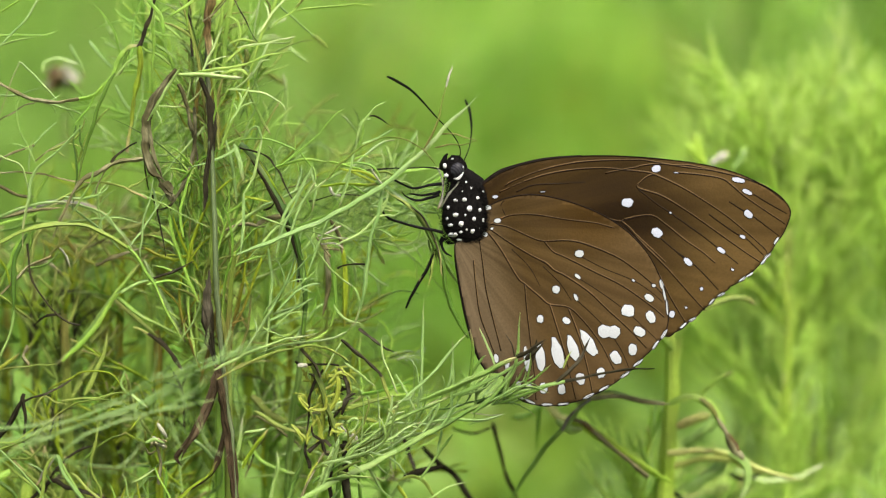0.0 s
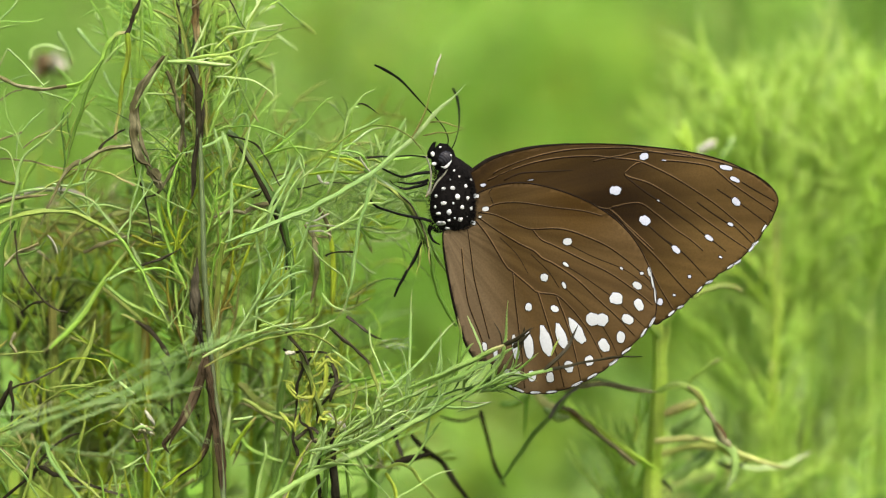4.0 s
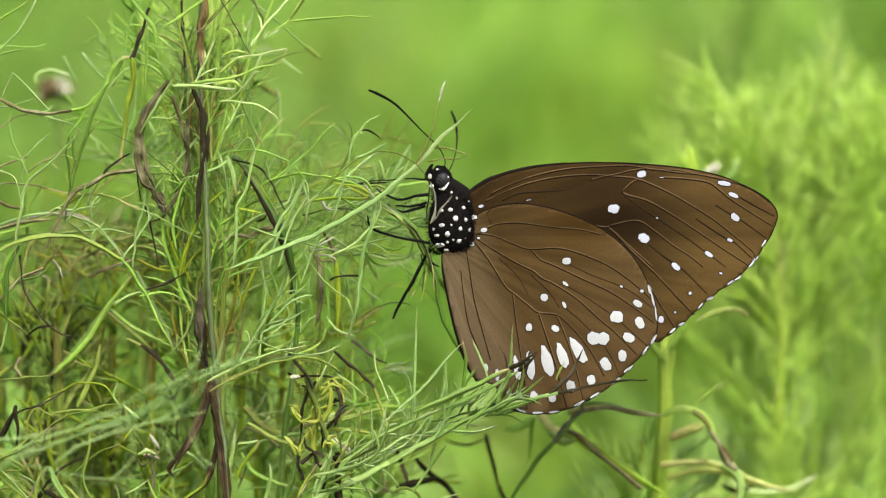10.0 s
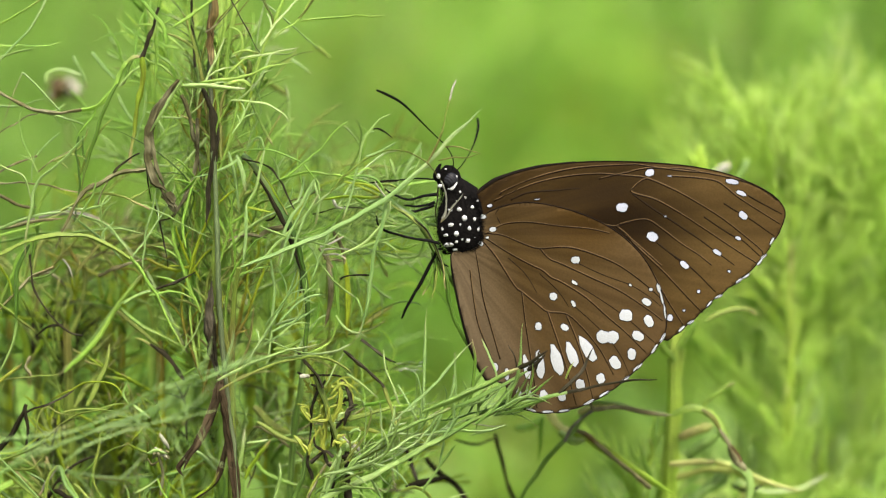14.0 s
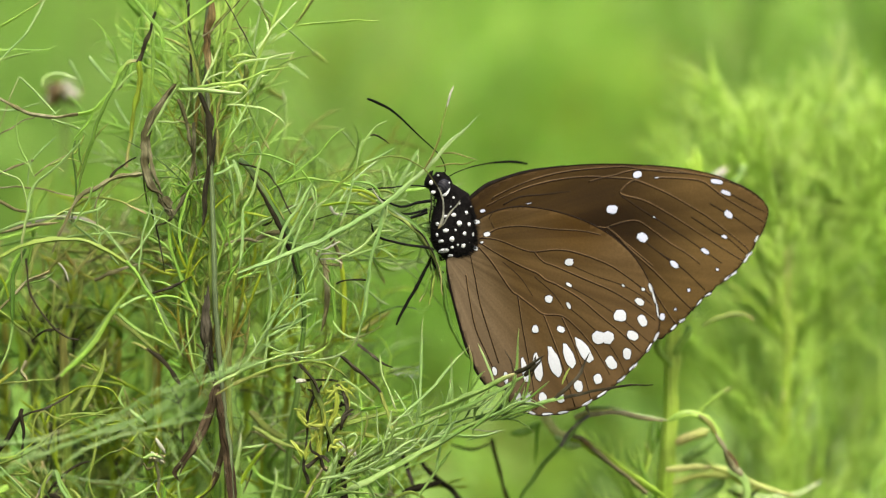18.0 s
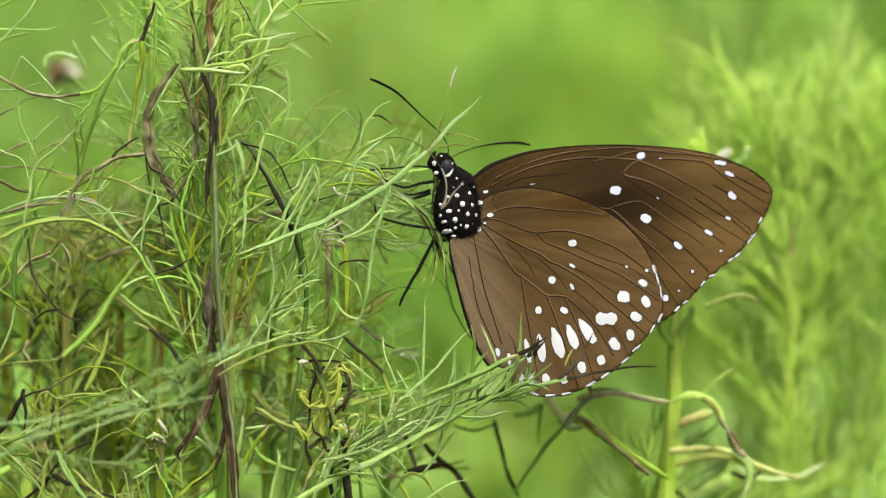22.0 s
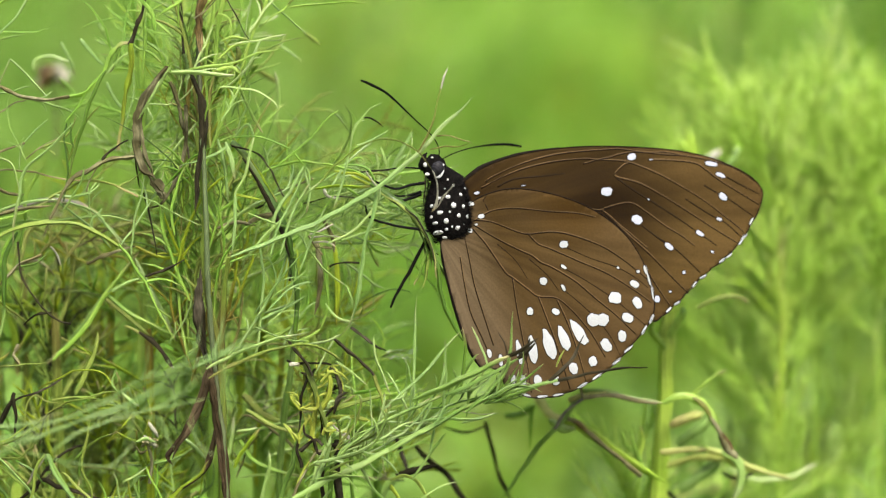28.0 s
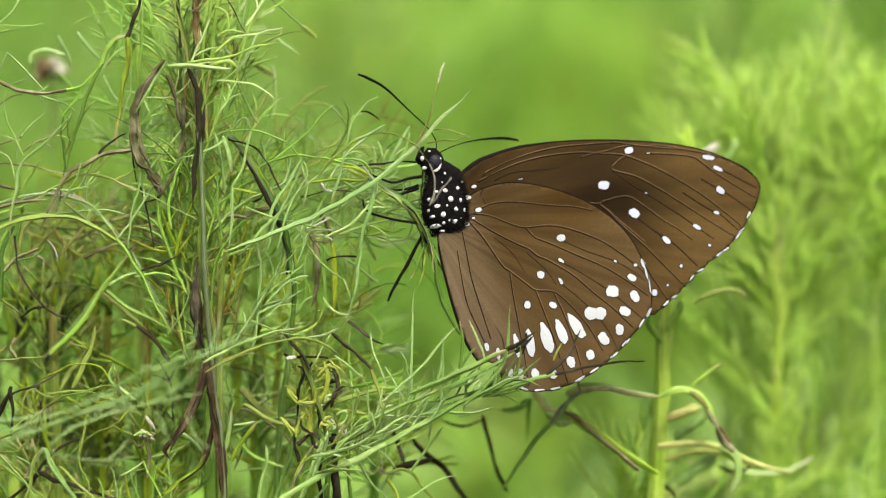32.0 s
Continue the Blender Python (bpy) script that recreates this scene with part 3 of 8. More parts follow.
    strand(main, 'sheath', V, [(-34.0, 0.0, -21.6), (-33.0, 0.0, -28.2), (-32.3, 0.0, -33.8), (-31.6, 0.0, -39.9)], [0.522, 0.696, 0.696, 0.696])
    strand(main, 'curled_leaf', H, [(-41.0, -2.0, 27.6), (-42.3, -2.0, 25.8), (-43.6, -2.0, 23.6), (-44.9, -2.0, 21.0), (-45.4, -2.0, 18.4), (-45.1, -2.0, 15.5), (-44.1, -2.0, 12.4), (-42.6, -2.0, 9.9)], [0.372, 0.621, 0.994, 0.994, 0.87, 1.117, 0.994, 0.496])
    strand(main, 'curled_leaf', P, [(-40.1, -3.0, 27.5), (-41.7, -3.0, 25.1), (-43.2, -3.0, 22.5), (-45.0, -3.0, 19.5)], [0.172, 0.345, 0.345, 0.172])
    strand(main, 'curled_leaf', H, [(-42.8, -2.0, 10.3), (-41.9, -2.0, 8.6), (-41.3, -2.0, 7.3)], [0.994, 0.87, 0.496])
    strand(main, 'twig', B, [(-45.4, -2.0, 13.7), (-47.4, -2.0, 13.7), (-49.3, -2.0, 13.4), (-51.3, -2.0, 12.7), (-53.2, -2.0, 11.5), (-55.5, -2.0, 10.0), (-57.4, -2.0, 6.8), (-59.6, -2.0, 1.7)], [0.337, 0.337, 0.337, 0.337, 0.404, 0.337, 0.202, 0.101])
    strand(main, 'twig', K, [(-50.8, -2.0, 13.2), (-49.2, -2.0, 14.9), (-46.8, -2.0, 16.3)], [0.202, 0.202, 0.101])
    strand(main, 'twig', B, [(-51.2, -2.0, 12.7), (-52.2, -2.0, 11.1), (-53.1, -2.0, 8.4)], [0.202, 0.135, 0.101])
    strand(main, 'twig', H, [(-38.2, 0.0, 21.8), (-38.1, 0.0, 16.6), (-38.9, 0.0, 12.3), (-40.3, 0.0, 9.1), (-42.2, 0.0, 6.5), (-43.9, 0.0, 6.0)], [0.261, 0.261, 0.261, 0.261, 0.174, 0.13])
    strand(main, 'twig', K, [(-46.0, 0.0, 13.7), (-45.7, 0.0, 11.4), (-45.3, 0.0, 9.1)], [0.108])
    strand(main, 'twig', K, [(-44.7, 0.0, 8.3), (-43.8, 0.0, 5.1), (-43.1, 0.0, 1.8), (-42.7, 0.0, -1.2)], [0.122])
    strand(main, 'twig', O, [(-59.0, -1.0, 7.4), (-55.8, -1.0, 9.1), (-53.7, -1.0, 10.2), (-51.1, -1.0, 10.0), (-48.5, -1.0, 9.2), (-45.4, -1.0, 7.7)], [0.208])
    strand(main, 'twig', O, [(-48.2, -1.0, 9.3), (-46.3, -1.0, 10.3), (-44.9, -1.0, 11.3)], [0.173, 0.13])
    strand(main, 'stemlet', H, [(-41.0, 2.0, 25.5), (-39.9, 2.0, 22.4), (-39.2, 2.0, 19.3), (-38.4, 2.0, 16.7), (-37.8, 2.0, 12.3)], [0.262, 0.306, 0.306, 0.262, 0.175])
    strand(main, 'leaf', G, [(-37.4, -3.0, 27.0), (-31.4, -3.0, 27.8), (-27.0, -3.0, 29.4), (-22.7, -3.0, 30.2)], [0.238, 0.178, 0.118])
    strand(main, 'leaf', P, [(-40.0, -4.0, 26.5), (-36.8, -4.0, 26.4), (-33.0, -4.0, 26.0), (-30.4, -4.0, 26.1)], [0.354, 0.354, 0.295])
    strand(main, 'leaf', G, [(-41.7, -3.0, 35.4), (-39.5, -3.0, 36.8), (-37.4, -3.0, 38.4), (-29.4, -3.0, 44.5)], [0.238, 0.356, 0.297])
    strand(main, 'twig', K, [(-39.9, 2.0, 44.0), (-39.4, 2.0, 37.5), (-39.2, 2.0, 35.1), (-38.8, 2.0, 29.8)], [0.273, 0.341, 0.204])
    strand(main, 'leaf', G, [(-42.7, -2.0, 32.9), (-43.1, -2.0, 35.5), (-45.1, -2.0, 38.1), (-50.1, -2.0, 44.6)], [0.356, 0.238])
    strand(main, 'leaf', G, [(-45.0, 2.0, 35.1), (-44.8, 2.0, 31.6), (-45.1, 2.0, 26.3)], [0.301, 0.301, 0.241])
    strand(main, 'leaf', G, [(-46.7, 2.0, 31.4), (-45.7, 2.0, 30.5), (-43.7, 2.0, 29.8), (-42.2, 2.0, 28.3)], [0.199, 0.199])
    strand(main, 'stemlet', K, [(-44.0, -1.0, 38.7), (-45.1, -1.0, 35.1), (-45.8, -1.0, 33.0), (-46.9, -1.0, 30.9)], [0.271, 0.271, 0.338, 0.338])
    strand(main, 'stemlet', Y, [(-46.6, -1.0, 31.1), (-46.5, -1.0, 27.8), (-47.1, -1.0, 24.4), (-47.8, -1.0, 19.6), (-48.4, -1.0, 14.8)], [0.433, 0.433, 0.433, 0.347, 0.26])
    strand(main, 'twig', B, [(-36.9, -1.0, 34.9), (-35.5, -1.0, 35.8), (-33.3, -1.0, 38.2), (-27.3, -1.0, 44.7)], [0.135])
    strand(main, 'leaf', G, [(-32.9, 3.0, 46.1), (-33.9, 3.0, 39.6), (-34.6, 3.0, 35.2), (-35.6, 3.0, 29.0), (-35.3, 3.0, 21.2)], [0.362, 0.302, 0.242])
    strand(main, 'leaf', G, [(-31.8, 4.0, 45.3), (-32.9, 4.0, 38.8), (-33.8, 4.0, 33.5), (-34.5, 4.0, 26.5), (-34.9, 4.0, 19.5)], [0.363, 0.363, 0.302])
    strand(main, 'leaf', Y, [(-38.0, 4.0, 26.5), (-38.6, 4.0, 19.5), (-39.1, 4.0, 9.8), (-39.5, 4.0, 1.8)], [0.363, 0.302])
    strand(main, 'leaf', G, [(-40.0, 4.0, 1.8), (-39.1, 4.0, -3.4), (-38.6, 4.0, -10.5), (-38.2, 4.0, -17.5)], [0.302, 0.302, 0.242])
    strand(main, 'leaf', G, [(-41.6, 3.0, 3.6), (-40.3, 3.0, -0.8), (-39.8, 3.0, -6.9), (-39.1, 3.0, -13.1)], [0.242, 0.242, 0.181])
    strand(main, 'leaf', G, [(-39.7, -2.0, 1.8), (-40.3, -2.0, 5.3), (-39.2, -2.0, 9.6), (-37.9, -2.0, 13.0)], [0.178, 0.238, 0.119])
    strand(main, 'twig', O, [(-74.2, -2.0, -1.9), (-68.2, -2.0, 0.8), (-63.4, -2.0, 3.0), (-59.1, -2.0, 3.7), (-54.8, -2.0, 3.5), (-51.3, -2.0, 2.0), (-48.3, -2.0, 0.1)], [0.173, 0.346, 0.346, 0.346, 0.259])
    strand(main, 'leaf', G, [(-48.3, -2.0, 0.5), (-46.1, -2.0, -2.5), (-44.2, -2.0, -5.5), (-41.8, -2.0, -10.3), (-39.6, -2.0, -14.2)], [0.298, 0.298, 0.238, 0.178])
    strand(main, 'leaf', D, [(-45.7, -2.0, -3.4), (-44.0, -2.0, -5.1), (-43.4, -2.0, -7.7)], [0.197, 0.197, 0.131])
    strand(main, 'leaf', G, [(-45.3, -2.0, -5.5), (-41.8, -2.0, -4.9), (-38.4, -2.0, -6.0)], [0.238, 0.178])
    strand(main, 'leaf', P, [(-49.0, -3.0, -6.8), (-46.9, -3.0, -5.5), (-44.6, -3.0, -4.9)], [0.196, 0.196, 0.13])
    strand(main, 'leaf', G, [(-59.5, 5.0, -17.6), (-55.1, 5.0, -13.2), (-51.6, 5.0, -7.9), (-48.9, 5.0, -4.3), (-46.1, 5.0, -0.8)], [0.365, 0.365, 0.304])
    strand(main, 'leaf', O, [(-47.7, 0.0, -12.1), (-45.4, 0.0, -13.1), (-42.8, 0.0, -15.2), (-41.0, 0.0, -17.3)], [0.179, 0.239, 0.179])
    strand(main, 'twig', K, [(-45.2, -1.0, -12.9), (-42.6, -1.0, -14.8), (-40.9, -1.0, -17.4), (-40.0, -1.0, -18.5)], [0.203, 0.338, 0.203])
    strand(main, 'leaf', G, [(-51.7, 6.0, -7.0), (-47.3, 6.0, -10.5), (-42.9, 6.0, -12.8), (-39.3, 6.0, -14.1)], [0.305])
    strand(main, 'leaf', G, [(-42.6, 4.0, -19.3), (-40.0, 4.0, -17.5), (-37.3, 4.0, -15.8), (-33.8, 4.0, -14.0)], [0.182, 0.242])
    strand(main, 'leaf', D, [(-30.5, 2.0, 25.3), (-29.0, 2.0, 21.8), (-27.8, 2.0, 19.5), (-26.6, 2.0, 17.6)], [0.18, 0.241, 0.241, 0.18])
    strand(main, 'leaf', G, [(-23.3, 1.0, 45.8), (-25.5, 1.0, 39.3), (-26.7, 1.0, 35.8), (-28.1, 1.0, 32.8), (-29.3, 1.0, 29.0), (-30.3, 1.0, 25.4)], [0.3, 0.3, 0.24, 0.24, 0.24])
    strand(main, 'leaf', G, [(-30.3, 1.0, 25.4), (-31.7, 1.0, 21.9), (-32.8, 1.0, 19.3), (-33.8, 1.0, 16.2)], [0.24, 0.24, 0.24, 0.18])
    strand(main, 'leaf', D, [(-31.0, 1.0, 45.4), (-27.6, 1.0, 38.9), (-26.7, 1.0, 37.2), (-27.4, 1.0, 34.5), (-28.1, 1.0, 32.5)], [0.199, 0.199])
    strand(main, 'leaf', F, [(-27.1, 2.0, 45.5), (-28.3, 2.0, 39.0), (-29.0, 2.0, 35.1), (-29.5, 2.0, 31.9)], [0.199])
    strand(main, 'leaf', G, [(-17.2, 0.0, 45.9), (-21.2, 0.0, 39.4), (-22.8, 0.0, 36.8), (-24.7, 0.0, 35.6), (-27.3, 0.0, 33.3)], [0.172, 0.159, 0.132])
    strand(main, 'leaf', D, [(-16.6, 0.0, 46.1), (-20.8, 0.0, 39.6), (-21.9, 0.0, 37.9), (-22.9, 0.0, 36.6)], [0.198, 0.198])
    strand(main, 'leaf', G, [(-22.6, 0.0, 36.6), (-20.5, 0.0, 37.0), (-16.0, 0.0, 37.4), (-11.7, 0.0, 37.6), (-8.2, 0.0, 37.4)], [0.098, 0.198, 0.198, 0.165, 0.066])
    strand(main, 'leaf', F, [(-33.2, 5.0, 44.3), (-25.5, 5.0, 37.9), (-23.8, 5.0, 36.5), (-22.0, 5.0, 34.7), (-20.0, 5.0, 32.9)], [0.134, 0.174, 0.174])
    strand(main, 'leaf', O, [(-21.3, 18.0, 34.7), (-19.8, 18.0, 33.6), (-18.5, 18.0, 32.8)], [0.316, 0.379, 0.19])
    strand(main, 'leaf', P, [(-31.5, -2.0, 30.8), (-28.9, -2.0, 31.3), (-26.7, -2.0, 31.6), (-24.5, -2.0, 32.1), (-22.4, -2.0, 32.6)], [0.131, 0.164, 0.164, 0.164, 0.098])
    strand(main, 'leaf', F, [(-26.4, -2.0, 31.5), (-25.0, -2.0, 31.5), (-23.8, -2.0, 31.7), (-22.9, -2.0, 32.4)], [0.074, 0.148, 0.148, 0.074])
    strand(main, 'leaf', F, [(-26.7, -2.0, 31.5), (-27.6, -2.0, 29.6), (-28.5, -2.0, 27.9), (-29.7, -2.0, 25.7)], [0.208, 0.208, 0.178])
    strand(main, 'leaf', P, [(-28.4, -2.0, 28.4), (-27.5, -2.0, 28.8), (-26.4, -2.0, 28.9)], [0.148])
    strand(main, 'twig', K, [(-35.1, -2.0, 43.9), (-31.6, -2.0, 37.4), (-30.1, -2.0, 34.6), (-28.4, -2.0, 31.7)], [0.108])
    strand(main, 'leaf', D, [(-30.6, 2.0, 30.9), (-30.3, 2.0, 29.3), (-31.1, 2.0, 27.6)], [0.362, 0.421, 0.18])
    strand(main, 'leaf', G, [(-32.8, 1.0, 31.7), (-30.9, 1.0, 32.2), (-28.7, 1.0, 31.8)], [0.24])
    strand(main, 'leaf', G, [(-33.4, 0.0, 28.8), (-30.8, 0.0, 31.0), (-28.9, 0.0, 31.4)], [0.179, 0.239])
    strand(main, 'leaf', G, [(-33.6, 2.0, 36.0), (-31.8, 2.0, 35.1), (-31.4, 2.0, 32.5), (-32.3, 2.0, 30.9)], [0.199, 0.199])
    strand(main, 'leaf', G, [(-33.4, 0.0, 27.0), (-31.2, 0.0, 27.5), (-29.9, 0.0, 26.6)], [0.299, 0.239])
    strand(main, 'leaf', O, [(-30.7, 24.0, 30.2), (-28.2, 24.0, 28.5), (-25.8, 24.0, 27.0)], [0.386, 0.514, 0.322])
    strand(main, 'leaf', O, [(-29.7, 26.0, 32.6), (-25.6, 26.0, 33.0)], [0.323, 0.323])
    strand(main, 'leaf', F, [(-25.2, 18.0, 32.8), (-21.5, 18.0, 30.0)], [0.209])
    strand(main, 'leaf', F, [(-32.2, 10.0, 21.2), (-31.3, 10.0, 22.5), (-30.4, 10.0, 23.8)], [0.308, 0.37])
    strand(main, 'leaf', P, [(-25.9, 16.0, 19.7), (-25.2, 16.0, 23.8), (-25.9, 16.0, 28.4)], [0.314, 0.251])

    # left
    strand(left, 'twig', B, [(-75.2, 0.0, 29.1), (-69.2, 0.0, 25.9), (-66.4, 0.0, 24.4), (-63.0, 0.0, 23.0), (-59.5, 0.0, 22.6), (-56.0, 0.0, 23.1)], [0.271, 0.271, 0.271, 0.237])
    strand(left, 'twig', G, [(-56.0, 0.0, 23.1), (-53.8, 0.0, 23.7), (-52.0, 0.0, 25.3), (-50.8, 0.0, 27.2), (-49.9, 0.0, 29.3), (-48.5, 0.0, 30.9), (-46.8, 0.0, 31.4)], [0.304, 0.304, 0.304, 0.348, 0.348, 0.261])
    strand(left, 'leaf', F, [(-59.5, 0.0, 23.0), (-61.9, 0.0, 25.7), (-64.3, 0.0, 28.1), (-65.3, 0.0, 28.6), (-65.6, 0.0, 27.8), (-69.1, 0.0, 18.4)], [0.172])
    strand(left, 'twig', B, [(-73.7, 1.0, 16.9), (-67.7, 1.0, 20.3), (-64.5, 1.0, 22.1), (-62.9, 1.0, 22.6)], [0.136])
    strand(left, 'leaf', F, [(-75.0, 4.0, 23.2), (-69.0, 4.0, 23.9), (-65.5, 4.0, 24.3), (-62.0, 4.0, 25.2)], [0.201, 0.134])
    strand(left, 'leaf', D, [(-50.3, -1.0, 27.0), (-51.8, -1.0, 24.5), (-53.2, -1.0, 20.9), (-54.1, -1.0, 17.9), (-55.1, -1.0, 14.4), (-56.0, -1.0, 10.1)], [0.238, 0.298, 0.298, 0.298, 0.238, 0.238])
    strand(left, 'leaf', G, [(-50.6, 0.0, 26.9), (-53.0, 0.0, 24.4), (-54.7, 0.0, 21.6), (-57.3, 0.0, 18.3)], [0.239, 0.239, 0.179])
    strand(left, 'leaf', G, [(-49.3, 0.0, 30.3), (-50.1, 0.0, 28.6), (-51.1, 0.0, 25.6)], [0.239, 0.239])
    strand(left, 'leaf', D, [(-48.3, 0.0, 30.7), (-48.9, 0.0, 29.1), (-49.9, 0.0, 26.7)], [0.239, 0.239])
    strand(left, 'leaf', P, [(-46.9, -1.0, 29.7), (-48.4, -1.0, 28.5), (-50.3, -1.0, 26.4)], [0.198, 0.198])
    strand(left, 'leaf', F, [(-56.8, 14.0, 33.3), (-55.3, 14.0, 31.3), (-52.7, 14.0, 28.4)], [0.312, 0.312, 0.187])
    strand(left, 'leaf', F, [(-60.2, 16.0, 33.0), (-58.8, 16.0, 30.2), (-57.9, 16.0, 27.5)], [0.377, 0.314])
    strand(left, 'leaf', P, [(-64.7, 16.0, 28.4), (-64.3, 16.0, 30.0), (-61.5, 16.0, 30.6), (-57.9, 16.0, 29.5)], [0.377])
    strand(left, 'leaf', F, [(-51.9, 10.0, 26.1), (-50.6, 10.0, 23.4), (-48.3, 10.0, 20.3)], [0.247, 0.185])
    strand(left, 'leaf', G, [(-74.6, -2.0, 32.7), (-68.6, -2.0, 32.7), (-64.3, -2.0, 32.7), (-61.3, -2.0, 32.6), (-58.8, -2.0, 33.4)], [0.178, 0.208, 0.119])
    strand(left, 'leaf', G, [(-74.4, -2.0, 32.9), (-68.4, -2.0, 35.9), (-66.0, -2.0, 37.1), (-64.1, -2.0, 38.4), (-55.8, -2.0, 44.0)], [0.208])
    strand(left, 'leaf', F, [(-71.5, -3.0, 26.7), (-65.5, -3.0, 33.0), (-63.2, -3.0, 35.4), (-61.7, -3.0, 38.4), (-58.5, -3.0, 44.9)], [0.163, 0.196])
    strand(left, 'leaf', P, [(-74.2, -3.0, 29.3), (-68.2, -3.0, 30.9), (-64.9, -3.0, 31.8), (-62.4, -3.0, 32.2)], [0.196, 0.196, 0.098])
    strand(left, 'leaf', F, [(-59.8, 2.0, 19.6), (-62.1, 2.0, 17.5), (-63.5, 2.0, 16.0), (-64.0, 2.0, 13.9), (-64.2, 2.0, 11.3)], [0.179])
    strand(left, 'twig', B, [(-63.1, 1.0, 16.0), (-65.8, 1.0, 15.1), (-68.8, 1.0, 13.5), (-74.8, 1.0, 10.3)], [0.204])
    strand(left, 'twig', B, [(-74.6, 0.0, 11.3), (-68.6, 0.0, 11.6), (-64.7, 0.0, 11.8), (-61.2, 0.0, 11.4), (-56.9, 0.0, 10.4), (-53.8, 0.0, 10.0)], [0.163])
    strand(left, 'leaf', F, [(-55.1, -2.0, 18.9), (-57.8, -2.0, 16.1), (-60.0, -2.0, 13.9), (-62.2, -2.0, 12.1), (-63.2, -2.0, 10.0), (-63.4, -2.0, 7.7), (-64.1, -2.0, 4.2), (-64.3, -2.0, 0.1)], [0.178, 0.208, 0.208, 0.238, 0.238, 0.238, 0.178])
    strand(left, 'leaf', P, [(-73.1, -1.0, 16.8), (-67.1, -1.0, 13.8), (-64.9, -1.0, 12.7), (-63.8, -1.0, 10.1), (-63.6, -1.0, 8.3)], [0.198])
    strand(left, 'twig', B, [(-62.6, -1.0, 13.4), (-60.2, -1.0, 15.2), (-56.7, -1.0, 17.0)], [0.108])
    strand(left, 'leaf', D, [(-56.5, 0.0, 19.0), (-56.9, 0.0, 16.6), (-56.3, 0.0, 12.3), (-56.8, 0.0, 7.9), (-57.1, 0.0, 5.7)], [0.172])
    strand(left, 'leaf', D, [(-55.9, 0.0, 19.0), (-55.7, 0.0, 16.2), (-55.2, 0.0, 14.6)], [0.172])
    strand(left, 'leaf', G, [(-63.4, 3.0, 4.0), (-63.5, 3.0, 7.1), (-62.5, 3.0, 9.7), (-60.5, 3.0, 12.4)], [0.302, 0.242])
    strand(left, 'leaf', F, [(-74.4, -1.0, 2.7), (-68.4, -1.0, 4.8), (-65.8, -1.0, 5.7), (-62.8, -1.0, 6.8), (-59.3, -1.0, 7.3), (-56.3, -1.0, 6.8)], [0.179, 0.238, 0.238, 0.209, 0.179])
    strand(left, 'leaf', F, [(-56.3, -1.0, 6.8), (-53.7, -1.0, 6.1), (-51.5, -1.0, 4.8), (-49.6, -1.0, 2.5), (-47.3, -1.0, -0.3)], [0.209, 0.209, 0.179, 0.119])
    strand(left, 'leaf', P, [(-58.1, 1.0, 4.1), (-53.6, 1.0, 4.6), (-49.2, 1.0, 4.6), (-46.1, 1.0, 3.9)], [0.179])
    strand(left, 'leaf', F, [(-50.9, -1.0, 5.9), (-52.3, -1.0, 4.4), (-53.0, -1.0, 2.5)], [0.178])
    strand(left, 'leaf', F, [(-46.3, -2.0, -1.2), (-45.8, -2.0, 4.2), (-44.8, -2.0, 8.2), (-43.9, -2.0, 11.5), (-41.8, -2.0, 13.5)], [0.171])
    strand(left, 'leaf', B, [(-72.8, 2.0, 4.1), (-66.8, 2.0, 5.3), (-63.3, 2.0, 6.0), (-59.0, 2.0, 6.4)], [0.362, 0.301])
    strand(left, 'leaf', B, [(-74.6, 2.0, 12.7), (-68.6, 2.0, 9.7), (-66.0, 2.0, 8.4), (-63.3, 2.0, 8.1)], [0.301, 0.241])
    strand(left, 'leaf', G, [(-74.6, 2.0, 2.1), (-68.6, 2.0, 3.8), (-63.3, 2.0, 5.3), (-59.0, 2.0, 7.5)], [0.241])
    strand(left, 'twig', K, [(-63.8, -1.0, 0.8), (-63.4, -1.0, -3.4), (-62.2, -1.0, -6.2), (-60.2, -1.0, -9.1), (-57.7, -1.0, -11.1), (-55.6, -1.0, -11.7)], [0.162, 0.162, 0.135])
    strand(left, 'leaf', D, [(-63.8, -1.0, 2.3), (-65.4, -1.0, -0.8), (-65.9, -1.0, -5.1), (-65.8, -1.0, -9.6)], [0.268, 0.376, 0.376, 0.322])
    strand(left, 'leaf', E, [(-65.7, -1.0, -9.4), (-66.7, -1.0, -14.0), (-68.3, -1.0, -17.4), (-72.6, -1.0, -26.4)], [0.215, 0.215, 0.161])
    strand(left, 'leaf', Y, [(-74.0, 0.0, 7.4), (-68.6, 0.0, -1.0), (-67.3, 0.0, -3.0), (-66.4, 0.0, -6.4)], [0.27, 0.27])
    strand(left, 'leaf', O, [(-74.6, 0.0, -2.3), (-68.6, 0.0, -6.9), (-66.4, 0.0, -8.6), (-63.0, 0.0, -11.2)], [0.323, 0.215])
    strand(left, 'twig', B, [(-71.6, 0.0, -10.7), (-65.6, 0.0, -4.7), (-63.4, 0.0, -2.5), (-60.3, 0.0, -1.2)], [0.204, 0.204])
    strand(left, 'leaf', W, [(-59.2, 1.0, 0.1), (-58.1, 1.0, -1.2), (-57.5, 1.0, -3.0)], [0.179, 0.179])
    strand(left, 'leaf', E, [(-64.3, 0.0, -3.2), (-61.2, 0.0, -2.5), (-59.0, 0.0, -0.3)], [0.178])
    strand(left, 'twig', B, [(-53.6, 1.0, -2.5), (-50.1, 1.0, -1.0), (-46.1, 1.0, 0.1)], [0.272, 0.272, 0.204])
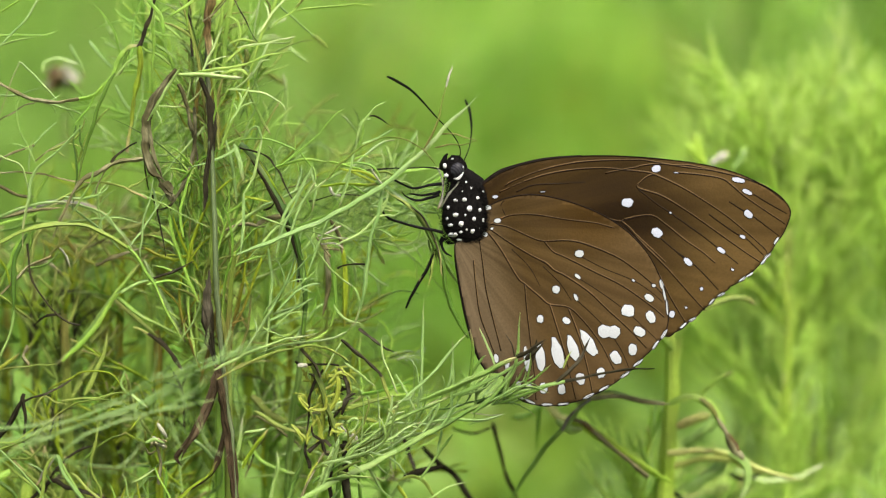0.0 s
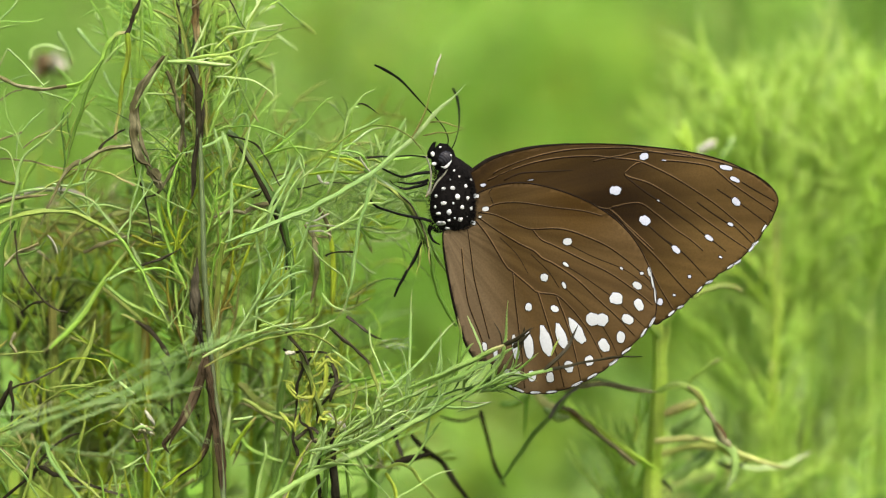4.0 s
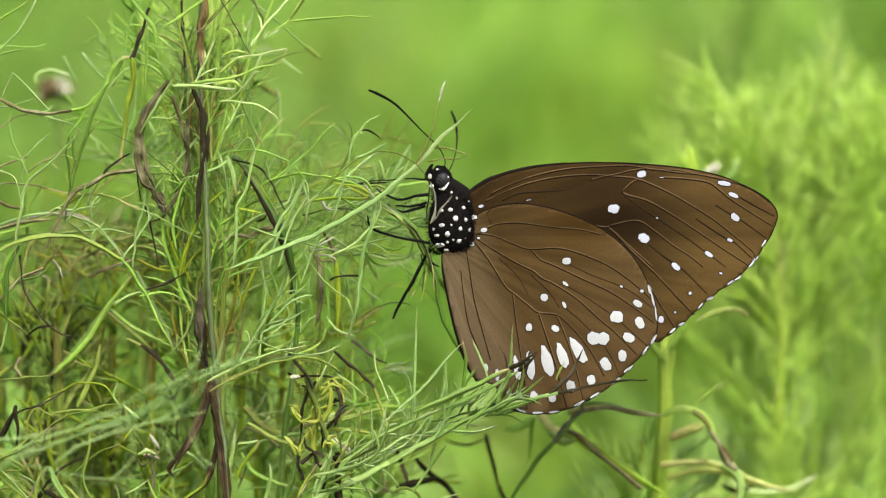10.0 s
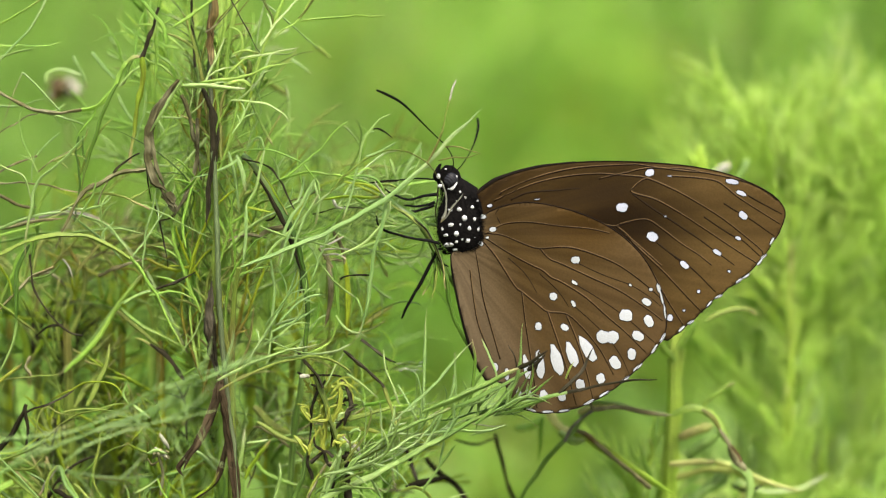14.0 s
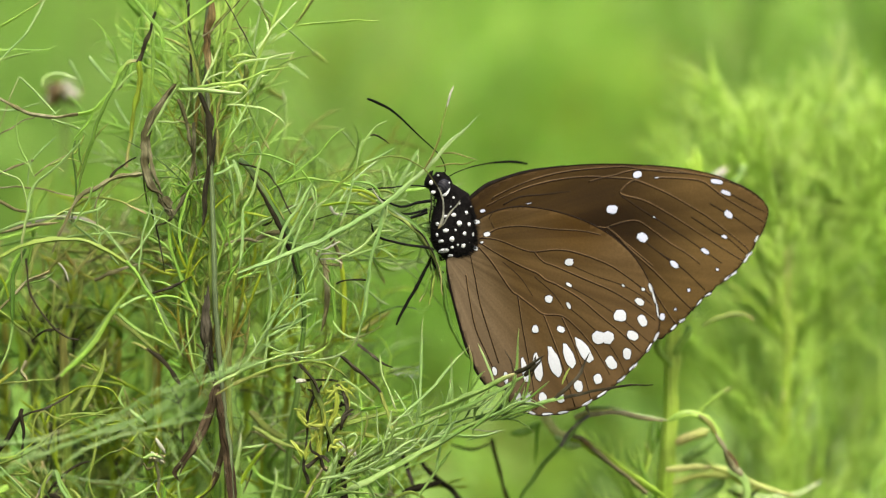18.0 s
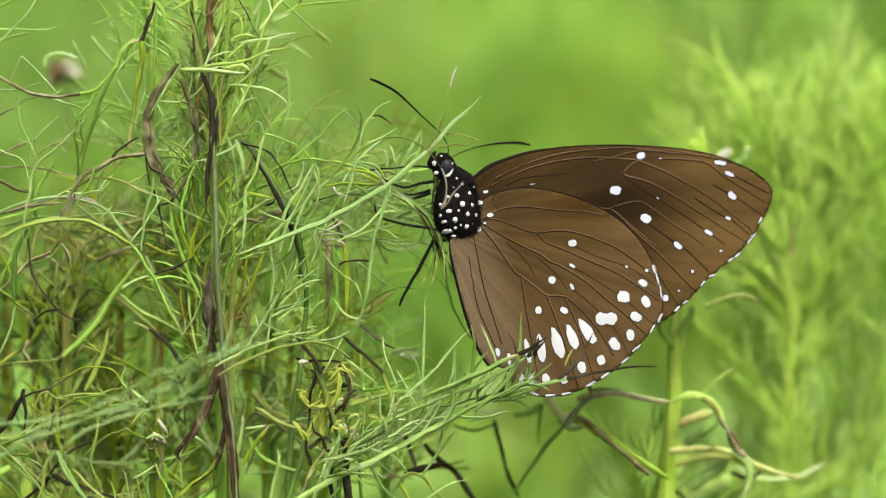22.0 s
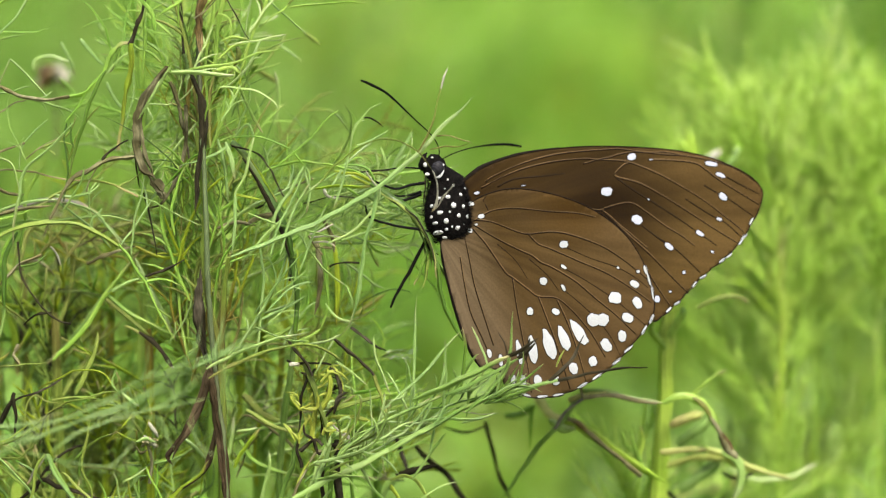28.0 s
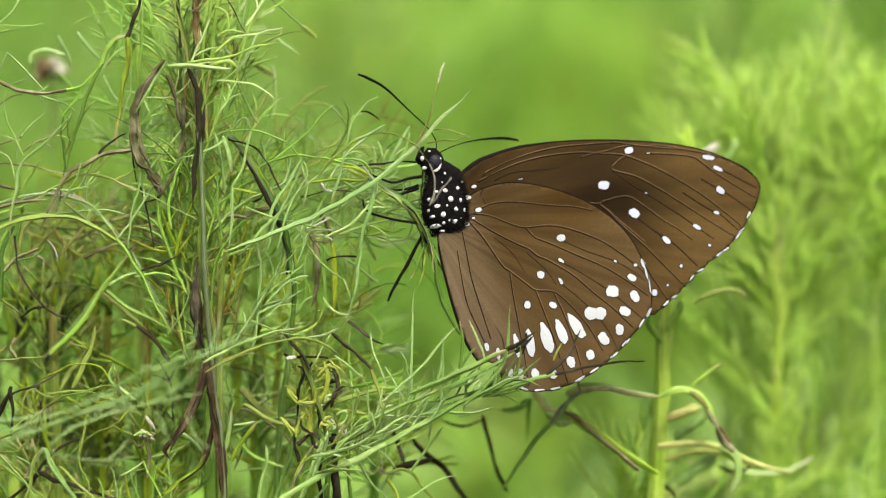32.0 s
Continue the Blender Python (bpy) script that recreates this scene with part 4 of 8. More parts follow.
    strand(left, 'leaf', Y, [(-46.3, 2.0, 0.1), (-44.1, 2.0, -1.0), (-41.5, 2.0, -1.7), (-39.3, 2.0, -0.8)], [0.301, 0.301])
    strand(left, 'leaf', O, [(-55.8, 4.0, -22.8), (-53.2, 4.0, -17.5), (-52.3, 4.0, -13.1)], [0.382, 0.327])
    strand(left, 'twig', K, [(-74.6, 0.0, -37.1), (-68.6, 0.0, -29.3), (-66.6, 0.0, -26.7), (-65.1, 0.0, -23.9), (-64.5, 0.0, -22.3)], [0.271, 0.339, 0.407, 0.271])
    strand(left, 'twig', K, [(-64.7, 0.0, -22.7), (-64.3, 0.0, -26.0), (-64.5, 0.0, -29.9)], [0.339, 0.271, 0.204])
    strand(left, 'twig', K, [(-64.7, 0.0, -23.6), (-61.2, 0.0, -22.3), (-58.6, 0.0, -21.1), (-57.0, 0.0, -19.9)], [0.176])
    strand(left, 'leaf', O, [(-74.4, -2.0, -32.6), (-68.4, -2.0, -30.8), (-65.1, -2.0, -29.8), (-61.7, -2.0, -27.8), (-58.7, -2.0, -25.1), (-55.6, -2.0, -23.5), (-52.6, -2.0, -23.0), (-49.4, -2.0, -23.4)], [0.154, 0.177, 0.177, 0.177])
    strand(left, 'leaf', Y, [(-74.4, -2.0, -30.0), (-68.4, -2.0, -29.7), (-66.4, -2.0, -29.6), (-64.3, -2.0, -28.9), (-60.8, -2.0, -26.0)], [0.142, 0.177, 0.177])
    strand(left, 'leaf', O, [(-58.4, -2.0, -23.3), (-55.6, -2.0, -22.9), (-53.1, -2.0, -22.8), (-50.5, -2.0, -22.1), (-48.1, -2.0, -21.9)], [0.159])
    strand(left, 'leaf', O, [(-62.9, -1.0, -28.1), (-62.5, -1.0, -24.4), (-61.2, -1.0, -22.7), (-59.3, -1.0, -23.5), (-56.5, -1.0, -24.1)], [0.173])
    strand(left, 'leaf', Y, [(-60.4, -2.0, -21.5), (-57.4, -2.0, -20.0), (-54.8, -2.0, -18.9), (-52.6, -2.0, -18.7), (-50.5, -2.0, -19.3), (-49.3, -2.0, -21.0), (-48.4, -2.0, -22.2)], [0.13, 0.154, 0.177])
    strand(left, 'leaf', P, [(-48.6, -2.0, -18.5), (-49.3, -2.0, -20.7), (-48.4, -2.0, -22.1)], [0.107, 0.214, 0.16])
    strand(left, 'leaf', P, [(-47.5, -3.0, -22.1), (-46.4, -3.0, -23.1), (-45.0, -3.0, -24.2)], [0.214, 0.267, 0.16])
    strand(left, 'leaf', O, [(-73.3, 0.0, -32.3), (-67.3, 0.0, -32.3), (-63.8, 0.0, -32.3), (-62.4, 0.0, -31.1), (-60.2, 0.0, -28.6)], [0.178])
    strand(left, 'leaf', D, [(-63.8, 0.0, -33.0), (-61.6, 0.0, -34.3), (-59.9, 0.0, -36.4)], [0.215])
    strand(left, 'leaf', O, [(-59.4, -2.0, -31.5), (-60.8, -2.0, -34.0), (-61.3, -2.0, -37.1), (-62.1, -2.0, -39.7), (-63.6, -2.0, -44.7)], [0.214, 0.267, 0.267, 0.214])
    strand(left, 'leaf', E, [(-58.6, -3.0, -31.4), (-57.2, -3.0, -34.5), (-54.4, -3.0, -38.7), (-51.1, -3.0, -43.7)], [0.214, 0.214, 0.214])
    strand(left, 'leaf', O, [(-56.9, -1.0, -34.4), (-54.5, -1.0, -36.8), (-51.5, -1.0, -39.4), (-45.7, -1.0, -44.4)], [0.215, 0.215])
    strand(left, 'leaf', O, [(-72.6, 1.0, -29.0), (-66.6, 1.0, -33.9), (-62.3, 1.0, -37.4), (-58.8, 1.0, -40.0), (-52.1, 1.0, -45.0)], [0.216])
    strand(left, 'leaf', D, [(-75.2, 3.0, -31.3), (-69.2, 3.0, -35.9), (-67.0, 3.0, -37.6), (-65.3, 3.0, -40.3), (-62.2, 3.0, -45.3)], [0.326])
    strand(left, 'leaf', O, [(-52.8, -1.0, -26.3), (-53.4, -1.0, -30.3), (-54.1, -1.0, -33.7), (-52.8, -1.0, -36.5), (-52.4, -1.0, -38.9), (-51.6, -1.0, -43.9)], [0.215, 0.161])
    strand(left, 'leaf', D, [(-55.3, 0.0, -32.5), (-51.6, 0.0, -29.5), (-48.6, 0.0, -28.2)], [0.215])

    # front
    strand(front, 'leaf', F, [(-71.1, -22.0, -34.5), (-65.1, -22.0, -31.3), (-59.4, -22.0, -28.3), (-55.0, -22.0, -26.5), (-50.5, -22.0, -24.6), (-45.5, -22.0, -23.0), (-40.4, -22.0, -20.8), (-35.6, -22.0, -17.7)], [0.144, 0.198, 0.198, 0.198, 0.198, 0.171, 0.144])
    strand(front, 'leaf', F, [(-70.8, -20.0, -34.6), (-64.8, -20.0, -30.9), (-60.1, -20.0, -28.0), (-54.6, -20.0, -26.5), (-51.1, -20.0, -24.9), (-45.1, -20.0, -23.5), (-40.9, -20.0, -21.5), (-35.1, -20.0, -18.7)], [0.104, 0.146, 0.146, 0.146, 0.146, 0.126, 0.104])
    strand(front, 'leaf', F, [(-71.1, -22.0, -29.6), (-65.1, -22.0, -28.1), (-58.6, -22.0, -26.5), (-53.0, -22.0, -24.4), (-47.3, -22.0, -22.3), (-41.2, -22.0, -20.2)], [0.13, 0.162, 0.162, 0.162, 0.13])
    strand(front, 'leaf', F, [(-70.3, -20.0, -30.0), (-64.3, -20.0, -28.5), (-58.8, -20.0, -27.1), (-52.1, -20.0, -25.2), (-47.4, -20.0, -23.3), (-40.3, -20.0, -21.4)], [0.084, 0.104, 0.104, 0.104, 0.084])
    strand(front, 'leaf', F, [(-35.4, -23.0, -17.5), (-32.2, -23.0, -16.1), (-28.6, -23.0, -14.6), (-24.5, -23.0, -13.8)], [0.115, 0.17, 0.17, 0.143])
    strand(front, 'leaf', F, [(-35.2, -21.0, -17.4), (-32.9, -21.0, -16.2), (-28.3, -21.0, -15.0), (-25.2, -21.0, -14.4)], [0.084, 0.125, 0.125, 0.104])
    strand(front, 'leaf', F, [(-54.7, -22.0, -29.2), (-51.3, -22.0, -26.8), (-46.9, -22.0, -24.9), (-42.3, -22.0, -23.8)], [0.13, 0.162, 0.162])
    strand(front, 'leaf', F, [(-54.1, -20.0, -28.8), (-51.7, -20.0, -26.6), (-46.2, -20.0, -24.9), (-42.6, -20.0, -24.0)], [0.084, 0.104, 0.104])
    strand(front, 'leaf', F, [(-44.2, -23.0, -22.7), (-43.4, -23.0, -25.6), (-44.4, -23.0, -28.3)], [0.17, 0.143, 0.087])
    strand(front, 'leaf', F, [(-43.1, -21.0, -23.0), (-43.2, -21.0, -26.2), (-43.2, -21.0, -29.2)], [0.125, 0.104, 0.062])
    strand(front, 'leaf', F, [(-42.8, -22.0, -23.8), (-39.2, -22.0, -22.6), (-35.6, -22.0, -20.2), (-32.3, -22.0, -16.5)], [0.13, 0.13])
    strand(front, 'leaf', F, [(-42.4, -20.0, -23.7), (-39.7, -20.0, -22.7), (-35.1, -20.0, -20.5), (-32.8, -20.0, -17.1)], [0.084, 0.084])
    strand(front, 'leaf', F, [(-37.7, -21.0, -20.2), (-37.3, -21.0, -22.3), (-37.7, -21.0, -23.9)], [0.131, 0.131, 0.062])
    strand(front, 'leaf', F, [(-36.7, -19.0, -19.7), (-37.3, -19.0, -22.0), (-36.7, -19.0, -23.9)], [0.084, 0.084, 0.042])
    strand(front, 'leaf', F, [(-41.9, -20.0, -24.5), (-39.5, -20.0, -24.8), (-37.8, -20.0, -28.5)], [0.099, 0.099])
    strand(front, 'leaf', F, [(-41.7, -18.0, -24.9), (-40.2, -18.0, -25.4), (-37.6, -18.0, -29.3)], [0.063, 0.063])
    strand(front, 'leaf', F, [(-42.4, -22.0, -21.4), (-39.2, -22.0, -19.4), (-36.0, -22.0, -16.1), (-33.4, -22.0, -12.9)], [0.098, 0.098, 0.098])
    strand(front, 'leaf', F, [(-41.7, -20.0, -21.3), (-39.5, -20.0, -19.5), (-35.2, -20.0, -16.5), (-33.6, -20.0, -13.5)], [0.062, 0.062, 0.062])
    strand(front, 'leaf', F, [(-49.2, -20.0, -25.2), (-45.2, -20.0, -22.9), (-41.1, -20.0, -20.3)], [0.084])
    strand(front, 'leaf', F, [(-48.1, -18.0, -24.7), (-45.0, -18.0, -22.7), (-39.9, -18.0, -20.3)], [0.053])
    strand(front, 'leaf', F, [(-69.7, -21.0, -26.6), (-63.7, -21.0, -25.9), (-58.8, -21.0, -25.3), (-53.1, -21.0, -23.6)], [0.098, 0.131])
    strand(front, 'leaf', F, [(-69.4, -19.0, -27.1), (-63.4, -19.0, -26.3), (-59.5, -19.0, -25.8), (-52.8, -19.0, -24.5)], [0.063, 0.084])
    strand(front, 'leaf', F, [(-39.2, -19.0, -18.9), (-41.1, -19.0, -17.9), (-42.7, -19.0, -18.9)], [0.063, 0.099])
    strand(front, 'leaf', F, [(-38.2, -17.0, -18.8), (-41.1, -17.0, -18.0), (-41.7, -17.0, -19.3)], [0.042, 0.063])
    strand(front, 'leaf', B, [(-44.6, -18.0, -29.1), (-45.3, -18.0, -31.5), (-47.5, -18.0, -34.4)], [0.063, 0.1, 0.063])
    strand(front, 'leaf', F, [(-44.4, -16.0, -28.6), (-46.1, -16.0, -31.3), (-47.3, -16.0, -34.4)], [0.043, 0.063, 0.043])
    strand(front, 'leaf', B, [(-45.1, -18.0, -29.5), (-44.8, -18.0, -31.9), (-45.9, -18.0, -36.8), (-47.0, -18.0, -41.8)], [0.048])
    strand(front, 'leaf', B, [(-44.4, -16.0, -29.8), (-45.1, -16.0, -32.5), (-45.2, -16.0, -37.8), (-45.3, -16.0, -42.8)], [0.032])
    strand(front, 'leaf', F, [(-31.9, -24.0, -14.4), (-30.2, -24.0, -17.6), (-30.5, -24.0, -24.1)], [0.114, 0.142, 0.17])
    strand(front, 'leaf', F, [(-30.6, -22.0, -14.3), (-30.0, -22.0, -17.7), (-29.2, -22.0, -24.5)], [0.083, 0.104, 0.125])
    strand(front, 'leaf', F, [(-35.8, -20.0, -24.4), (-33.8, -20.0, -28.5), (-31.5, -20.0, -30.2)], [0.099])
    strand(front, 'leaf', F, [(-35.3, -18.0, -23.9), (-34.2, -18.0, -28.2), (-30.9, -18.0, -30.3)], [0.063])

    # sprig
    strand(sprig, 'long_leaf', F, [(-31.4, -4.0, -0.9), (-27.0, -4.0, 0.8), (-22.7, -4.0, 2.5), (-18.8, -4.0, 4.1), (-14.8, -4.0, 6.2), (-10.5, -4.0, 8.8), (-6.5, -4.0, 11.8), (-3.1, -4.0, 14.9), (0.5, -4.0, 18.7), (3.1, -4.0, 21.2), (5.5, -4.0, 23.5)], [0.292, 0.328, 0.365, 0.365, 0.365, 0.365, 0.365, 0.336, 0.321, 0.263, 0.146])
    strand(sprig, 'leaf', O, [(-3.1, -5.0, 15.0), (-1.4, -5.0, 18.2), (-0.5, -5.0, 21.3), (-0.1, -5.0, 23.6), (1.2, -5.0, 27.7)], [0.195, 0.195, 0.195, 0.195, 0.13])
    strand(sprig, 'leaf', W, [(0.3, -5.5, 24.4), (0.7, -5.5, 25.9), (1.3, -5.5, 27.7)], [0.146, 0.176, 0.11])
    strand(sprig, 'leaf', O, [(-17.8, -6.0, 10.3), (-15.7, -6.0, 12.9), (-13.1, -6.0, 14.9), (-10.6, -6.0, 16.3), (-7.8, -6.0, 16.7), (-5.3, -6.0, 16.2), (-2.7, -6.0, 14.6), (-1.0, -6.0, 12.2)], [0.194, 0.169, 0.143, 0.13, 0.13, 0.13, 0.13, 0.13])
    strand(sprig, 'leaf', N, [(-1.0, -6.0, 12.2), (-0.3, -6.0, 10.2), (-0.2, -6.0, 8.2), (-0.4, -6.0, 6.7), (-1.0, -6.0, 5.9)], [0.118, 0.118, 0.141, 0.294, 0.176])
    strand(sprig, 'leaf', N, [(2.3, -6.0, 10.2), (0.9, -6.0, 8.4), (-0.3, -6.0, 6.4)], [0.087, 0.131, 0.117])
    strand(sprig, 'leaf', O, [(-1.4, -3.0, 15.4), (0.5, -3.0, 15.8), (2.7, -3.0, 15.8), (5.0, -3.0, 16.5)], [0.132])
    strand(sprig, 'leaf', O, [(-0.7, -3.0, 17.5), (1.4, -3.0, 17.4), (3.5, -3.0, 16.9), (5.1, -3.0, 16.3)], [0.132])
    strand(sprig, 'stalk', D, [(-10.4, -1.0, 10.3), (-9.0, -1.0, 9.2), (-7.1, -1.0, 8.1), (-5.1, -1.0, 6.7), (-3.6, -1.0, 5.3), (-2.6, -1.0, 3.9), (-1.7, -1.0, 2.2), (-1.0, -1.0, 0.7), (-0.5, -1.0, -1.1), (-0.1, -1.0, -2.8), (0.3, -1.0, -6.0), (1.3, -1.0, -9.5), (2.7, -1.0, -12.2), (3.8, -1.0, -13.7)], [0.35, 0.45, 0.5, 0.5, 0.46, 0.44, 0.44, 0.40, 0.40, 0.38, 0.34, 0.28, 0.2])
    strand(sprig, 'stalk', O, [(-9.0, -1.4, 9.0), (-6.9, -1.4, 7.7), (-5.0, -1.4, 6.3), (-3.6, -1.4, 4.9), (-2.7, -1.4, 3.5), (-1.8, -1.4, 1.8), (-1.1, -1.4, 0.2), (-0.6, -1.4, -1.6), (-0.3, -1.4, -4.2)], [0.1, 0.24, 0.26, 0.26, 0.22, 0.24, 0.2, 0.16, 0.08])
    strand(sprig, 'stalk', K, [(-5.2, -1.8, 6.7), (-3.9, -1.8, 5.5), (-2.9, -1.8, 4.2), (-2.1, -1.8, 2.8), (-1.1, -1.7, 0.6), (-0.5, -1.7, -1.8)], [0.05, 0.14, 0.15, 0.12, 0.12, 0.05])
    strand(sprig, 'leaf', E, [(-1.1, -0.4, 0.9), (-0.4, -0.4, -0.7), (0.7, -0.4, -2.6), (1.6, -0.4, -4.4), (2.6, -0.4, -6.1)], [0.12, 0.22, 0.24, 0.2, 0.1])
    strand(sprig, 'twig', O, [(-1.4, -0.6, -0.4), (-1.8, -0.6, -2.8), (-2.4, -0.6, -5.6)], [0.14, 0.15, 0.1])
    strand(sprig, 'twig', D, [(-1.6, -0.3, 0.5), (-2.2, -0.3, -1.5), (-3.0, -0.3, -3.7), (-3.8, -0.3, -5.2)], [0.16, 0.18, 0.2, 0.12])
    strand(sprig, 'leaf', F, [(-9.5, -3.0, 9.0), (-10.1, -3.0, 5.3), (-11.2, -3.0, 1.6), (-11.9, -3.0, -3.0), (-12.4, -3.0, -7.6), (-13.8, -3.0, -12.3)], [0.2, 0.28, 0.3, 0.3, 0.26, 0.2])
    strand(sprig, 'leaf', D, [(-4.3, 0.0, 5.3), (-2.8, 0.0, 3.1), (-1.6, 0.0, 0.1), (-1.0, 0.0, -2.5)], [0.198])
    strand(sprig, 'leaf', D, [(-2.4, 1.0, 1.4), (-1.9, 1.0, -1.2), (-2.4, 1.0, -5.6)], [0.173, 0.132])
    strand(sprig, 'leaf', D, [(-0.7, 0.0, 0.1), (0.2, 0.0, -2.5), (1.9, 0.0, -5.1)], [0.198, 0.198])
    strand(sprig, 'leaf', F, [(-9.2, -3.0, 9.4), (-9.6, -3.0, 6.5), (-10.6, -3.0, 3.5), (-11.4, -3.0, 0.1), (-11.7, -3.0, -3.5), (-12.3, -3.0, -7.7), (-13.3, -3.0, -10.4), (-14.8, -3.0, -12.7)], [0.178, 0.178, 0.207, 0.207, 0.207, 0.207, 0.178, 0.178])
    strand(sprig, 'leaf', F, [(-14.8, -3.0, -12.7), (-17.1, -3.0, -13.8), (-20.6, -3.0, -14.2), (-24.5, -3.0, -14.7), (-29.6, -3.0, -16.5)], [0.196, 0.196, 0.196, 0.196])
    strand(sprig, 'leaf', P, [(-29.8, -3.0, -1.5), (-26.2, -3.0, 2.5), (-22.7, -3.0, 5.9), (-20.2, -3.0, 8.7), (-17.8, -3.0, 10.8)], [0.178, 0.238, 0.238, 0.238, 0.178])
    strand(sprig, 'leaf', F, [(-24.0, -4.0, -0.6), (-22.7, -4.0, 4.2), (-21.0, -4.0, 7.8), (-19.5, -4.0, 10.2)], [0.163, 0.196, 0.196, 0.196])
    strand(sprig, 'leaf', P, [(-19.5, -4.0, 10.2), (-19.7, -4.0, 11.7), (-20.1, -4.0, 12.7)], [0.196, 0.163])
    strand(sprig, 'leaf', F, [(-25.4, -4.0, -0.6), (-24.4, -4.0, 3.3), (-22.0, -4.0, 8.0), (-20.0, -4.0, 12.7)], [0.196, 0.196, 0.163])
    strand(sprig, 'leaf', G, [(-28.9, -1.0, 10.7), (-24.6, -1.0, 12.9), (-21.1, -1.0, 13.6), (-17.7, -1.0, 13.3)], [0.198, 0.198, 0.198, 0.198])
    strand(sprig, 'leaf', G, [(-17.7, -1.0, 13.3), (-14.6, -1.0, 12.7), (-12.0, -1.0, 11.8), (-10.1, -1.0, 10.7)], [0.198, 0.198, 0.198])
    strand(sprig, 'leaf', G, [(-24.7, -2.0, 12.8), (-21.5, -2.0, 15.5), (-18.7, -2.0, 18.1)], [0.197, 0.171, 0.098])
    strand(sprig, 'leaf', G, [(-18.7, -2.0, 18.1), (-16.8, -2.0, 20.4), (-15.1, -2.0, 21.4)], [0.177, 0.089])
    strand(sprig, 'leaf', P, [(-8.8, -3.0, 22.4), (-10.3, -3.0, 21.6), (-11.5, -3.0, 20.3), (-12.9, -3.0, 18.2), (-13.7, -3.0, 14.7)], [0.13, 0.17, 0.196, 0.196, 0.158])
    strand(sprig, 'leaf', F, [(-13.7, -3.0, 14.7), (-14.4, -3.0, 11.3), (-15.3, -3.0, 8.4), (-16.0, -3.0, 6.5)], [0.158, 0.196, 0.196])
    strand(sprig, 'leaf', K, [(-11.5, -3.0, 20.2), (-10.2, -3.0, 20.2), (-8.4, -3.0, 18.8)], [0.118, 0.147, 0.111])
    strand(sprig, 'leaf', P, [(-13.2, 3.0, 19.0), (-12.2, 3.0, 20.0), (-11.3, 3.0, 20.1)], [0.2, 0.2])
    strand(sprig, 'leaf', F, [(-12.6, 2.0, 16.3), (-10.4, 2.0, 16.9), (-7.8, 2.0, 18.6)], [0.18, 0.241, 0.241])
    strand(sprig, 'leaf', Y, [(-14.9, -1.0, 12.0), (-12.0, -1.0, 11.7), (-9.7, -1.0, 10.3)], [0.179, 0.298, 0.298])
    strand(sprig, 'leaf', Y, [(-19.4, -1.0, 9.5), (-15.9, -1.0, 9.9), (-12.5, -1.0, 9.8), (-9.9, -1.0, 10.1)], [0.179, 0.238, 0.238])
    strand(sprig, 'leaf', G, [(-16.3, -1.0, 12.7), (-12.7, -1.0, 13.2), (-10.7, -1.0, 12.4), (-9.7, -1.0, 10.5)], [0.131, 0.198, 0.198])
    strand(sprig, 'leaf', G, [(-14.6, -1.0, 10.1), (-12.0, -1.0, 8.4), (-10.4, -1.0, 8.5)], [0.198, 0.131])
    strand(sprig, 'leaf', Y, [(-16.0, 1.0, 12.3), (-13.0, 1.0, 11.3), (-10.1, 1.0, 9.9)], [0.18, 0.24])
    strand(sprig, 'leaf', O, [(-11.3, 1.0, 11.6), (-9.1, 1.0, 11.9), (-7.3, 1.0, 11.0)], [0.199, 0.199])
    strand(sprig, 'leaf', W, [(-11.1, -2.0, 12.2), (-10.0, -2.0, 10.6), (-9.4, -2.0, 9.8)], [0.148, 0.148])
    strand(sprig, 'leaf', G, [(-13.9, 1.0, 13.8), (-12.4, 1.0, 14.4), (-11.2, 1.0, 13.9)], [0.149])
    strand(sprig, 'twig', K, [(-12.5, 0.0, 12.0), (-8.2, 0.0, 12.4), (-7.3, 0.0, 12.6)], [0.108])
    strand(sprig, 'leaf', P, [(-9.1, 7.0, 16.1), (-8.4, 7.0, 14.1), (-7.7, 7.0, 12.3)], [0.244, 0.244, 0.184])
    strand(sprig, 'leaf', F, [(-4.2, 11.0, 18.8), (-5.9, 11.0, 15.6), (-7.6, 11.0, 12.7)], [0.31, 0.31, 0.248])
    strand(sprig, 'leaf', P, [(-7.4, 6.0, 14.9), (-8.0, 6.0, 13.4), (-8.3, 6.0, 12.0)], [0.202, 0.202])
    strand(sprig, 'leaf', G, [(-12.7, 5.0, 4.0), (-9.2, 5.0, 2.7), (-6.4, 5.0, 2.0), (-4.1, 5.0, 2.9)], [0.243, 0.243, 0.182])
    strand(sprig, 'leaf', G, [(-11.4, 6.0, 1.9), (-9.9, 6.0, 0.1), (-7.4, 6.0, -0.6)], [0.243, 0.183])
    strand(sprig, 'leaf', G, [(-11.5, 8.0, 3.2), (-10.6, 8.0, 0.1), (-9.4, 8.0, -2.6)], [0.307, 0.307])
    strand(sprig, 'leaf', G, [(-8.4, 10.0, 7.1), (-3.9, 10.0, 6.7), (0.1, 10.0, 6.4)], [0.37, 0.37, 0.308])
    strand(sprig, 'leaf', G, [(-7.5, 8.0, 12.1), (-3.9, 8.0, 12.4), (0.1, 8.0, 12.9)], [0.245])
    strand(sprig, 'leaf', G, [(-4.4, 10.0, 8.6), (-1.3, 10.0, 10.8), (1.0, 10.0, 12.6)], [0.308, 0.247])
    strand(sprig, 'leaf', G, [(-17.2, 7.0, -3.5), (-15.3, 7.0, -1.0), (-12.8, 7.0, 1.9)], [0.244, 0.184])
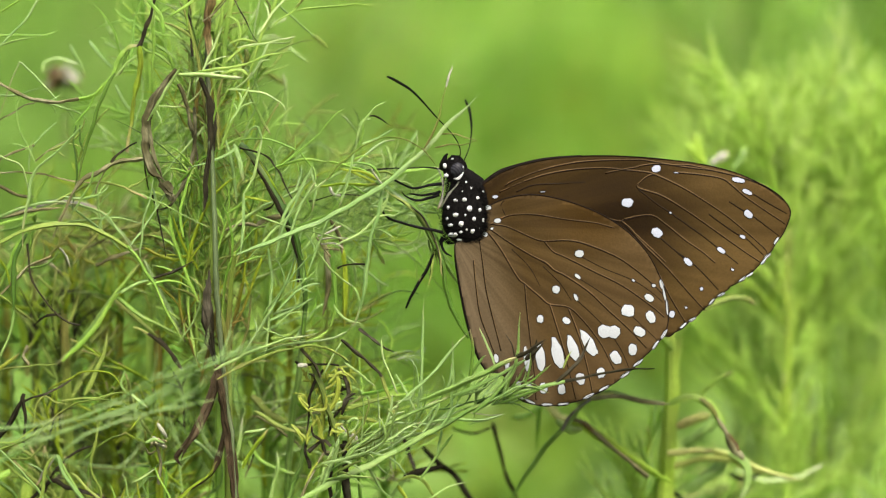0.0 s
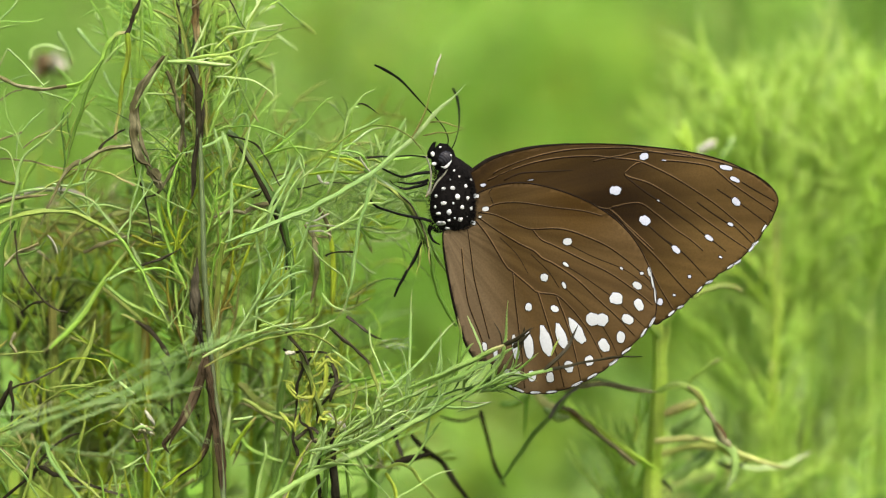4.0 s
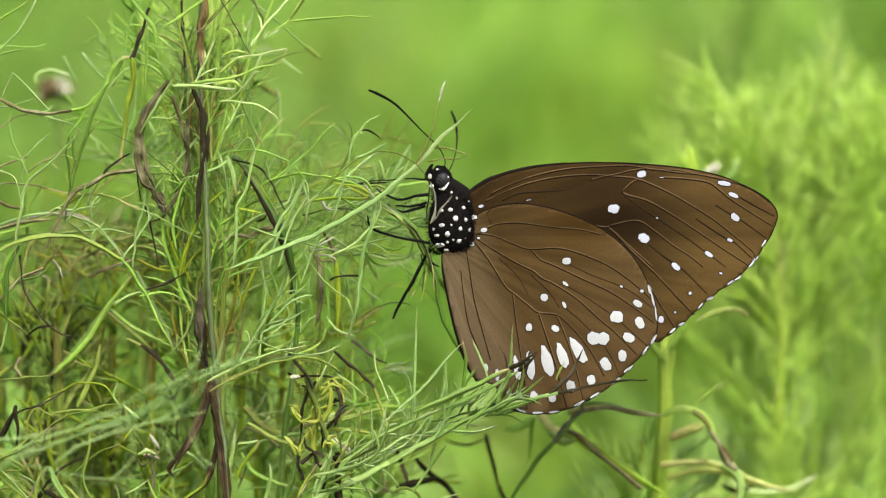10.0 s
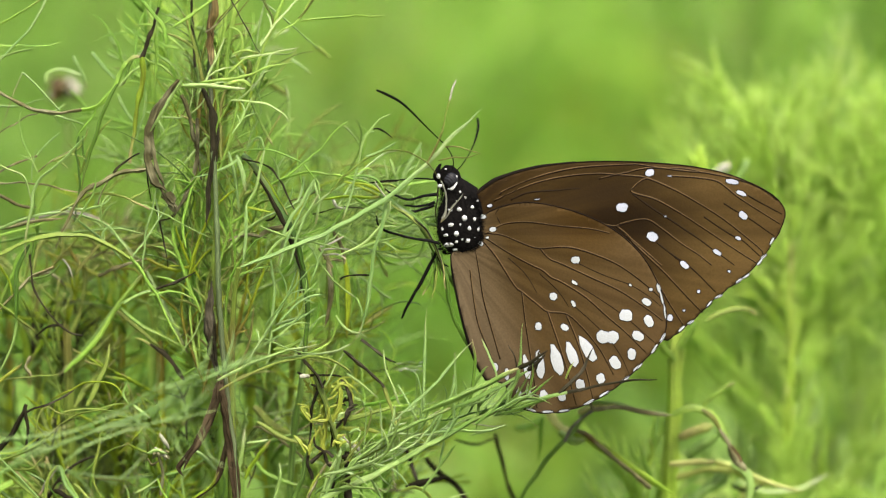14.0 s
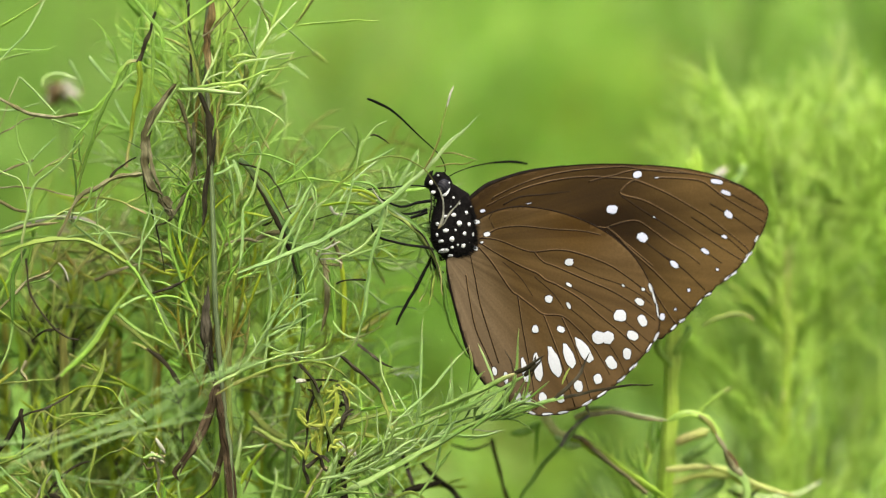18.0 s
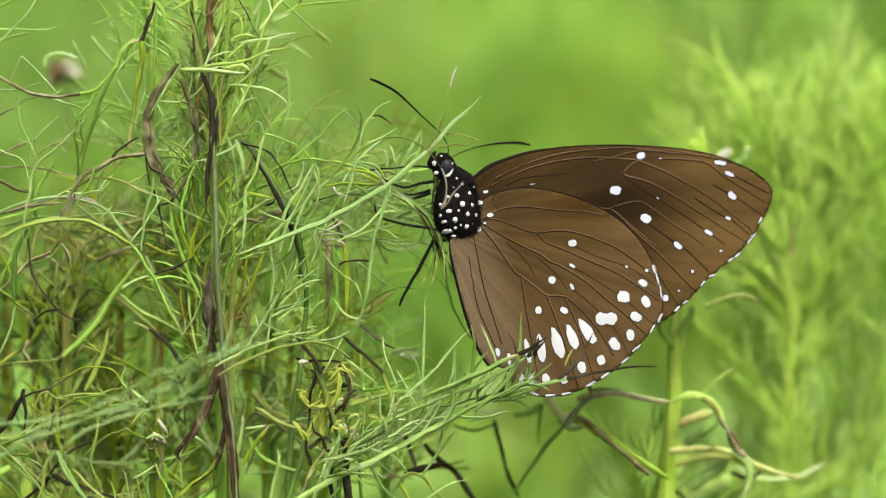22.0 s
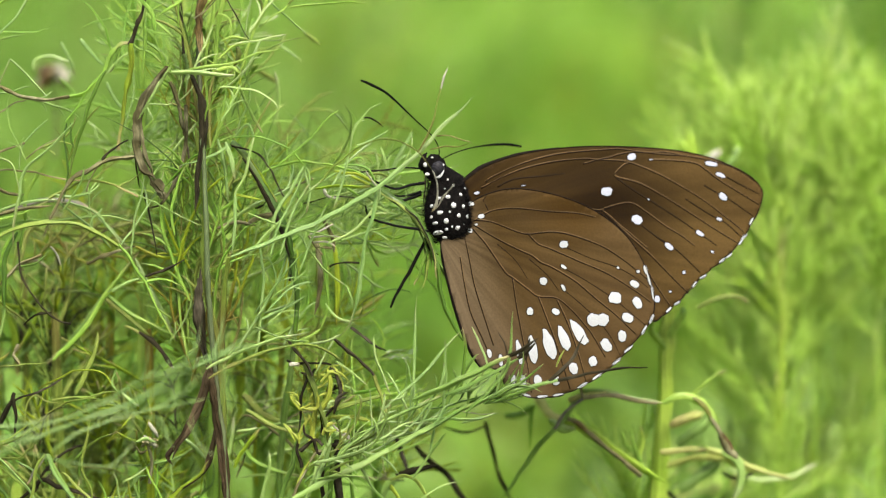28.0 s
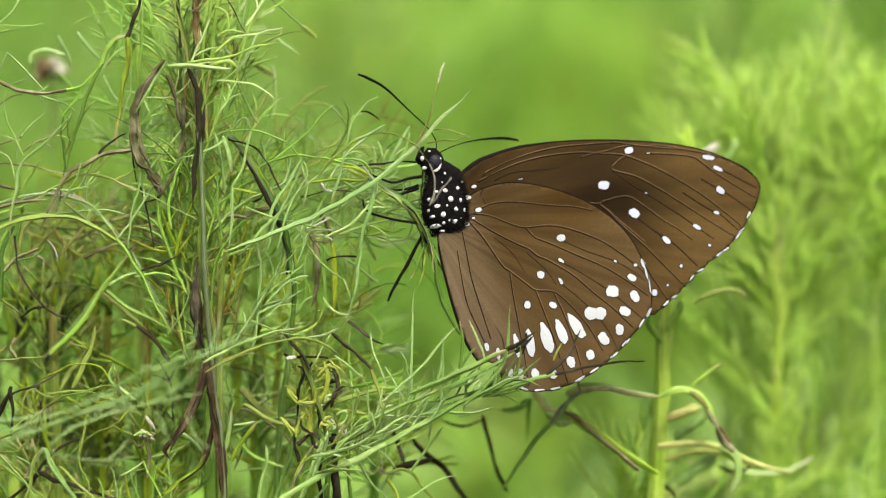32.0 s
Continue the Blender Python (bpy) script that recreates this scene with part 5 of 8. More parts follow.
    strand(sprig, 'twig', K, [(-20.8, 1.0, 7.3), (-16.0, 1.0, 8.4), (-11.7, 1.0, 7.9)], [0.095])
    strand(sprig, 'twig', B, [(-24.8, 1.0, 9.2), (-22.2, 1.0, 9.9), (-19.4, 1.0, 11.1)], [0.136, 0.136])
    strand(sprig, 'leaf', W, [(-17.7, 0.0, 9.7), (-16.9, 0.0, 8.3), (-15.0, 0.0, 7.9)], [0.239, 0.239, 0.179])
    strand(sprig, 'leaf', F, [(-20.5, 0.0, 12.3), (-19.8, 0.0, 9.2), (-20.3, 0.0, 5.7)], [0.198, 0.198])

    # side
    strand(side, 'leaf', P, [(-30.5, -3.0, 8.0), (-28.9, -3.0, 11.1), (-28.0, -3.0, 14.6), (-27.6, -3.0, 16.8)], [0.178, 0.207, 0.207, 0.207])
    strand(side, 'leaf', F, [(-27.6, -3.0, 16.8), (-28.1, -3.0, 18.5), (-29.1, -3.0, 18.3), (-30.3, -3.0, 16.7)], [0.207, 0.178])
    strand(side, 'leaf', F, [(-30.4, -3.0, 8.2), (-30.4, -3.0, 3.5), (-30.9, -3.0, -0.8)], [0.238, 0.238, 0.238])
    strand(side, 'leaf', G, [(-31.1, -2.0, 16.7), (-28.2, -2.0, 16.9), (-25.0, -2.0, 16.2), (-21.8, -2.0, 14.8)], [0.131, 0.171, 0.171, 0.158])
    strand(side, 'leaf', G, [(-21.8, -2.0, 14.8), (-20.7, -2.0, 13.2), (-20.0, -2.0, 12.2)], [0.177, 0.148])
    strand(side, 'leaf', F, [(-32.0, -2.0, 16.0), (-31.1, -2.0, 13.4), (-30.5, -2.0, 10.3)], [0.298, 0.356, 0.298])
    strand(side, 'stalk', D, [(-31.2, -1.0, 16.0), (-28.9, -1.0, 13.8), (-26.7, -1.0, 10.3), (-24.6, -1.0, 6.5), (-23.0, -1.0, 2.7), (-21.8, -1.0, -1.6)], [0.433, 0.607, 0.693, 0.693, 0.607, 0.52])
    strand(side, 'stalk', K, [(-29.4, -1.6, 13.6), (-27.2, -1.6, 10.1), (-25.1, -1.6, 6.3), (-23.5, -1.6, 2.6), (-22.2, -1.6, -1.5)], [0.12, 0.3, 0.36, 0.3, 0.12])
    strand(side, 'stalk', Y, [(-28.2, -1.5, 13.6), (-26.0, -1.5, 10.1), (-24.2, -1.5, 6.9)], [0.08, 0.17, 0.08])
    strand(side, 'stalk', D, [(-21.9, 0.0, -1.7), (-21.2, 0.0, -6.9), (-21.6, 0.0, -13.8)], [0.522, 0.435, 0.348])
    strand(side, 'twig', K, [(-31.1, -2.0, 15.5), (-28.7, -2.0, 14.9), (-26.6, -2.0, 13.8), (-25.2, -2.0, 12.0)], [0.161, 0.161, 0.135])
    strand(side, 'twig', K, [(-25.2, -2.0, 12.0), (-24.1, -2.0, 9.6), (-23.1, -2.0, 7.7)], [0.135, 0.135])
    strand(side, 'leaf', Y, [(-30.5, -1.0, 8.1), (-28.5, -1.0, 7.6), (-26.2, -1.0, 7.2)], [0.198, 0.198, 0.131])
    strand(side, 'twig', K, [(-27.7, 0.0, 6.0), (-26.4, 0.0, 6.5), (-25.9, 0.0, 7.2)], [0.136])
    strand(side, 'leaf', F, [(-31.5, -2.0, 15.6), (-33.6, -2.0, 14.1), (-36.6, -2.0, 13.0), (-39.2, -2.0, 12.2)], [0.238, 0.238, 0.119])
    strand(side, 'leaf', F, [(-33.4, 0.0, 16.6), (-32.3, 0.0, 12.3), (-31.8, 0.0, 7.0)], [0.239, 0.239])
    strand(side, 'leaf', G, [(-33.5, 1.0, 5.3), (-30.0, 1.0, 7.9), (-26.5, 1.0, 9.7)], [0.24, 0.24])
    strand(side, 'leaf', P, [(-33.6, 2.0, 1.8), (-30.1, 2.0, 5.3), (-26.6, 2.0, 7.1)], [0.301, 0.301])
    strand(side, 'leaf', B, [(-28.9, 3.0, 3.6), (-27.1, 3.0, 4.7), (-24.9, 3.0, 5.2)], [0.483, 0.422])
    strand(side, 'leaf', B, [(-33.6, 2.0, 2.9), (-31.0, 2.0, 3.8), (-27.5, 2.0, 3.4)], [0.301, 0.241])
    strand(side, 'leaf', P, [(-19.9, 0.0, 3.4), (-20.3, 0.0, 1.4), (-22.1, 0.0, -0.8), (-24.3, 0.0, -2.5)], [0.239, 0.239, 0.179])
    strand(side, 'leaf', F, [(-26.9, 0.0, 0.1), (-26.3, 0.0, -5.1), (-26.8, 0.0, -10.3)], [0.239, 0.239])
    strand(side, 'leaf', P, [(-26.8, 0.0, -10.3), (-27.0, 0.0, -13.8), (-27.6, 0.0, -17.3)], [0.239, 0.179])
    strand(side, 'leaf', G, [(-34.4, 8.0, -11.1), (-29.8, 8.0, -5.7), (-25.3, 8.0, -1.9), (-21.3, 8.0, 1.9)], [0.49, 0.49])
    strand(side, 'leaf', G, [(-34.6, 10.0, -6.6), (-30.4, 10.0, -1.9), (-26.4, 10.0, 1.9)], [0.432, 0.432])
    strand(side, 'leaf', F, [(-26.5, -1.0, -11.0), (-23.3, -1.0, -9.4), (-19.8, -1.0, -7.5)], [0.238, 0.238, 0.179])
    strand(side, 'leaf', G, [(-26.6, 2.0, -13.9), (-23.1, 2.0, -13.0), (-20.3, 2.0, -10.4), (-19.6, 2.0, -6.9)], [0.301, 0.301, 0.241])
    strand(side, 'leaf', G, [(-17.4, 2.0, 0.1), (-16.8, 2.0, -5.2), (-16.6, 2.0, -9.5), (-17.8, 2.0, -12.6)], [0.301, 0.301, 0.241, 0.18])
    strand(side, 'leaf', G, [(-17.8, 2.0, -12.6), (-19.6, 2.0, -13.9), (-21.8, 2.0, -14.8)], [0.199, 0.199])
    strand(side, 'leaf', Y, [(-15.7, 5.0, 0.1), (-15.2, 5.0, -5.2), (-15.4, 5.0, -12.3)], [0.425, 0.425, 0.365])
    strand(side, 'leaf', B, [(-18.4, 4.0, 1.0), (-17.8, 4.0, -5.2), (-18.8, 4.0, -10.5)], [0.363, 0.484, 0.302])
    strand(side, 'leaf', P, [(-16.9, 1.0, -8.6), (-15.2, 1.0, -10.6), (-12.1, 1.0, -11.9)], [0.199, 0.199, 0.132])
    strand(side, 'leaf', P, [(-19.2, -1.0, -0.3), (-17.7, -1.0, -2.5), (-15.8, -1.0, -4.4), (-13.7, -1.0, -5.8)], [0.131, 0.198, 0.198, 0.198])
    strand(side, 'leaf', P, [(-13.7, -1.0, -5.8), (-13.0, -1.0, -7.3), (-12.5, -1.0, -9.0)], [0.198, 0.198])
    strand(side, 'twig', K, [(-16.2, -1.0, -3.0), (-14.2, -1.0, -2.3), (-11.6, -1.0, -2.4)], [0.162, 0.149])
    strand(side, 'twig', B, [(-19.4, -1.0, 1.8), (-18.5, -1.0, 0.1), (-17.2, -1.0, -1.2)], [0.169, 0.135])
    strand(side, 'twig', W, [(-19.2, -1.0, 2.0), (-16.8, -1.0, 2.9), (-15.6, -1.0, 3.5)], [0.156])
    strand(side, 'twig', W, [(-19.0, -1.0, 1.4), (-16.4, -1.0, 1.8), (-14.0, -1.0, 1.5)], [0.156])
    strand(side, 'twig', W, [(-18.7, -1.0, 0.8), (-16.8, -1.0, 0.8), (-15.3, -1.0, 0.1)], [0.156])
    strand(side, 'twig', B, [(-18.5, -1.0, 0.1), (-15.9, -1.0, -0.3), (-17.7, -1.0, 0.3)], [0.135])
    strand(side, 'leaf', B, [(-17.5, 3.0, 4.5), (-16.1, 3.0, 1.8), (-15.7, 3.0, -0.8)], [0.362, 0.302])
    strand(side, 'leaf', K, [(-22.4, 2.0, -5.2), (-22.0, 2.0, -2.5), (-22.2, 2.0, -0.8)], [0.301, 0.241])
    strand(side, 'leaf', Y, [(-23.9, 20.0, -1.8), (-24.4, 20.0, -9.1), (-25.1, 20.0, -18.4), (-25.8, 20.0, -29.5)], [0.636, 0.636, 0.572])
    strand(side, 'leaf', Y, [(-28.9, 24.0, -11.1), (-29.3, 24.0, -19.5), (-30.1, 24.0, -29.8)], [0.643, 0.643])
    strand(side, 'leaf', Y, [(-31.5, 22.0, -18.5), (-32.1, 22.0, -24.1), (-32.0, 22.0, -31.5)], [0.767, 0.767])
    strand(side, 'leaf', O, [(-34.2, -5.0, -19.8), (-30.3, -5.0, -17.6), (-26.0, -5.0, -15.8), (-22.4, -5.0, -15.0)], [0.195, 0.221, 0.221, 0.221])
    strand(side, 'leaf', O, [(-22.4, -5.0, -15.0), (-19.2, -5.0, -14.7), (-16.4, -5.0, -15.6), (-13.9, -5.0, -17.2)], [0.221, 0.195, 0.195, 0.162])
    strand(side, 'leaf', P, [(-14.9, -5.0, -17.2), (-12.3, -5.0, -19.1), (-10.2, -5.0, -20.9)], [0.162, 0.162])
    strand(side, 'leaf', P, [(-34.7, -4.0, -18.4), (-30.4, -4.0, -16.2), (-25.2, -4.0, -14.1), (-19.2, -4.0, -12.8)], [0.236, 0.236, 0.178])
    strand(side, 'twig', K, [(-23.1, -2.0, -13.4), (-21.4, -2.0, -15.6), (-19.7, -2.0, -17.7), (-18.7, -2.0, -19.6)], [0.202, 0.236, 0.202])
    strand(side, 'twig', K, [(-12.9, -2.0, -12.2), (-11.1, -2.0, -13.6), (-9.3, -2.0, -14.9), (-7.5, -2.0, -15.7)], [0.202, 0.27, 0.101])
    strand(side, 'twig', K, [(-15.6, -2.0, -13.9), (-13.7, -2.0, -15.5), (-11.4, -2.0, -17.3), (-9.3, -2.0, -19.5)], [0.202, 0.27, 0.27, 0.202])
    strand(side, 'twig', O, [(-9.3, -2.0, -19.5), (-8.3, -2.0, -22.2), (-7.4, -2.0, -25.4)], [0.346, 0.346, 0.259])
    strand(side, 'leaf', P, [(-9.4, -3.0, -13.7), (-9.0, -3.0, -16.8), (-8.1, -3.0, -19.0), (-6.8, -3.0, -22.3)], [0.13, 0.196, 0.196, 0.196])
    strand(side, 'leaf', P, [(-15.5, -2.0, -14.2), (-16.8, -2.0, -16.3), (-18.5, -2.0, -19.4)], [0.177, 0.148])
    strand(side, 'twig', K, [(-22.7, -1.0, -17.2), (-21.5, -1.0, -17.9), (-19.4, -1.0, -17.7), (-15.9, -1.0, -17.9)], [0.135, 0.271, 0.203, 0.135])
    strand(side, 'twig', W, [(-22.2, -2.0, -17.9), (-21.3, -2.0, -17.8), (-20.7, -2.0, -17.7)], [0.259, 0.346, 0.173])

    # wilt
    strand(wilt, 'stalk', D, [(-19.8, -1.0, -17.7), (-18.5, -1.0, -21.6), (-17.7, -1.0, -24.4), (-16.6, -1.0, -27.8), (-15.8, -1.0, -32.4)], [0.433, 0.433, 0.433, 0.433, 0.347])
    strand(wilt, 'stalk', D, [(-15.8, 0.0, -32.5), (-16.2, 0.0, -38.2), (-16.9, 0.0, -48.6)], [0.348, 0.435, 0.522])
    strand(wilt, 'twig', K, [(-16.1, -1.0, -18.3), (-15.0, -1.0, -19.8), (-14.6, -1.0, -22.4), (-15.4, -1.0, -24.4)], [0.135, 0.271, 0.271, 0.203])
    strand(wilt, 'twig', K, [(-15.4, -1.0, -24.4), (-16.6, -1.0, -25.5), (-17.2, -1.0, -26.6)], [0.203, 0.203])
    strand(wilt, 'leaf', Q, [(-15.7, 0.0, -18.2), (-14.4, 0.0, -20.8), (-14.8, 0.0, -23.6), (-16.2, 0.0, -25.3)], [0.239, 0.299, 0.239])
    strand(wilt, 'twig', K, [(-18.4, -1.0, -18.5), (-19.9, -1.0, -20.9), (-20.4, -1.0, -22.9), (-20.5, -1.0, -25.5), (-20.8, -1.0, -28.9)], [0.135, 0.236, 0.203, 0.203, 0.135])
    strand(wilt, 'twig', K, [(-20.9, 0.0, -29.0), (-21.2, 0.0, -31.2), (-20.5, 0.0, -33.8)], [0.204, 0.271])
    strand(wilt, 'leaf', Q, [(-22.1, -2.0, -22.6), (-21.1, -2.0, -24.3), (-20.1, -2.0, -25.0)], [0.197, 0.197, 0.131])
    strand(wilt, 'leaf', Q, [(-18.9, 0.0, -22.5), (-18.4, 0.0, -26.0), (-19.3, 0.0, -30.3)], [0.345, 0.387, 0.302])
    strand(wilt, 'leaf', Q, [(-19.5, 0.0, -19.5), (-19.0, 0.0, -21.6), (-16.9, 0.0, -20.8)], [0.239, 0.299, 0.179])
    strand(wilt, 'leaf', Q, [(-15.9, -1.0, -19.8), (-17.2, -1.0, -21.1), (-18.5, -1.0, -21.6)], [0.179, 0.238])
    strand(wilt, 'twig', K, [(-17.5, 0.0, -24.7), (-17.2, 0.0, -26.9), (-17.4, 0.0, -28.8)], [0.271, 0.271])
    strand(wilt, 'twig', K, [(-20.7, -1.0, -31.1), (-18.5, -1.0, -29.4), (-17.2, -1.0, -30.3)], [0.271, 0.271, 0.203])
    strand(wilt, 'twig', K, [(-18.5, -1.0, -29.4), (-17.7, -1.0, -31.6), (-15.9, -1.0, -30.7)], [0.203, 0.271])
    strand(wilt, 'leaf', K, [(-17.0, 0.0, -32.5), (-17.4, 0.0, -35.6), (-17.0, 0.0, -39.9), (-16.5, 0.0, -44.9)], [0.359, 0.419, 0.419])
    strand(wilt, 'leaf', K, [(-16.0, 1.0, -30.4), (-14.3, 1.0, -30.6), (-13.3, 1.0, -31.3)], [0.54, 0.48])
    strand(wilt, 'leaf', B, [(-24.0, -1.0, -43.5), (-21.8, -1.0, -38.5), (-20.5, -1.0, -35.5), (-19.2, -1.0, -32.9)], [0.298, 0.358, 0.238])
    strand(wilt, 'leaf', B, [(-19.2, -1.0, -32.9), (-18.4, -1.0, -31.6), (-17.3, -1.0, -31.1)], [0.238, 0.179])
    strand(wilt, 'leaf', P, [(-21.8, -2.0, -43.8), (-19.9, -2.0, -38.8), (-18.3, -2.0, -34.5), (-17.1, -2.0, -31.5), (-15.9, -2.0, -28.6)], [0.238, 0.356, 0.298, 0.178])
    strand(wilt, 'leaf', P, [(-16.3, -1.0, -27.2), (-14.6, -1.0, -28.7), (-13.2, -1.0, -29.9)], [0.179, 0.238])
    strand(wilt, 'leaf', W, [(-14.0, -1.0, -28.3), (-13.3, -1.0, -28.9), (-13.0, -1.0, -30.3)], [0.179, 0.298, 0.119])
    strand(wilt, 'leaf', D, [(-13.2, 0.0, -27.9), (-12.7, 0.0, -30.3), (-13.0, 0.0, -33.8), (-12.5, 0.0, -39.9), (-12.1, 0.0, -44.9)], [0.359, 0.299, 0.239])
    strand(wilt, 'leaf', Q, [(-16.2, 4.0, -26.3), (-12.7, 4.0, -26.5), (-10.0, 4.0, -27.0)], [0.363, 0.363])
    strand(wilt, 'leaf', O, [(-17.0, 2.0, -25.3), (-12.6, 2.0, -24.0), (-7.3, 2.0, -22.7)], [0.482, 0.482, 0.362])
    strand(wilt, 'leaf', G, [(-12.8, 6.0, -22.9), (-9.2, 6.0, -22.1), (-4.8, 6.0, -20.5)], [0.305, 0.243])
    strand(wilt, 'leaf', E, [(-31.5, 8.0, -30.2), (-27.1, 8.0, -28.4), (-21.7, 8.0, -27.1)], [0.307, 0.307])
    strand(wilt, 'leaf', O, [(-30.6, 12.0, -23.4), (-27.4, 12.0, -26.5), (-23.8, 12.0, -28.3), (-21.6, 12.0, -29.7)], [0.621, 0.497, 0.434])
    strand(wilt, 'leaf', G, [(-30.7, 8.0, -30.2), (-28.0, 8.0, -33.8), (-20.0, 8.0, -36.4)], [0.307])
    strand(wilt, 'leaf', P, [(-33.9, 5.0, -37.0), (-32.1, 5.0, -31.7), (-31.3, 5.0, -26.4)], [0.365, 0.304])
    strand(wilt, 'leaf', Y, [(-31.0, 2.0, -34.0), (-29.2, 2.0, -30.5), (-27.0, 2.0, -27.9)], [0.362, 0.301])
    strand(wilt, 'leaf', E, [(-25.8, 4.0, -44.1), (-24.1, 4.0, -39.1), (-22.4, 4.0, -34.2), (-21.5, 4.0, -29.8)], [0.424, 0.363])
    strand(wilt, 'leaf', P, [(-27.7, 3.0, -43.5), (-26.7, 3.0, -38.5), (-25.8, 3.0, -34.1), (-25.8, 3.0, -31.5)], [0.302, 0.302])
    strand(wilt, 'leaf', K, [(-6.2, 10.0, -36.2), (-3.5, 10.0, -35.3), (0.5, 10.0, -34.4)], [0.555, 0.555, 0.432])
    strand(wilt, 'leaf', K, [(-7.3, 14.0, -30.0), (-6.0, 14.0, -31.2), (-5.2, 14.0, -33.7), (-4.3, 14.0, -35.8)], [0.374, 0.374, 0.374])
    strand(wilt, 'leaf', K, [(-3.3, 18.0, -31.9), (-1.3, 18.0, -34.3), (1.7, 18.0, -36.5), (4.7, 18.0, -40.8), (8.2, 18.0, -45.8)], [0.442, 0.568, 0.568, 0.379])
    strand(wilt, 'leaf', O, [(-7.0, 0.0, -35.7), (-5.0, 0.0, -34.9), (-3.1, 0.0, -35.7), (-1.4, 0.0, -37.7), (2.9, 0.0, -42.7)], [0.239, 0.299, 0.299, 0.239])
    strand(wilt, 'leaf', W, [(-7.0, 0.0, -28.8), (-6.3, 0.0, -29.3), (-7.0, 0.0, -29.9)], [0.198, 0.198])
    strand(wilt, 'leaf', Q, [(-6.9, 1.0, -36.5), (-5.8, 1.0, -38.3), (-5.1, 1.0, -40.9), (-3.8, 1.0, -45.9)], [0.346, 0.346])
    strand(wilt, 'leaf', P, [(-10.4, -2.0, -43.4), (-2.8, -2.0, -38.6), (0.7, -2.0, -36.4), (4.1, -2.0, -35.5)], [0.171, 0.171, 0.079])
    strand(wilt, 'leaf', K, [(8.2, 22.0, -28.5), (9.3, 22.0, -32.9), (10.5, 22.0, -38.0)], [0.383, 0.383, 0.32])
    strand(wilt, 'leaf', K, [(1.5, 20.0, -29.3), (5.4, 20.0, -30.2), (8.9, 20.0, -28.7)], [0.254, 0.254, 0.254])
    strand(wilt, 'leaf', K, [(10.3, 22.0, -36.6), (11.2, 22.0, -38.9), (12.6, 22.0, -41.3)], [0.383])
    strand(wilt, 'leaf', Q, [(-16.6, -1.0, -18.5), (-16.0, -1.0, -20.9), (-16.6, -1.0, -23.5), (-18.0, -1.0, -25.7)], [0.258, 0.43, 0.387, 0.215])
    strand(wilt, 'leaf', Q, [(-19.5, 0.0, -25.6), (-19.0, 0.0, -28.2), (-19.7, 0.0, -31.0)], [0.302, 0.387, 0.258])
    strand(wilt, 'leaf', Q, [(-19.4, -1.0, -23.5), (-18.9, -1.0, -22.4), (-18.2, -1.0, -21.9)], [0.066, 0.198, 0.131])
    strand(wilt, 'leaf', Q, [(-19.8, -1.0, -25.9), (-20.7, -1.0, -24.9), (-21.3, -1.0, -23.8)], [0.066, 0.198, 0.066])
    strand(wilt, 'leaf', Q, [(-16.9, 0.0, -22.5), (-15.7, 0.0, -23.2), (-15.0, 0.0, -24.4)], [0.12, 0.239, 0.06])
    strand(wilt, 'leaf', Q, [(-17.3, 0.0, -23.9), (-16.0, 0.0, -24.4), (-15.5, 0.0, -25.8)], [0.12, 0.239, 0.06])
    strand(wilt, 'leaf', P, [(-18.1, -1.0, -25.9), (-17.2, -1.0, -25.2), (-16.1, -1.0, -24.9)], [0.075, 0.148, 0.075])
    strand(wilt, 'leaf', Y, [(-19.6, -1.0, -22.4), (-19.2, -1.0, -21.4), (-18.4, -1.0, -21.1)], [0.075, 0.148, 0.075])
    strand(wilt, 'leaf', Q, [(-19.0, 0.0, -27.7), (-18.3, 0.0, -30.3), (-18.6, 0.0, -33.1)], [0.179, 0.299, 0.12])
    strand(wilt, 'leaf', K, [(-15.9, -1.0, -19.7), (-14.6, -1.0, -20.4), (-14.0, -1.0, -22.4)], [0.075, 0.148, 0.075])

    # bright
    strand(bright, 'stem', P, [(-34.6, -4.0, -46.4), (-27.0, -4.0, -41.6), (-21.4, -4.0, -38.1), (-18.2, -4.0, -36.3), (-15.5, -4.0, -34.7), (-11.3, -4.0, -32.9), (-7.0, -4.0, -30.7)], [0.429, 0.429, 0.429, 0.429, 0.429, 0.429])
    strand(bright, 'stem', E, [(-7.0, -4.0, -30.7), (-3.6, -4.0, -28.7), (-0.2, -4.0, -27.0), (4.1, -4.0, -24.6), (8.4, -4.0, -22.8)], [0.429, 0.429, 0.386, 0.343, 0.343])
    strand(bright, 'stem', E, [(8.4, -4.5, -22.7), (12.9, -4.5, -21.3), (18.5, -4.5, -20.1)], [0.343, 0.3, 0.257])
    strand(bright, 'stem_tip', K, [(18.5, -4.5, -20.1), (22.8, -4.5, -19.1), (27.1, -4.5, -18.4), (32.1, -4.5, -18.1)], [0.257, 0.214, 0.189, 0.086])
    strand(bright, 'leaf', E, [(-15.5, -4.0, -32.7), (-12.4, -4.0, -29.6), (-8.8, -4.0, -27.0), (-3.6, -4.0, -24.5), (1.5, -4.0, -22.3)], [0.189, 0.251, 0.282, 0.314, 0.345])
    strand(bright, 'leaf', E, [(1.5, -4.0, -22.3), (5.7, -4.0, -20.5), (10.1, -4.0, -18.3), (13.0, -4.0, -16.6)], [0.345, 0.377, 0.377, 0.314])
    strand(bright, 'leaf_tip', K, [(12.5, -4.0, -16.8), (14.1, -4.0, -15.5), (15.3, -4.0, -14.2)], [0.429, 0.301, 0.103])
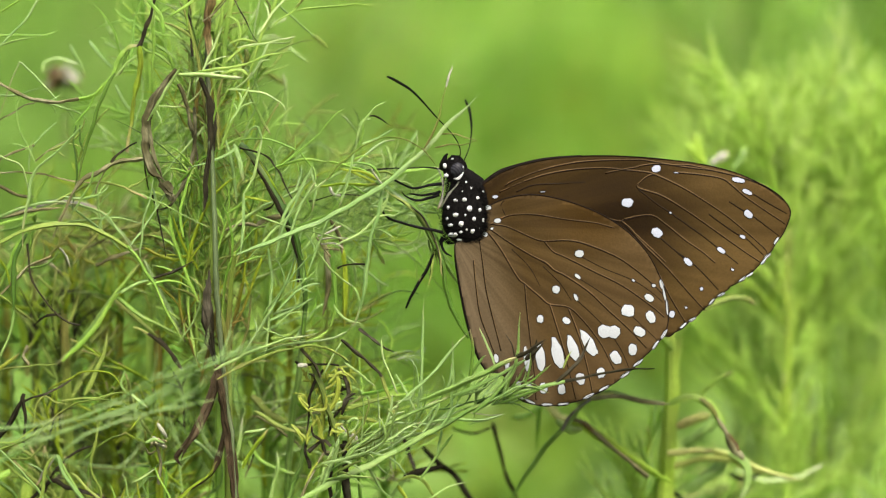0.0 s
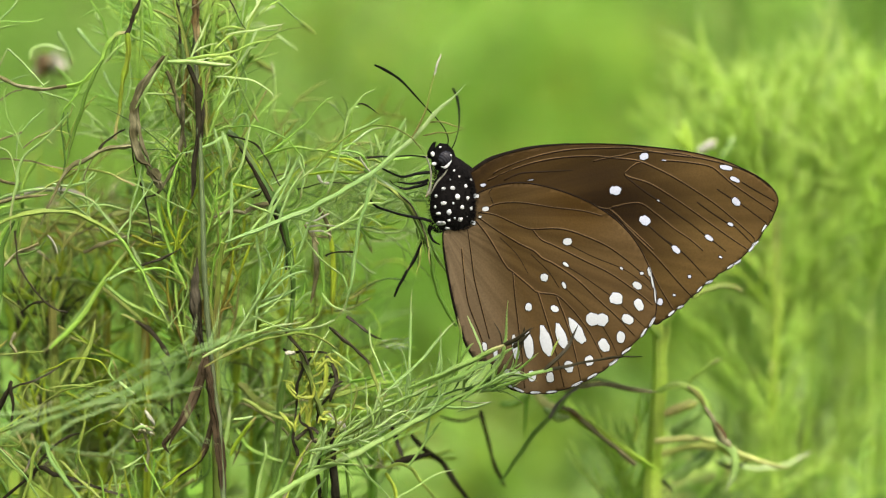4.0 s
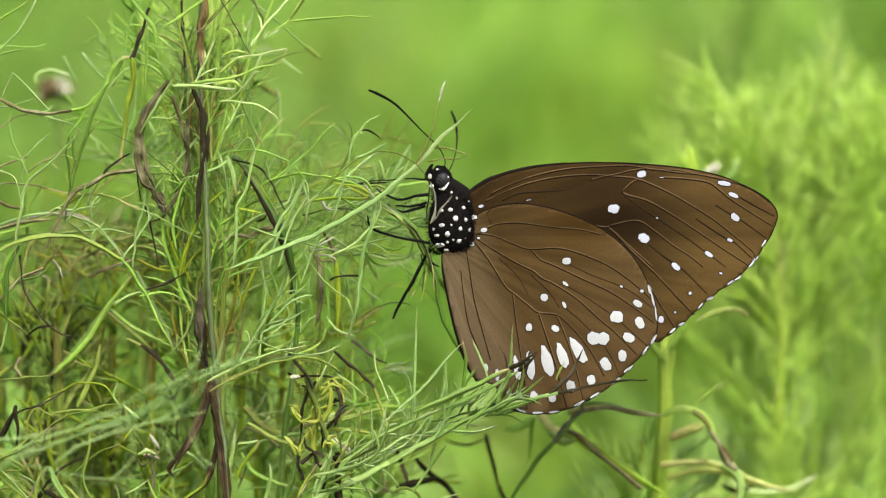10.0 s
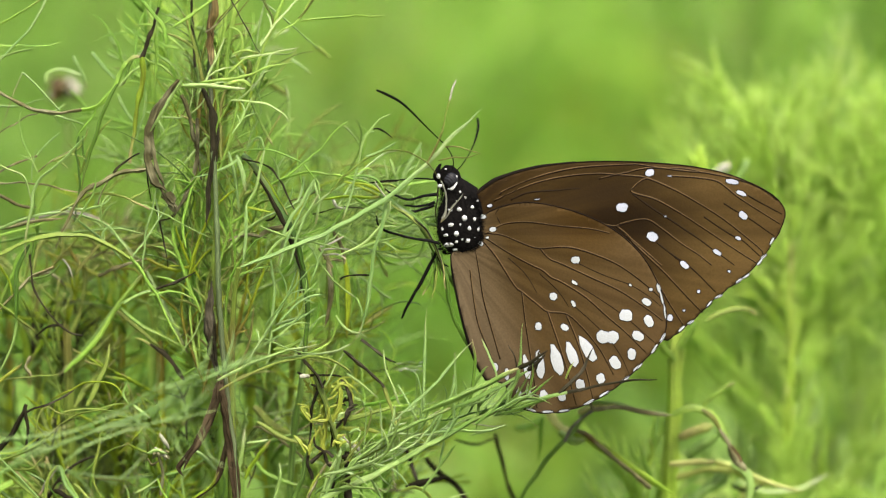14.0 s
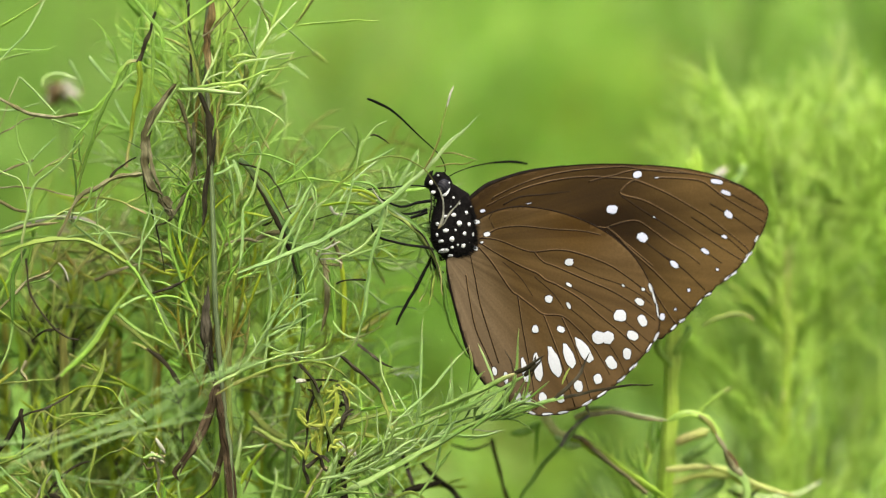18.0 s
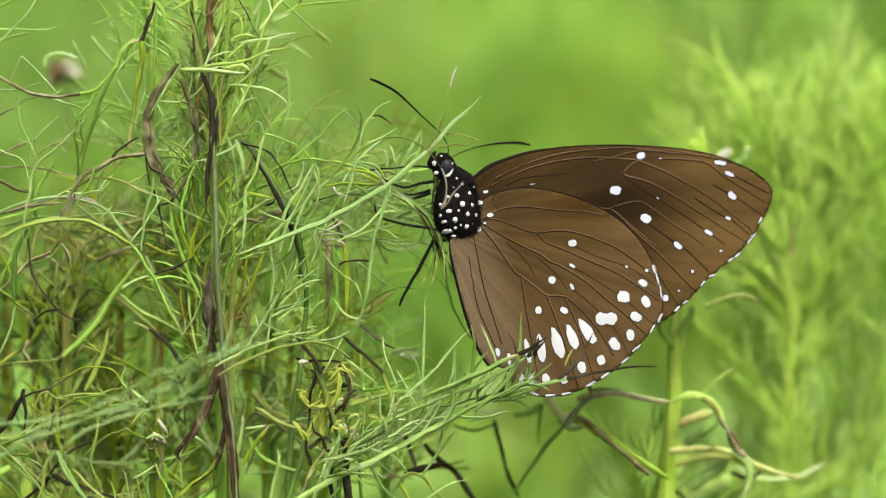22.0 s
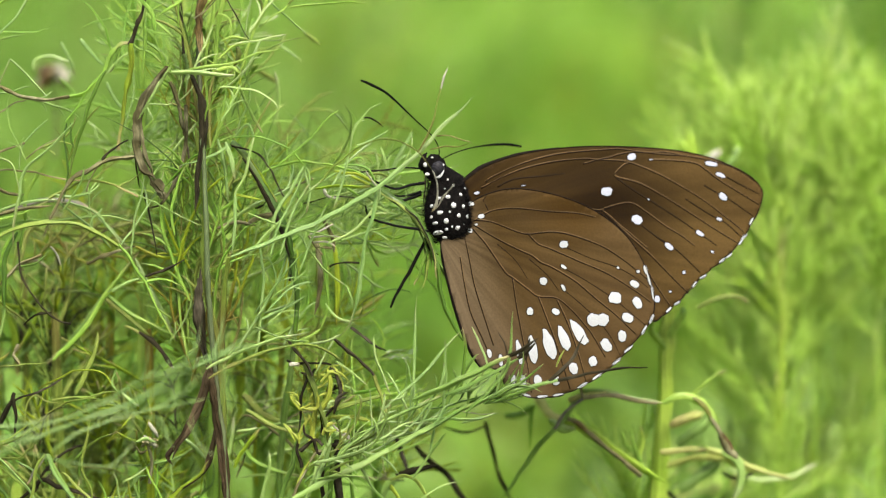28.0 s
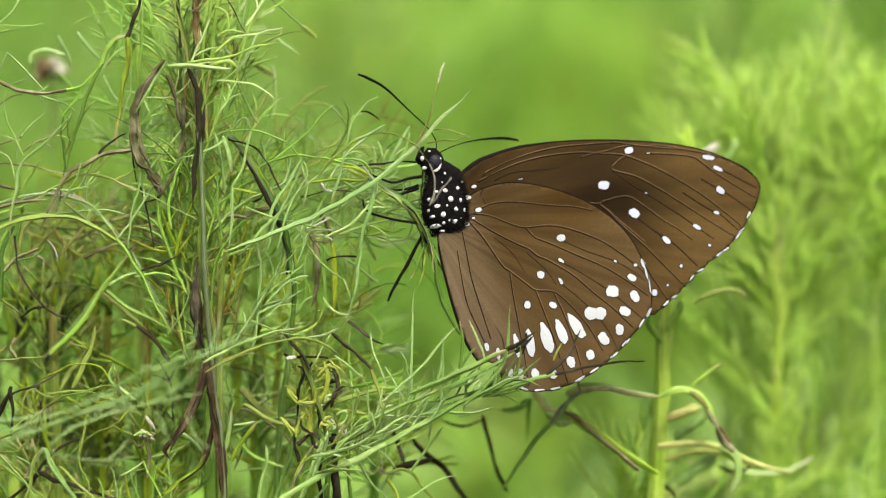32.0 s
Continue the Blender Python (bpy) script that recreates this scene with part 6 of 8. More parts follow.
    strand(bright, 'leaf', E, [(4.6, -5.0, -24.9), (7.5, -5.0, -22.5), (10.1, -5.0, -19.4), (11.1, -5.0, -16.6), (11.7, -5.0, -9.6)], [0.313, 0.376, 0.376, 0.313, 0.125])
    strand(bright, 'leaf', E, [(7.5, -4.5, -23.6), (12.1, -4.5, -22.2), (17.2, -4.5, -20.3)], [0.188, 0.251, 0.251])
    strand(bright, 'leaf_tip', K, [(17.0, -4.5, -20.4), (20.4, -4.5, -17.2), (22.5, -4.5, -13.1)], [0.343, 0.3, 0.103])
    strand(bright, 'leaf', F, [(-7.6, -5.0, -24.2), (-4.6, -5.0, -21.5), (-1.0, -5.0, -18.3), (1.9, -5.0, -14.6), (4.1, -5.0, -12.4)], [0.104, 0.207, 0.242, 0.207, 0.104])
    strand(bright, 'leaf', D, [(3.5, -3.0, -21.6), (4.2, -3.0, -18.9), (4.6, -3.0, -15.4), (4.1, -3.0, -12.1)], [0.252, 0.315, 0.315, 0.189])
    strand(bright, 'leaf', F, [(0.5, -3.0, -22.3), (1.3, -3.0, -19.3), (1.3, -3.0, -17.4)], [0.189, 0.378, 0.126])
    strand(bright, 'leaf', F, [(-3.5, -3.0, -26.2), (-3.3, -3.0, -21.4), (-3.1, -3.0, -13.7), (-2.8, -3.0, -7.0)], [0.126, 0.22, 0.22, 0.063])
    strand(bright, 'leaf', F, [(-2.1, -4.0, -26.4), (1.4, -4.0, -25.8), (5.7, -4.0, -26.0), (9.8, -4.0, -25.0)], [0.189, 0.251, 0.22, 0.126])
    strand(bright, 'leaf', F, [(-8.3, -3.0, -26.4), (-4.2, -3.0, -26.6), (-0.3, -3.0, -26.8)], [0.139, 0.208, 0.208])
    strand(bright, 'leaf', F, [(-7.2, -3.0, -19.0), (-5.7, -3.0, -21.6), (-3.6, -3.0, -25.9)], [0.173, 0.173])
    strand(bright, 'leaf', E, [(-3.5, -2.0, -35.5), (-0.8, -2.0, -31.5), (1.6, -2.0, -28.3)], [0.209, 0.209, 0.209])
    strand(bright, 'leaf', F, [(-0.8, -2.0, -31.5), (-0.3, -2.0, -28.4), (-0.2, -2.0, -25.8)], [0.209, 0.139])
    strand(bright, 'leaf', F, [(7.4, -3.0, -25.8), (5.3, -3.0, -26.2), (3.8, -3.0, -26.8)], [0.208, 0.208, 0.139])
    strand(bright, 'leaf', E, [(-14.8, -4.0, -32.4), (-14.3, -4.0, -30.8), (-12.7, -4.0, -29.5)], [0.208, 0.208])
    strand(bright, 'leaf', F, [(-9.6, -3.0, -30.1), (-9.6, -3.0, -25.8), (-10.0, -3.0, -21.4)], [0.139, 0.208])
    strand(bright, 'leaf', F, [(-7.2, -3.0, -33.5), (-7.8, -3.0, -29.2), (-7.9, -3.0, -25.8)], [0.139, 0.208, 0.139])
    strand(bright, 'leaf', F, [(-11.5, -3.0, -33.2), (-10.0, -3.0, -35.7), (-8.1, -3.0, -37.8), (-3.6, -3.0, -42.8)], [0.208, 0.208, 0.139])
    strand(bright, 'leaf', E, [(-8.1, -2.0, -33.6), (-9.0, -2.0, -35.3), (-10.3, -2.0, -34.9)], [0.139, 0.209])
    strand(bright, 'leaf', F, [(-11.1, -4.0, -30.8), (-8.1, -4.0, -31.7), (-5.5, -4.0, -34.4)], [0.139, 0.167])
    strand(bright, 'leaf', F, [(-4.2, -3.0, -21.4), (-5.1, -3.0, -22.7), (-7.2, -3.0, -23.3)], [0.139, 0.208, 0.139])
    strand(bright, 'leaf', F, [(-7.2, -4.0, -29.1), (-4.2, -4.0, -27.6), (-1.2, -4.0, -24.0), (0.9, -4.0, -22.2)], [0.139, 0.18])
    strand(bright, 'leaf', F, [(-0.2, -4.0, -27.0), (1.4, -4.0, -24.8), (2.4, -4.0, -22.7)], [0.139, 0.208, 0.139])
    strand(bright, 'leaf', F, [(-3.6, -4.0, -28.7), (-1.2, -4.0, -25.2), (-0.5, -4.0, -22.2)], [0.139, 0.208, 0.139])
    strand(bright, 'leaf', E, [(5.3, -3.0, -22.3), (6.7, -3.0, -20.6), (7.4, -3.0, -18.0)], [0.208, 0.208, 0.139])
    strand(bright, 'leaf', F, [(8.0, -5.0, -18.3), (7.2, -5.0, -15.7), (5.5, -5.0, -11.9)], [0.104, 0.207, 0.138])
    strand(bright, 'leaf', E, [(-3.5, -6.5, -23.0), (1.9, -6.5, -20.7), (5.2, -6.5, -19.2), (8.7, -6.5, -17.4), (11.9, -6.5, -15.9)], [0.35, 0.5, 0.55, 0.52, 0.45])
    strand(bright, 'leaf', K, [(11.0, -6.5, -16.3), (13.6, -6.5, -14.9), (15.6, -6.5, -13.6)], [0.5, 0.38, 0.12])
    strand(bright, 'leaf', O, [(18.3, -4.0, -18.1), (18.9, -4.0, -16.8), (19.6, -4.0, -15.4)], [0.136, 0.17, 0.068])
    strand(bright, 'leaf', K, [(11.0, -5.0, -17.0), (10.4, -5.0, -14.6), (9.5, -5.0, -12.8)], [0.104, 0.138, 0.104])
    strand(bright, 'leaf', D, [(9.5, -4.0, -23.5), (10.4, -4.0, -21.4), (13.0, -4.0, -17.1)], [0.189, 0.251, 0.126])
    strand(bright, 'leaf', K, [(13.6, -4.0, -17.1), (14.0, -4.0, -15.8), (14.3, -4.0, -13.7)], [0.139, 0.208])
    strand(bright, 'leaf', F, [(-15.9, -2.0, -36.9), (-18.1, -2.0, -39.7), (-19.4, -2.0, -44.8)], [0.209, 0.209, 0.105])
    strand(bright, 'leaf', F, [(3.1, -4.0, -22.2), (5.7, -4.0, -21.4), (8.2, -4.0, -19.8)], [0.139, 0.173, 0.07])
    strand(bright, 'leaf', E, [(4.7, -3.0, -25.8), (5.0, -3.0, -22.3), (5.3, -3.0, -20.6), (6.7, -3.0, -19.3)], [0.126, 0.252, 0.252, 0.126])
    strand(bright, 'leaf', W, [(4.0, -3.0, -24.9), (6.5, -3.0, -25.3), (9.3, -3.0, -25.1)], [0.105])

    # mid
    strand(mid, 'stem', M, [(38.4, 22.0, -8.3), (37.9, 22.0, -15.7), (37.5, 22.0, -24.1), (37.0, 22.0, -32.4), (36.6, 22.0, -41.7), (35.9, 22.0, -61.2)], [1.115, 1.338, 1.338, 1.449, 1.561, 1.561])
    strand(mid, 'leaf', G, [(37.9, 19.0, -14.6), (39.7, 19.0, -11.9), (40.3, 19.0, -9.6)], [0.663, 0.774, 0.553])
    strand(mid, 'leaf', G, [(37.4, 19.0, -16.5), (35.1, 19.0, -13.7), (35.6, 19.0, -11.0)], [0.663, 0.663])
    strand(mid, 'leaf', O, [(42.8, 22.0, -10.0), (46.1, 22.0, -8.4), (49.1, 22.0, -7.9), (51.5, 22.0, -9.0)], [0.372, 0.465, 0.372])
    strand(mid, 'leaf', E, [(22.8, 11.0, -22.8), (27.3, 11.0, -23.0), (31.3, 11.0, -24.0), (36.1, 11.0, -24.7)], [0.432, 0.486, 0.486, 0.432])
    strand(mid, 'twig', T, [(21.2, 11.0, -24.4), (23.9, 11.0, -23.3), (27.1, 11.0, -23.0)], [0.324, 0.54, 0.432])
    strand(mid, 'leaf', G, [(36.5, 15.0, -25.0), (39.0, 15.0, -23.9), (42.0, 15.0, -24.4), (44.3, 15.0, -26.8), (45.7, 15.0, -29.9)], [0.546, 0.637, 0.637, 0.765, 0.655])
    strand(mid, 'leaf', B, [(45.7, 15.0, -29.9), (47.0, 15.0, -32.5), (48.6, 15.0, -33.9)], [0.655, 0.655, 0.546])
    strand(mid, 'leaf', T, [(38.2, 20.0, -29.1), (40.8, 20.0, -27.8), (43.8, 20.0, -26.9)], [0.776, 0.887, 0.776])
    strand(mid, 'leaf', E, [(10.9, 11.0, -39.5), (15.4, 11.0, -32.8), (19.4, 11.0, -28.2), (21.9, 11.0, -24.9), (23.6, 11.0, -23.0)], [0.324, 0.432, 0.432, 0.432, 0.324])
    strand(mid, 'leaf', M, [(20.2, 16.0, -27.7), (22.6, 16.0, -28.4), (25.4, 16.0, -30.2), (29.0, 16.0, -32.6), (33.4, 16.0, -35.7), (37.1, 16.0, -37.8)], [0.657, 0.986, 0.986, 0.876, 0.767, 0.657])
    strand(mid, 'leaf', P, [(18.3, 16.0, -27.8), (20.6, 16.0, -29.1), (23.4, 16.0, -28.4)], [0.657, 0.767, 0.548])
    strand(mid, 'leaf', T, [(36.4, 18.0, -33.1), (41.0, 18.0, -32.8), (43.9, 18.0, -32.7)], [0.551, 0.551])
    strand(mid, 'leaf', T, [(44.4, 22.0, -33.1), (48.1, 22.0, -34.5), (50.9, 22.0, -36.1), (54.6, 22.0, -36.7)], [0.78, 0.892, 0.78])
    strand(mid, 'leaf', P, [(46.6, 19.0, -33.1), (49.2, 19.0, -34.9), (49.9, 19.0, -37.7), (48.3, 19.0, -41.4)], [0.663, 0.663, 0.663])
    strand(mid, 'leaf', P, [(39.8, 24.0, -32.6), (43.5, 24.0, -29.8), (46.4, 24.0, -27.0)], [1.009, 1.009])
    strand(mid, 'leaf', P, [(40.3, 24.0, -40.1), (44.0, 24.0, -37.3), (47.3, 24.0, -34.7)], [1.009, 1.009])
    strand(mid, 'leaf', T, [(36.8, 22.0, -36.1), (42.4, 22.0, -34.5), (47.9, 22.0, -34.7)], [0.669, 0.669])
    strand(mid, 'leaf', G, [(41.4, 18.0, -24.2), (43.9, 18.0, -21.9), (47.2, 18.0, -19.7)], [0.441, 0.441])
    strand(mid, 'leaf', G, [(16.4, 24.0, -26.1), (13.6, 24.0, -27.5), (11.3, 24.0, -27.9)], [0.673, 0.673])
    strand(mid, 'leaf', T, [(16.4, 22.0, -24.1), (18.7, 22.0, -27.3), (21.0, 22.0, -28.2)], [0.892, 0.78])
    strand(mid, 'leaf', G, [(15.9, 22.0, -25.9), (15.6, 22.0, -29.6), (15.4, 22.0, -33.4)], [0.334])
    strand(mid, 'leaf', K, [(37.7, 22.0, -39.9), (39.1, 22.0, -40.8), (40.0, 22.0, -42.2)], [0.334])
    strand(mid, 'leaf', M, [(44.9, 40.0, 14.6), (44.4, 40.0, 17.5), (43.4, 40.0, 20.8)], [0.587, 0.782, 0.489])
    strand(mid, 'leaf', M, [(44.2, 40.0, 15.3), (43.2, 40.0, 16.9), (42.4, 40.0, 18.7)], [0.489, 0.685, 0.391])
    strand(mid, 'leaf', W, [(46.2, 40.0, 14.8), (47.7, 40.0, 15.7), (49.3, 40.0, 16.9)], [0.587, 0.685])
    strand(mid, 'leaf', P, [(50.1, 40.0, 13.8), (51.6, 40.0, 15.7), (52.4, 40.0, 17.5)], [0.587, 0.685])
    strand(mid, 'leaf', P, [(65.3, 55.0, -21.3), (63.8, 55.0, -19.5), (62.7, 55.0, -17.7)], [0.509, 0.611, 0.407])
    strand(mid, 'leaf', G, [(60.2, 55.0, -25.4), (57.7, 55.0, -30.5), (55.6, 55.0, -32.5)], [0.509, 0.509])
    strand(mid, 'leaf', O, [(41.2, 14.0, -24.0), (43.0, 14.0, -25.5), (44.3, 14.0, -27.6)], [0.363, 0.454, 0.272])
    strand(mid, 'leaf', B, [(43.9, 14.0, -26.7), (45.2, 14.0, -28.9), (46.1, 14.0, -31.2)], [0.272, 0.363, 0.272])
    strand(mid, 'leaf', T, [(47.7, 20.0, -33.0), (50.4, 20.0, -35.2), (54.1, 20.0, -36.7), (58.7, 20.0, -37.8)], [0.369, 0.462, 0.369])
    strand(mid, 'leaf', P, [(49.1, 30.0, -37.0), (53.8, 30.0, -38.9), (59.5, 30.0, -38.4), (64.3, 30.0, -36.0)], [0.38, 0.475, 0.38])
    strand(mid, 'leaf', K, [(47.3, 24.0, -37.1), (50.1, 24.0, -38.2), (52.9, 24.0, -36.9)], [0.28, 0.374, 0.187])
    strand(mid, 'leaf', G, [(33.8, 20.0, -35.9), (32.4, 20.0, -32.2), (31.8, 20.0, -29.7)], [0.277, 0.369, 0.185])
    strand(mid, 'leaf', M, [(33.1, 20.0, -34.3), (33.8, 20.0, -31.3), (33.4, 20.0, -29.0)], [0.277, 0.369, 0.185])
    strand(mid, 'leaf', G, [(32.0, 20.0, -33.2), (30.9, 20.0, -31.8), (30.3, 20.0, -29.9)], [0.277, 0.277, 0.185])
    # stray leaves and twigs between them
    strand(left, 'leaf', E, [(-52.4, 12.0, -7.4), (-55.5, 12.0, -11.9), (-58.6, 12.0, -15.6), (-61.8, 12.0, -18.7)], [0.382, 0.459, 0.344])
    strand(left, 'leaf', F, [(-50.2, 0.0, -6.9), (-47.9, 0.0, -5.7), (-45.3, 0.0, -4.8)], [0.124, 0.206, 0.165])
    strand(left, 'twig', K, [(-45.3, 0.0, -4.9), (-43.1, 0.0, -4.1), (-40.5, 0.0, -3.0), (-38.4, 0.0, -1.9)], [0.165, 0.206, 0.124])
    strand(left, 'leaf', O, [(-51.7, 8.0, -8.2), (-49.1, 8.0, -10.4), (-46.4, 8.0, -12.6), (-44.6, 8.0, -14.0)], [0.302, 0.34, 0.264])
    strand(left, 'twig', K, [(-44.5, 6.0, -13.9), (-43.0, 6.0, -15.8), (-41.2, 6.0, -18.3)], [0.263, 0.225, 0.15])
    strand(left, 'leaf', F, [(-47.3, 8.0, -1.5), (-44.2, 8.0, -7.7), (-40.6, 8.0, -14.8)], [0.302, 0.378, 0.378])
    strand(left, 'leaf', Y, [(-69.3, 20.0, -10.9), (-68.3, 20.0, -15.5), (-67.9, 20.0, -21.0)], [0.548, 0.705, 0.548])
    strand(left, 'leaf', O, [(-57.7, 14.0, -1.6), (-58.6, 14.0, -7.9), (-61.3, 14.0, -15.2)], [0.346, 0.423, 0.308])
    strand(left, 'leaf', Y, [(-62.2, 14.0, -6.2), (-64.4, 14.0, -12.5), (-67.1, 14.0, -17.0)], [0.269, 0.346, 0.269])
    strand(left, 'twig', K, [(-59.1, 2.0, -10.1), (-61.2, 2.0, -10.3), (-63.4, 2.0, -11.9)], [0.124, 0.207, 0.124])
    strand(left, 'twig', B, [(-64.5, 3.0, -15.0), (-65.2, 3.0, -16.7), (-64.3, 3.0, -18.2)], [0.249, 0.291, 0.208])
    strand(left, 'leaf', Q, [(-73.8, 0.0, -22.8), (-67.8, 0.0, -18.2), (-66.5, 0.0, -17.2), (-65.1, 0.0, -15.9)], [0.206, 0.288, 0.165])
    strand(left, 'twig', O, [(-74.4, 1.0, -19.3), (-68.4, 1.0, -18.6), (-64.1, 1.0, -18.1), (-59.7, 1.0, -17.8)], [0.124, 0.165, 0.124])
    strand(left, 'twig', N, [(-59.7, 0.0, -31.7), (-61.2, 0.0, -34.1), (-62.5, 0.0, -36.3)], [0.165, 0.247, 0.206])
    strand(left, 'twig', K, [(-68.0, 1.0, -42.4), (-62.1, 1.0, -37.4), (-60.1, 1.0, -35.7), (-57.9, 1.0, -36.8), (-56.0, 1.0, -37.4), (-47.4, 1.0, -40.1)], [0.165, 0.372, 0.207])
    strand(left, 'leaf', F, [(-71.3, -2.0, -27.3), (-65.3, -2.0, -33.3), (-62.7, -2.0, -35.9), (-61.2, -2.0, -38.1), (-57.8, -2.0, -43.1)], [0.164, 0.205, 0.164])
    strand(left, 'leaf', P, [(-47.8, 0.0, -35.9), (-46.0, 0.0, -34.9), (-44.2, 0.0, -33.8)], [0.124, 0.165, 0.124])
    strand(left, 'leaf', G, [(-44.3, 0.0, -33.6), (-43.4, 0.0, -35.7), (-42.1, 0.0, -38.1), (-39.4, 0.0, -43.1)], [0.124, 0.165, 0.124])
    strand(left, 'leaf', D, [(-53.8, 2.0, -29.9), (-54.8, 2.0, -33.8), (-54.5, 2.0, -36.6)], [0.249, 0.373, 0.29])
    strand(left, 'leaf', G, [(-49.4, 0.0, -44.3), (-50.3, 0.0, -39.3), (-50.6, 0.0, -37.6), (-51.7, 0.0, -35.6)], [0.165, 0.165, 0.082])
    strand(left, 'leaf', Y, [(-50.6, 1.0, -44.5), (-49.7, 1.0, -39.5), (-49.4, 1.0, -37.9), (-48.9, 1.0, -36.3)], [0.165, 0.165, 0.083])
    strand(left, 'leaf', G, [(-48.9, -1.0, -44.2), (-47.8, -1.0, -39.2), (-47.5, -1.0, -37.8), (-46.8, -1.0, -36.6)], [0.164, 0.164, 0.082])
    strand(left, 'leaf', Y, [(-45.7, 2.0, -44.6), (-46.7, 2.0, -39.6), (-47.1, 2.0, -37.5), (-47.6, 2.0, -35.4)], [0.166, 0.207, 0.083])
    strand(left, 'leaf', G, [(-45.8, 3.0, -44.7), (-45.8, 3.0, -39.7), (-45.8, 3.0, -36.5), (-45.6, 3.0, -33.9)], [0.208, 0.208, 0.125])
    strand(left, 'leaf', G, [(-43.6, 1.0, -44.4), (-43.1, 1.0, -39.4), (-42.8, 1.0, -36.3), (-42.6, 1.0, -33.2)], [0.165, 0.207, 0.124])
    strand(left, 'leaf', W, [(-43.8, -1.0, -26.7), (-43.1, -1.0, -27.9), (-42.3, -1.0, -29.1)], [0.205, 0.411, 0.287])
    strand(left, 'leaf', P, [(-45.7, -1.0, -29.7), (-44.2, -1.0, -29.2), (-42.6, -1.0, -29.8)], [0.205, 0.328, 0.205])
    strand(left, 'twig', B, [(-45.7, -1.0, -30.5), (-44.9, -1.0, -31.4), (-44.0, -1.0, -30.9)], [0.123, 0.205, 0.123])
    strand(left, 'twig', N, [(-76.7, 11.0, 3.2), (-70.7, 11.0, 5.0), (-67.1, 11.0, 6.1), (-62.6, 11.0, 7.2), (-58.1, 11.0, 7.2), (-55.4, 11.0, 6.3), (-53.4, 11.0, 5.1)], [0.229, 0.343, 0.343, 0.267])
    strand(left, 'twig', E, [(-75.5, 10.0, 1.5), (-69.5, 10.0, 3.0), (-65.1, 10.0, 4.1), (-59.7, 10.0, 4.2), (-54.3, 10.0, 5.0), (-48.8, 10.0, 4.9)], [0.152, 0.228, 0.228, 0.152])
    strand(left, 'leaf', F, [(-53.3, 9.0, 4.9), (-51.0, 9.0, 2.5), (-47.7, 9.0, -0.7)], [0.189, 0.265, 0.227])
    strand(left, 'leaf', D, [(-63.3, 2.0, 3.2), (-64.0, 2.0, 1.0), (-64.5, 2.0, -1.6)], [0.207, 0.332, 0.249])
    strand(left, 'leaf', G, [(-65.6, 3.0, 1.7), (-66.5, 3.0, -0.3), (-67.2, 3.0, -2.0), (-71.0, 3.0, -11.2)], [0.291, 0.374, 0.291])
    strand(main, 'leaf', Y, [(-41.9, 20.0, -5.2), (-41.5, 20.0, -11.7), (-42.4, 20.0, -18.2)], [0.626, 0.783, 0.626])
    strand(main, 'sheath', Y, [(-41.2, -1.5, -38.6), (-38.5, -1.5, -36.5), (-35.9, -1.5, -34.7), (-34.6, -1.5, -32.5)], [0.328, 0.328, 0.246, 0.164])
    strand(main, 'leaf', F, [(-39.6, 6.0, -29.6), (-37.2, 6.0, -31.5), (-34.8, 6.0, -33.6)], [0.263, 0.338, 0.225])
    strand(front, 'leaf', F, [(-58.0, -8.0, -30.9), (-57.0, -8.0, -33.7), (-55.3, -8.0, -36.0), (-53.6, -8.0, -38.2), (-49.7, -8.0, -43.2)], [0.194, 0.259, 0.215])
    strand(wilt, 'leaf', Q, [(-23.4, -1.0, -44.1), (-21.8, -1.0, -39.1), (-20.8, -1.0, -36.0), (-19.9, -1.0, -33.8), (-18.1, -1.0, -31.6)], [0.205, 0.246, 0.205, 0.123])
    strand(wilt, 'leaf', F, [(-18.1, -4.0, -35.8), (-16.8, -4.0, -32.2), (-15.8, -4.0, -28.6)], [0.366, 0.447, 0.325])
    strand(wilt, 'leaf', E, [(-25.3, 7.0, -27.8), (-20.0, 7.0, -27.1), (-16.3, 7.0, -25.7), (-12.1, 7.0, -22.8)], [0.264, 0.301, 0.264])
    strand(wilt, 'leaf', O, [(-29.4, 5.0, -25.4), (-26.1, 5.0, -27.4), (-21.5, 5.0, -29.2)], [0.299, 0.337, 0.262])
    strand(wilt, 'leaf', P, [(-30.5, 0.0, -28.3), (-29.1, 0.0, -28.1), (-27.2, 0.0, -27.6)], [0.124, 0.247, 0.165])
    strand(wilt, 'stalk', K, [(-15.1, 3.0, -29.8), (-15.2, 3.0, -34.6), (-14.8, 3.0, -39.7), (-14.4, 3.0, -44.7)], [0.54, 0.707, 0.748])
    strand(bright, 'leaf', F, [(-15.6, 0.0, -33.2), (-11.8, 0.0, -30.0), (-9.0, 0.0, -27.4), (-4.0, 0.0, -24.9), (-0.1, 0.0, -22.8)], [0.206, 0.288, 0.288, 0.206])
    strand(bright, 'leaf', F, [(-16.4, -1.0, -26.8), (-14.9, -1.0, -28.5), (-13.3, -1.0, -30.1)], [0.123, 0.205, 0.164])
    strand(bright, 'leaf', W, [(-15.7, -1.0, -27.1), (-14.5, -1.0, -28.3), (-13.6, -1.0, -29.4)], [0.123, 0.205, 0.123])
    strand(bright, 'leaf', F, [(-11.3, -1.0, -31.4), (-9.6, -1.0, -33.8), (-7.4, -1.0, -35.0)], [0.164, 0.205, 0.123])
    strand(bright, 'leaf', G, [(-12.6, 0.0, -34.1), (-10.9, 0.0, -36.0), (-9.1, 0.0, -37.6), (-3.5, 0.0, -42.6)], [0.165, 0.206, 0.124])
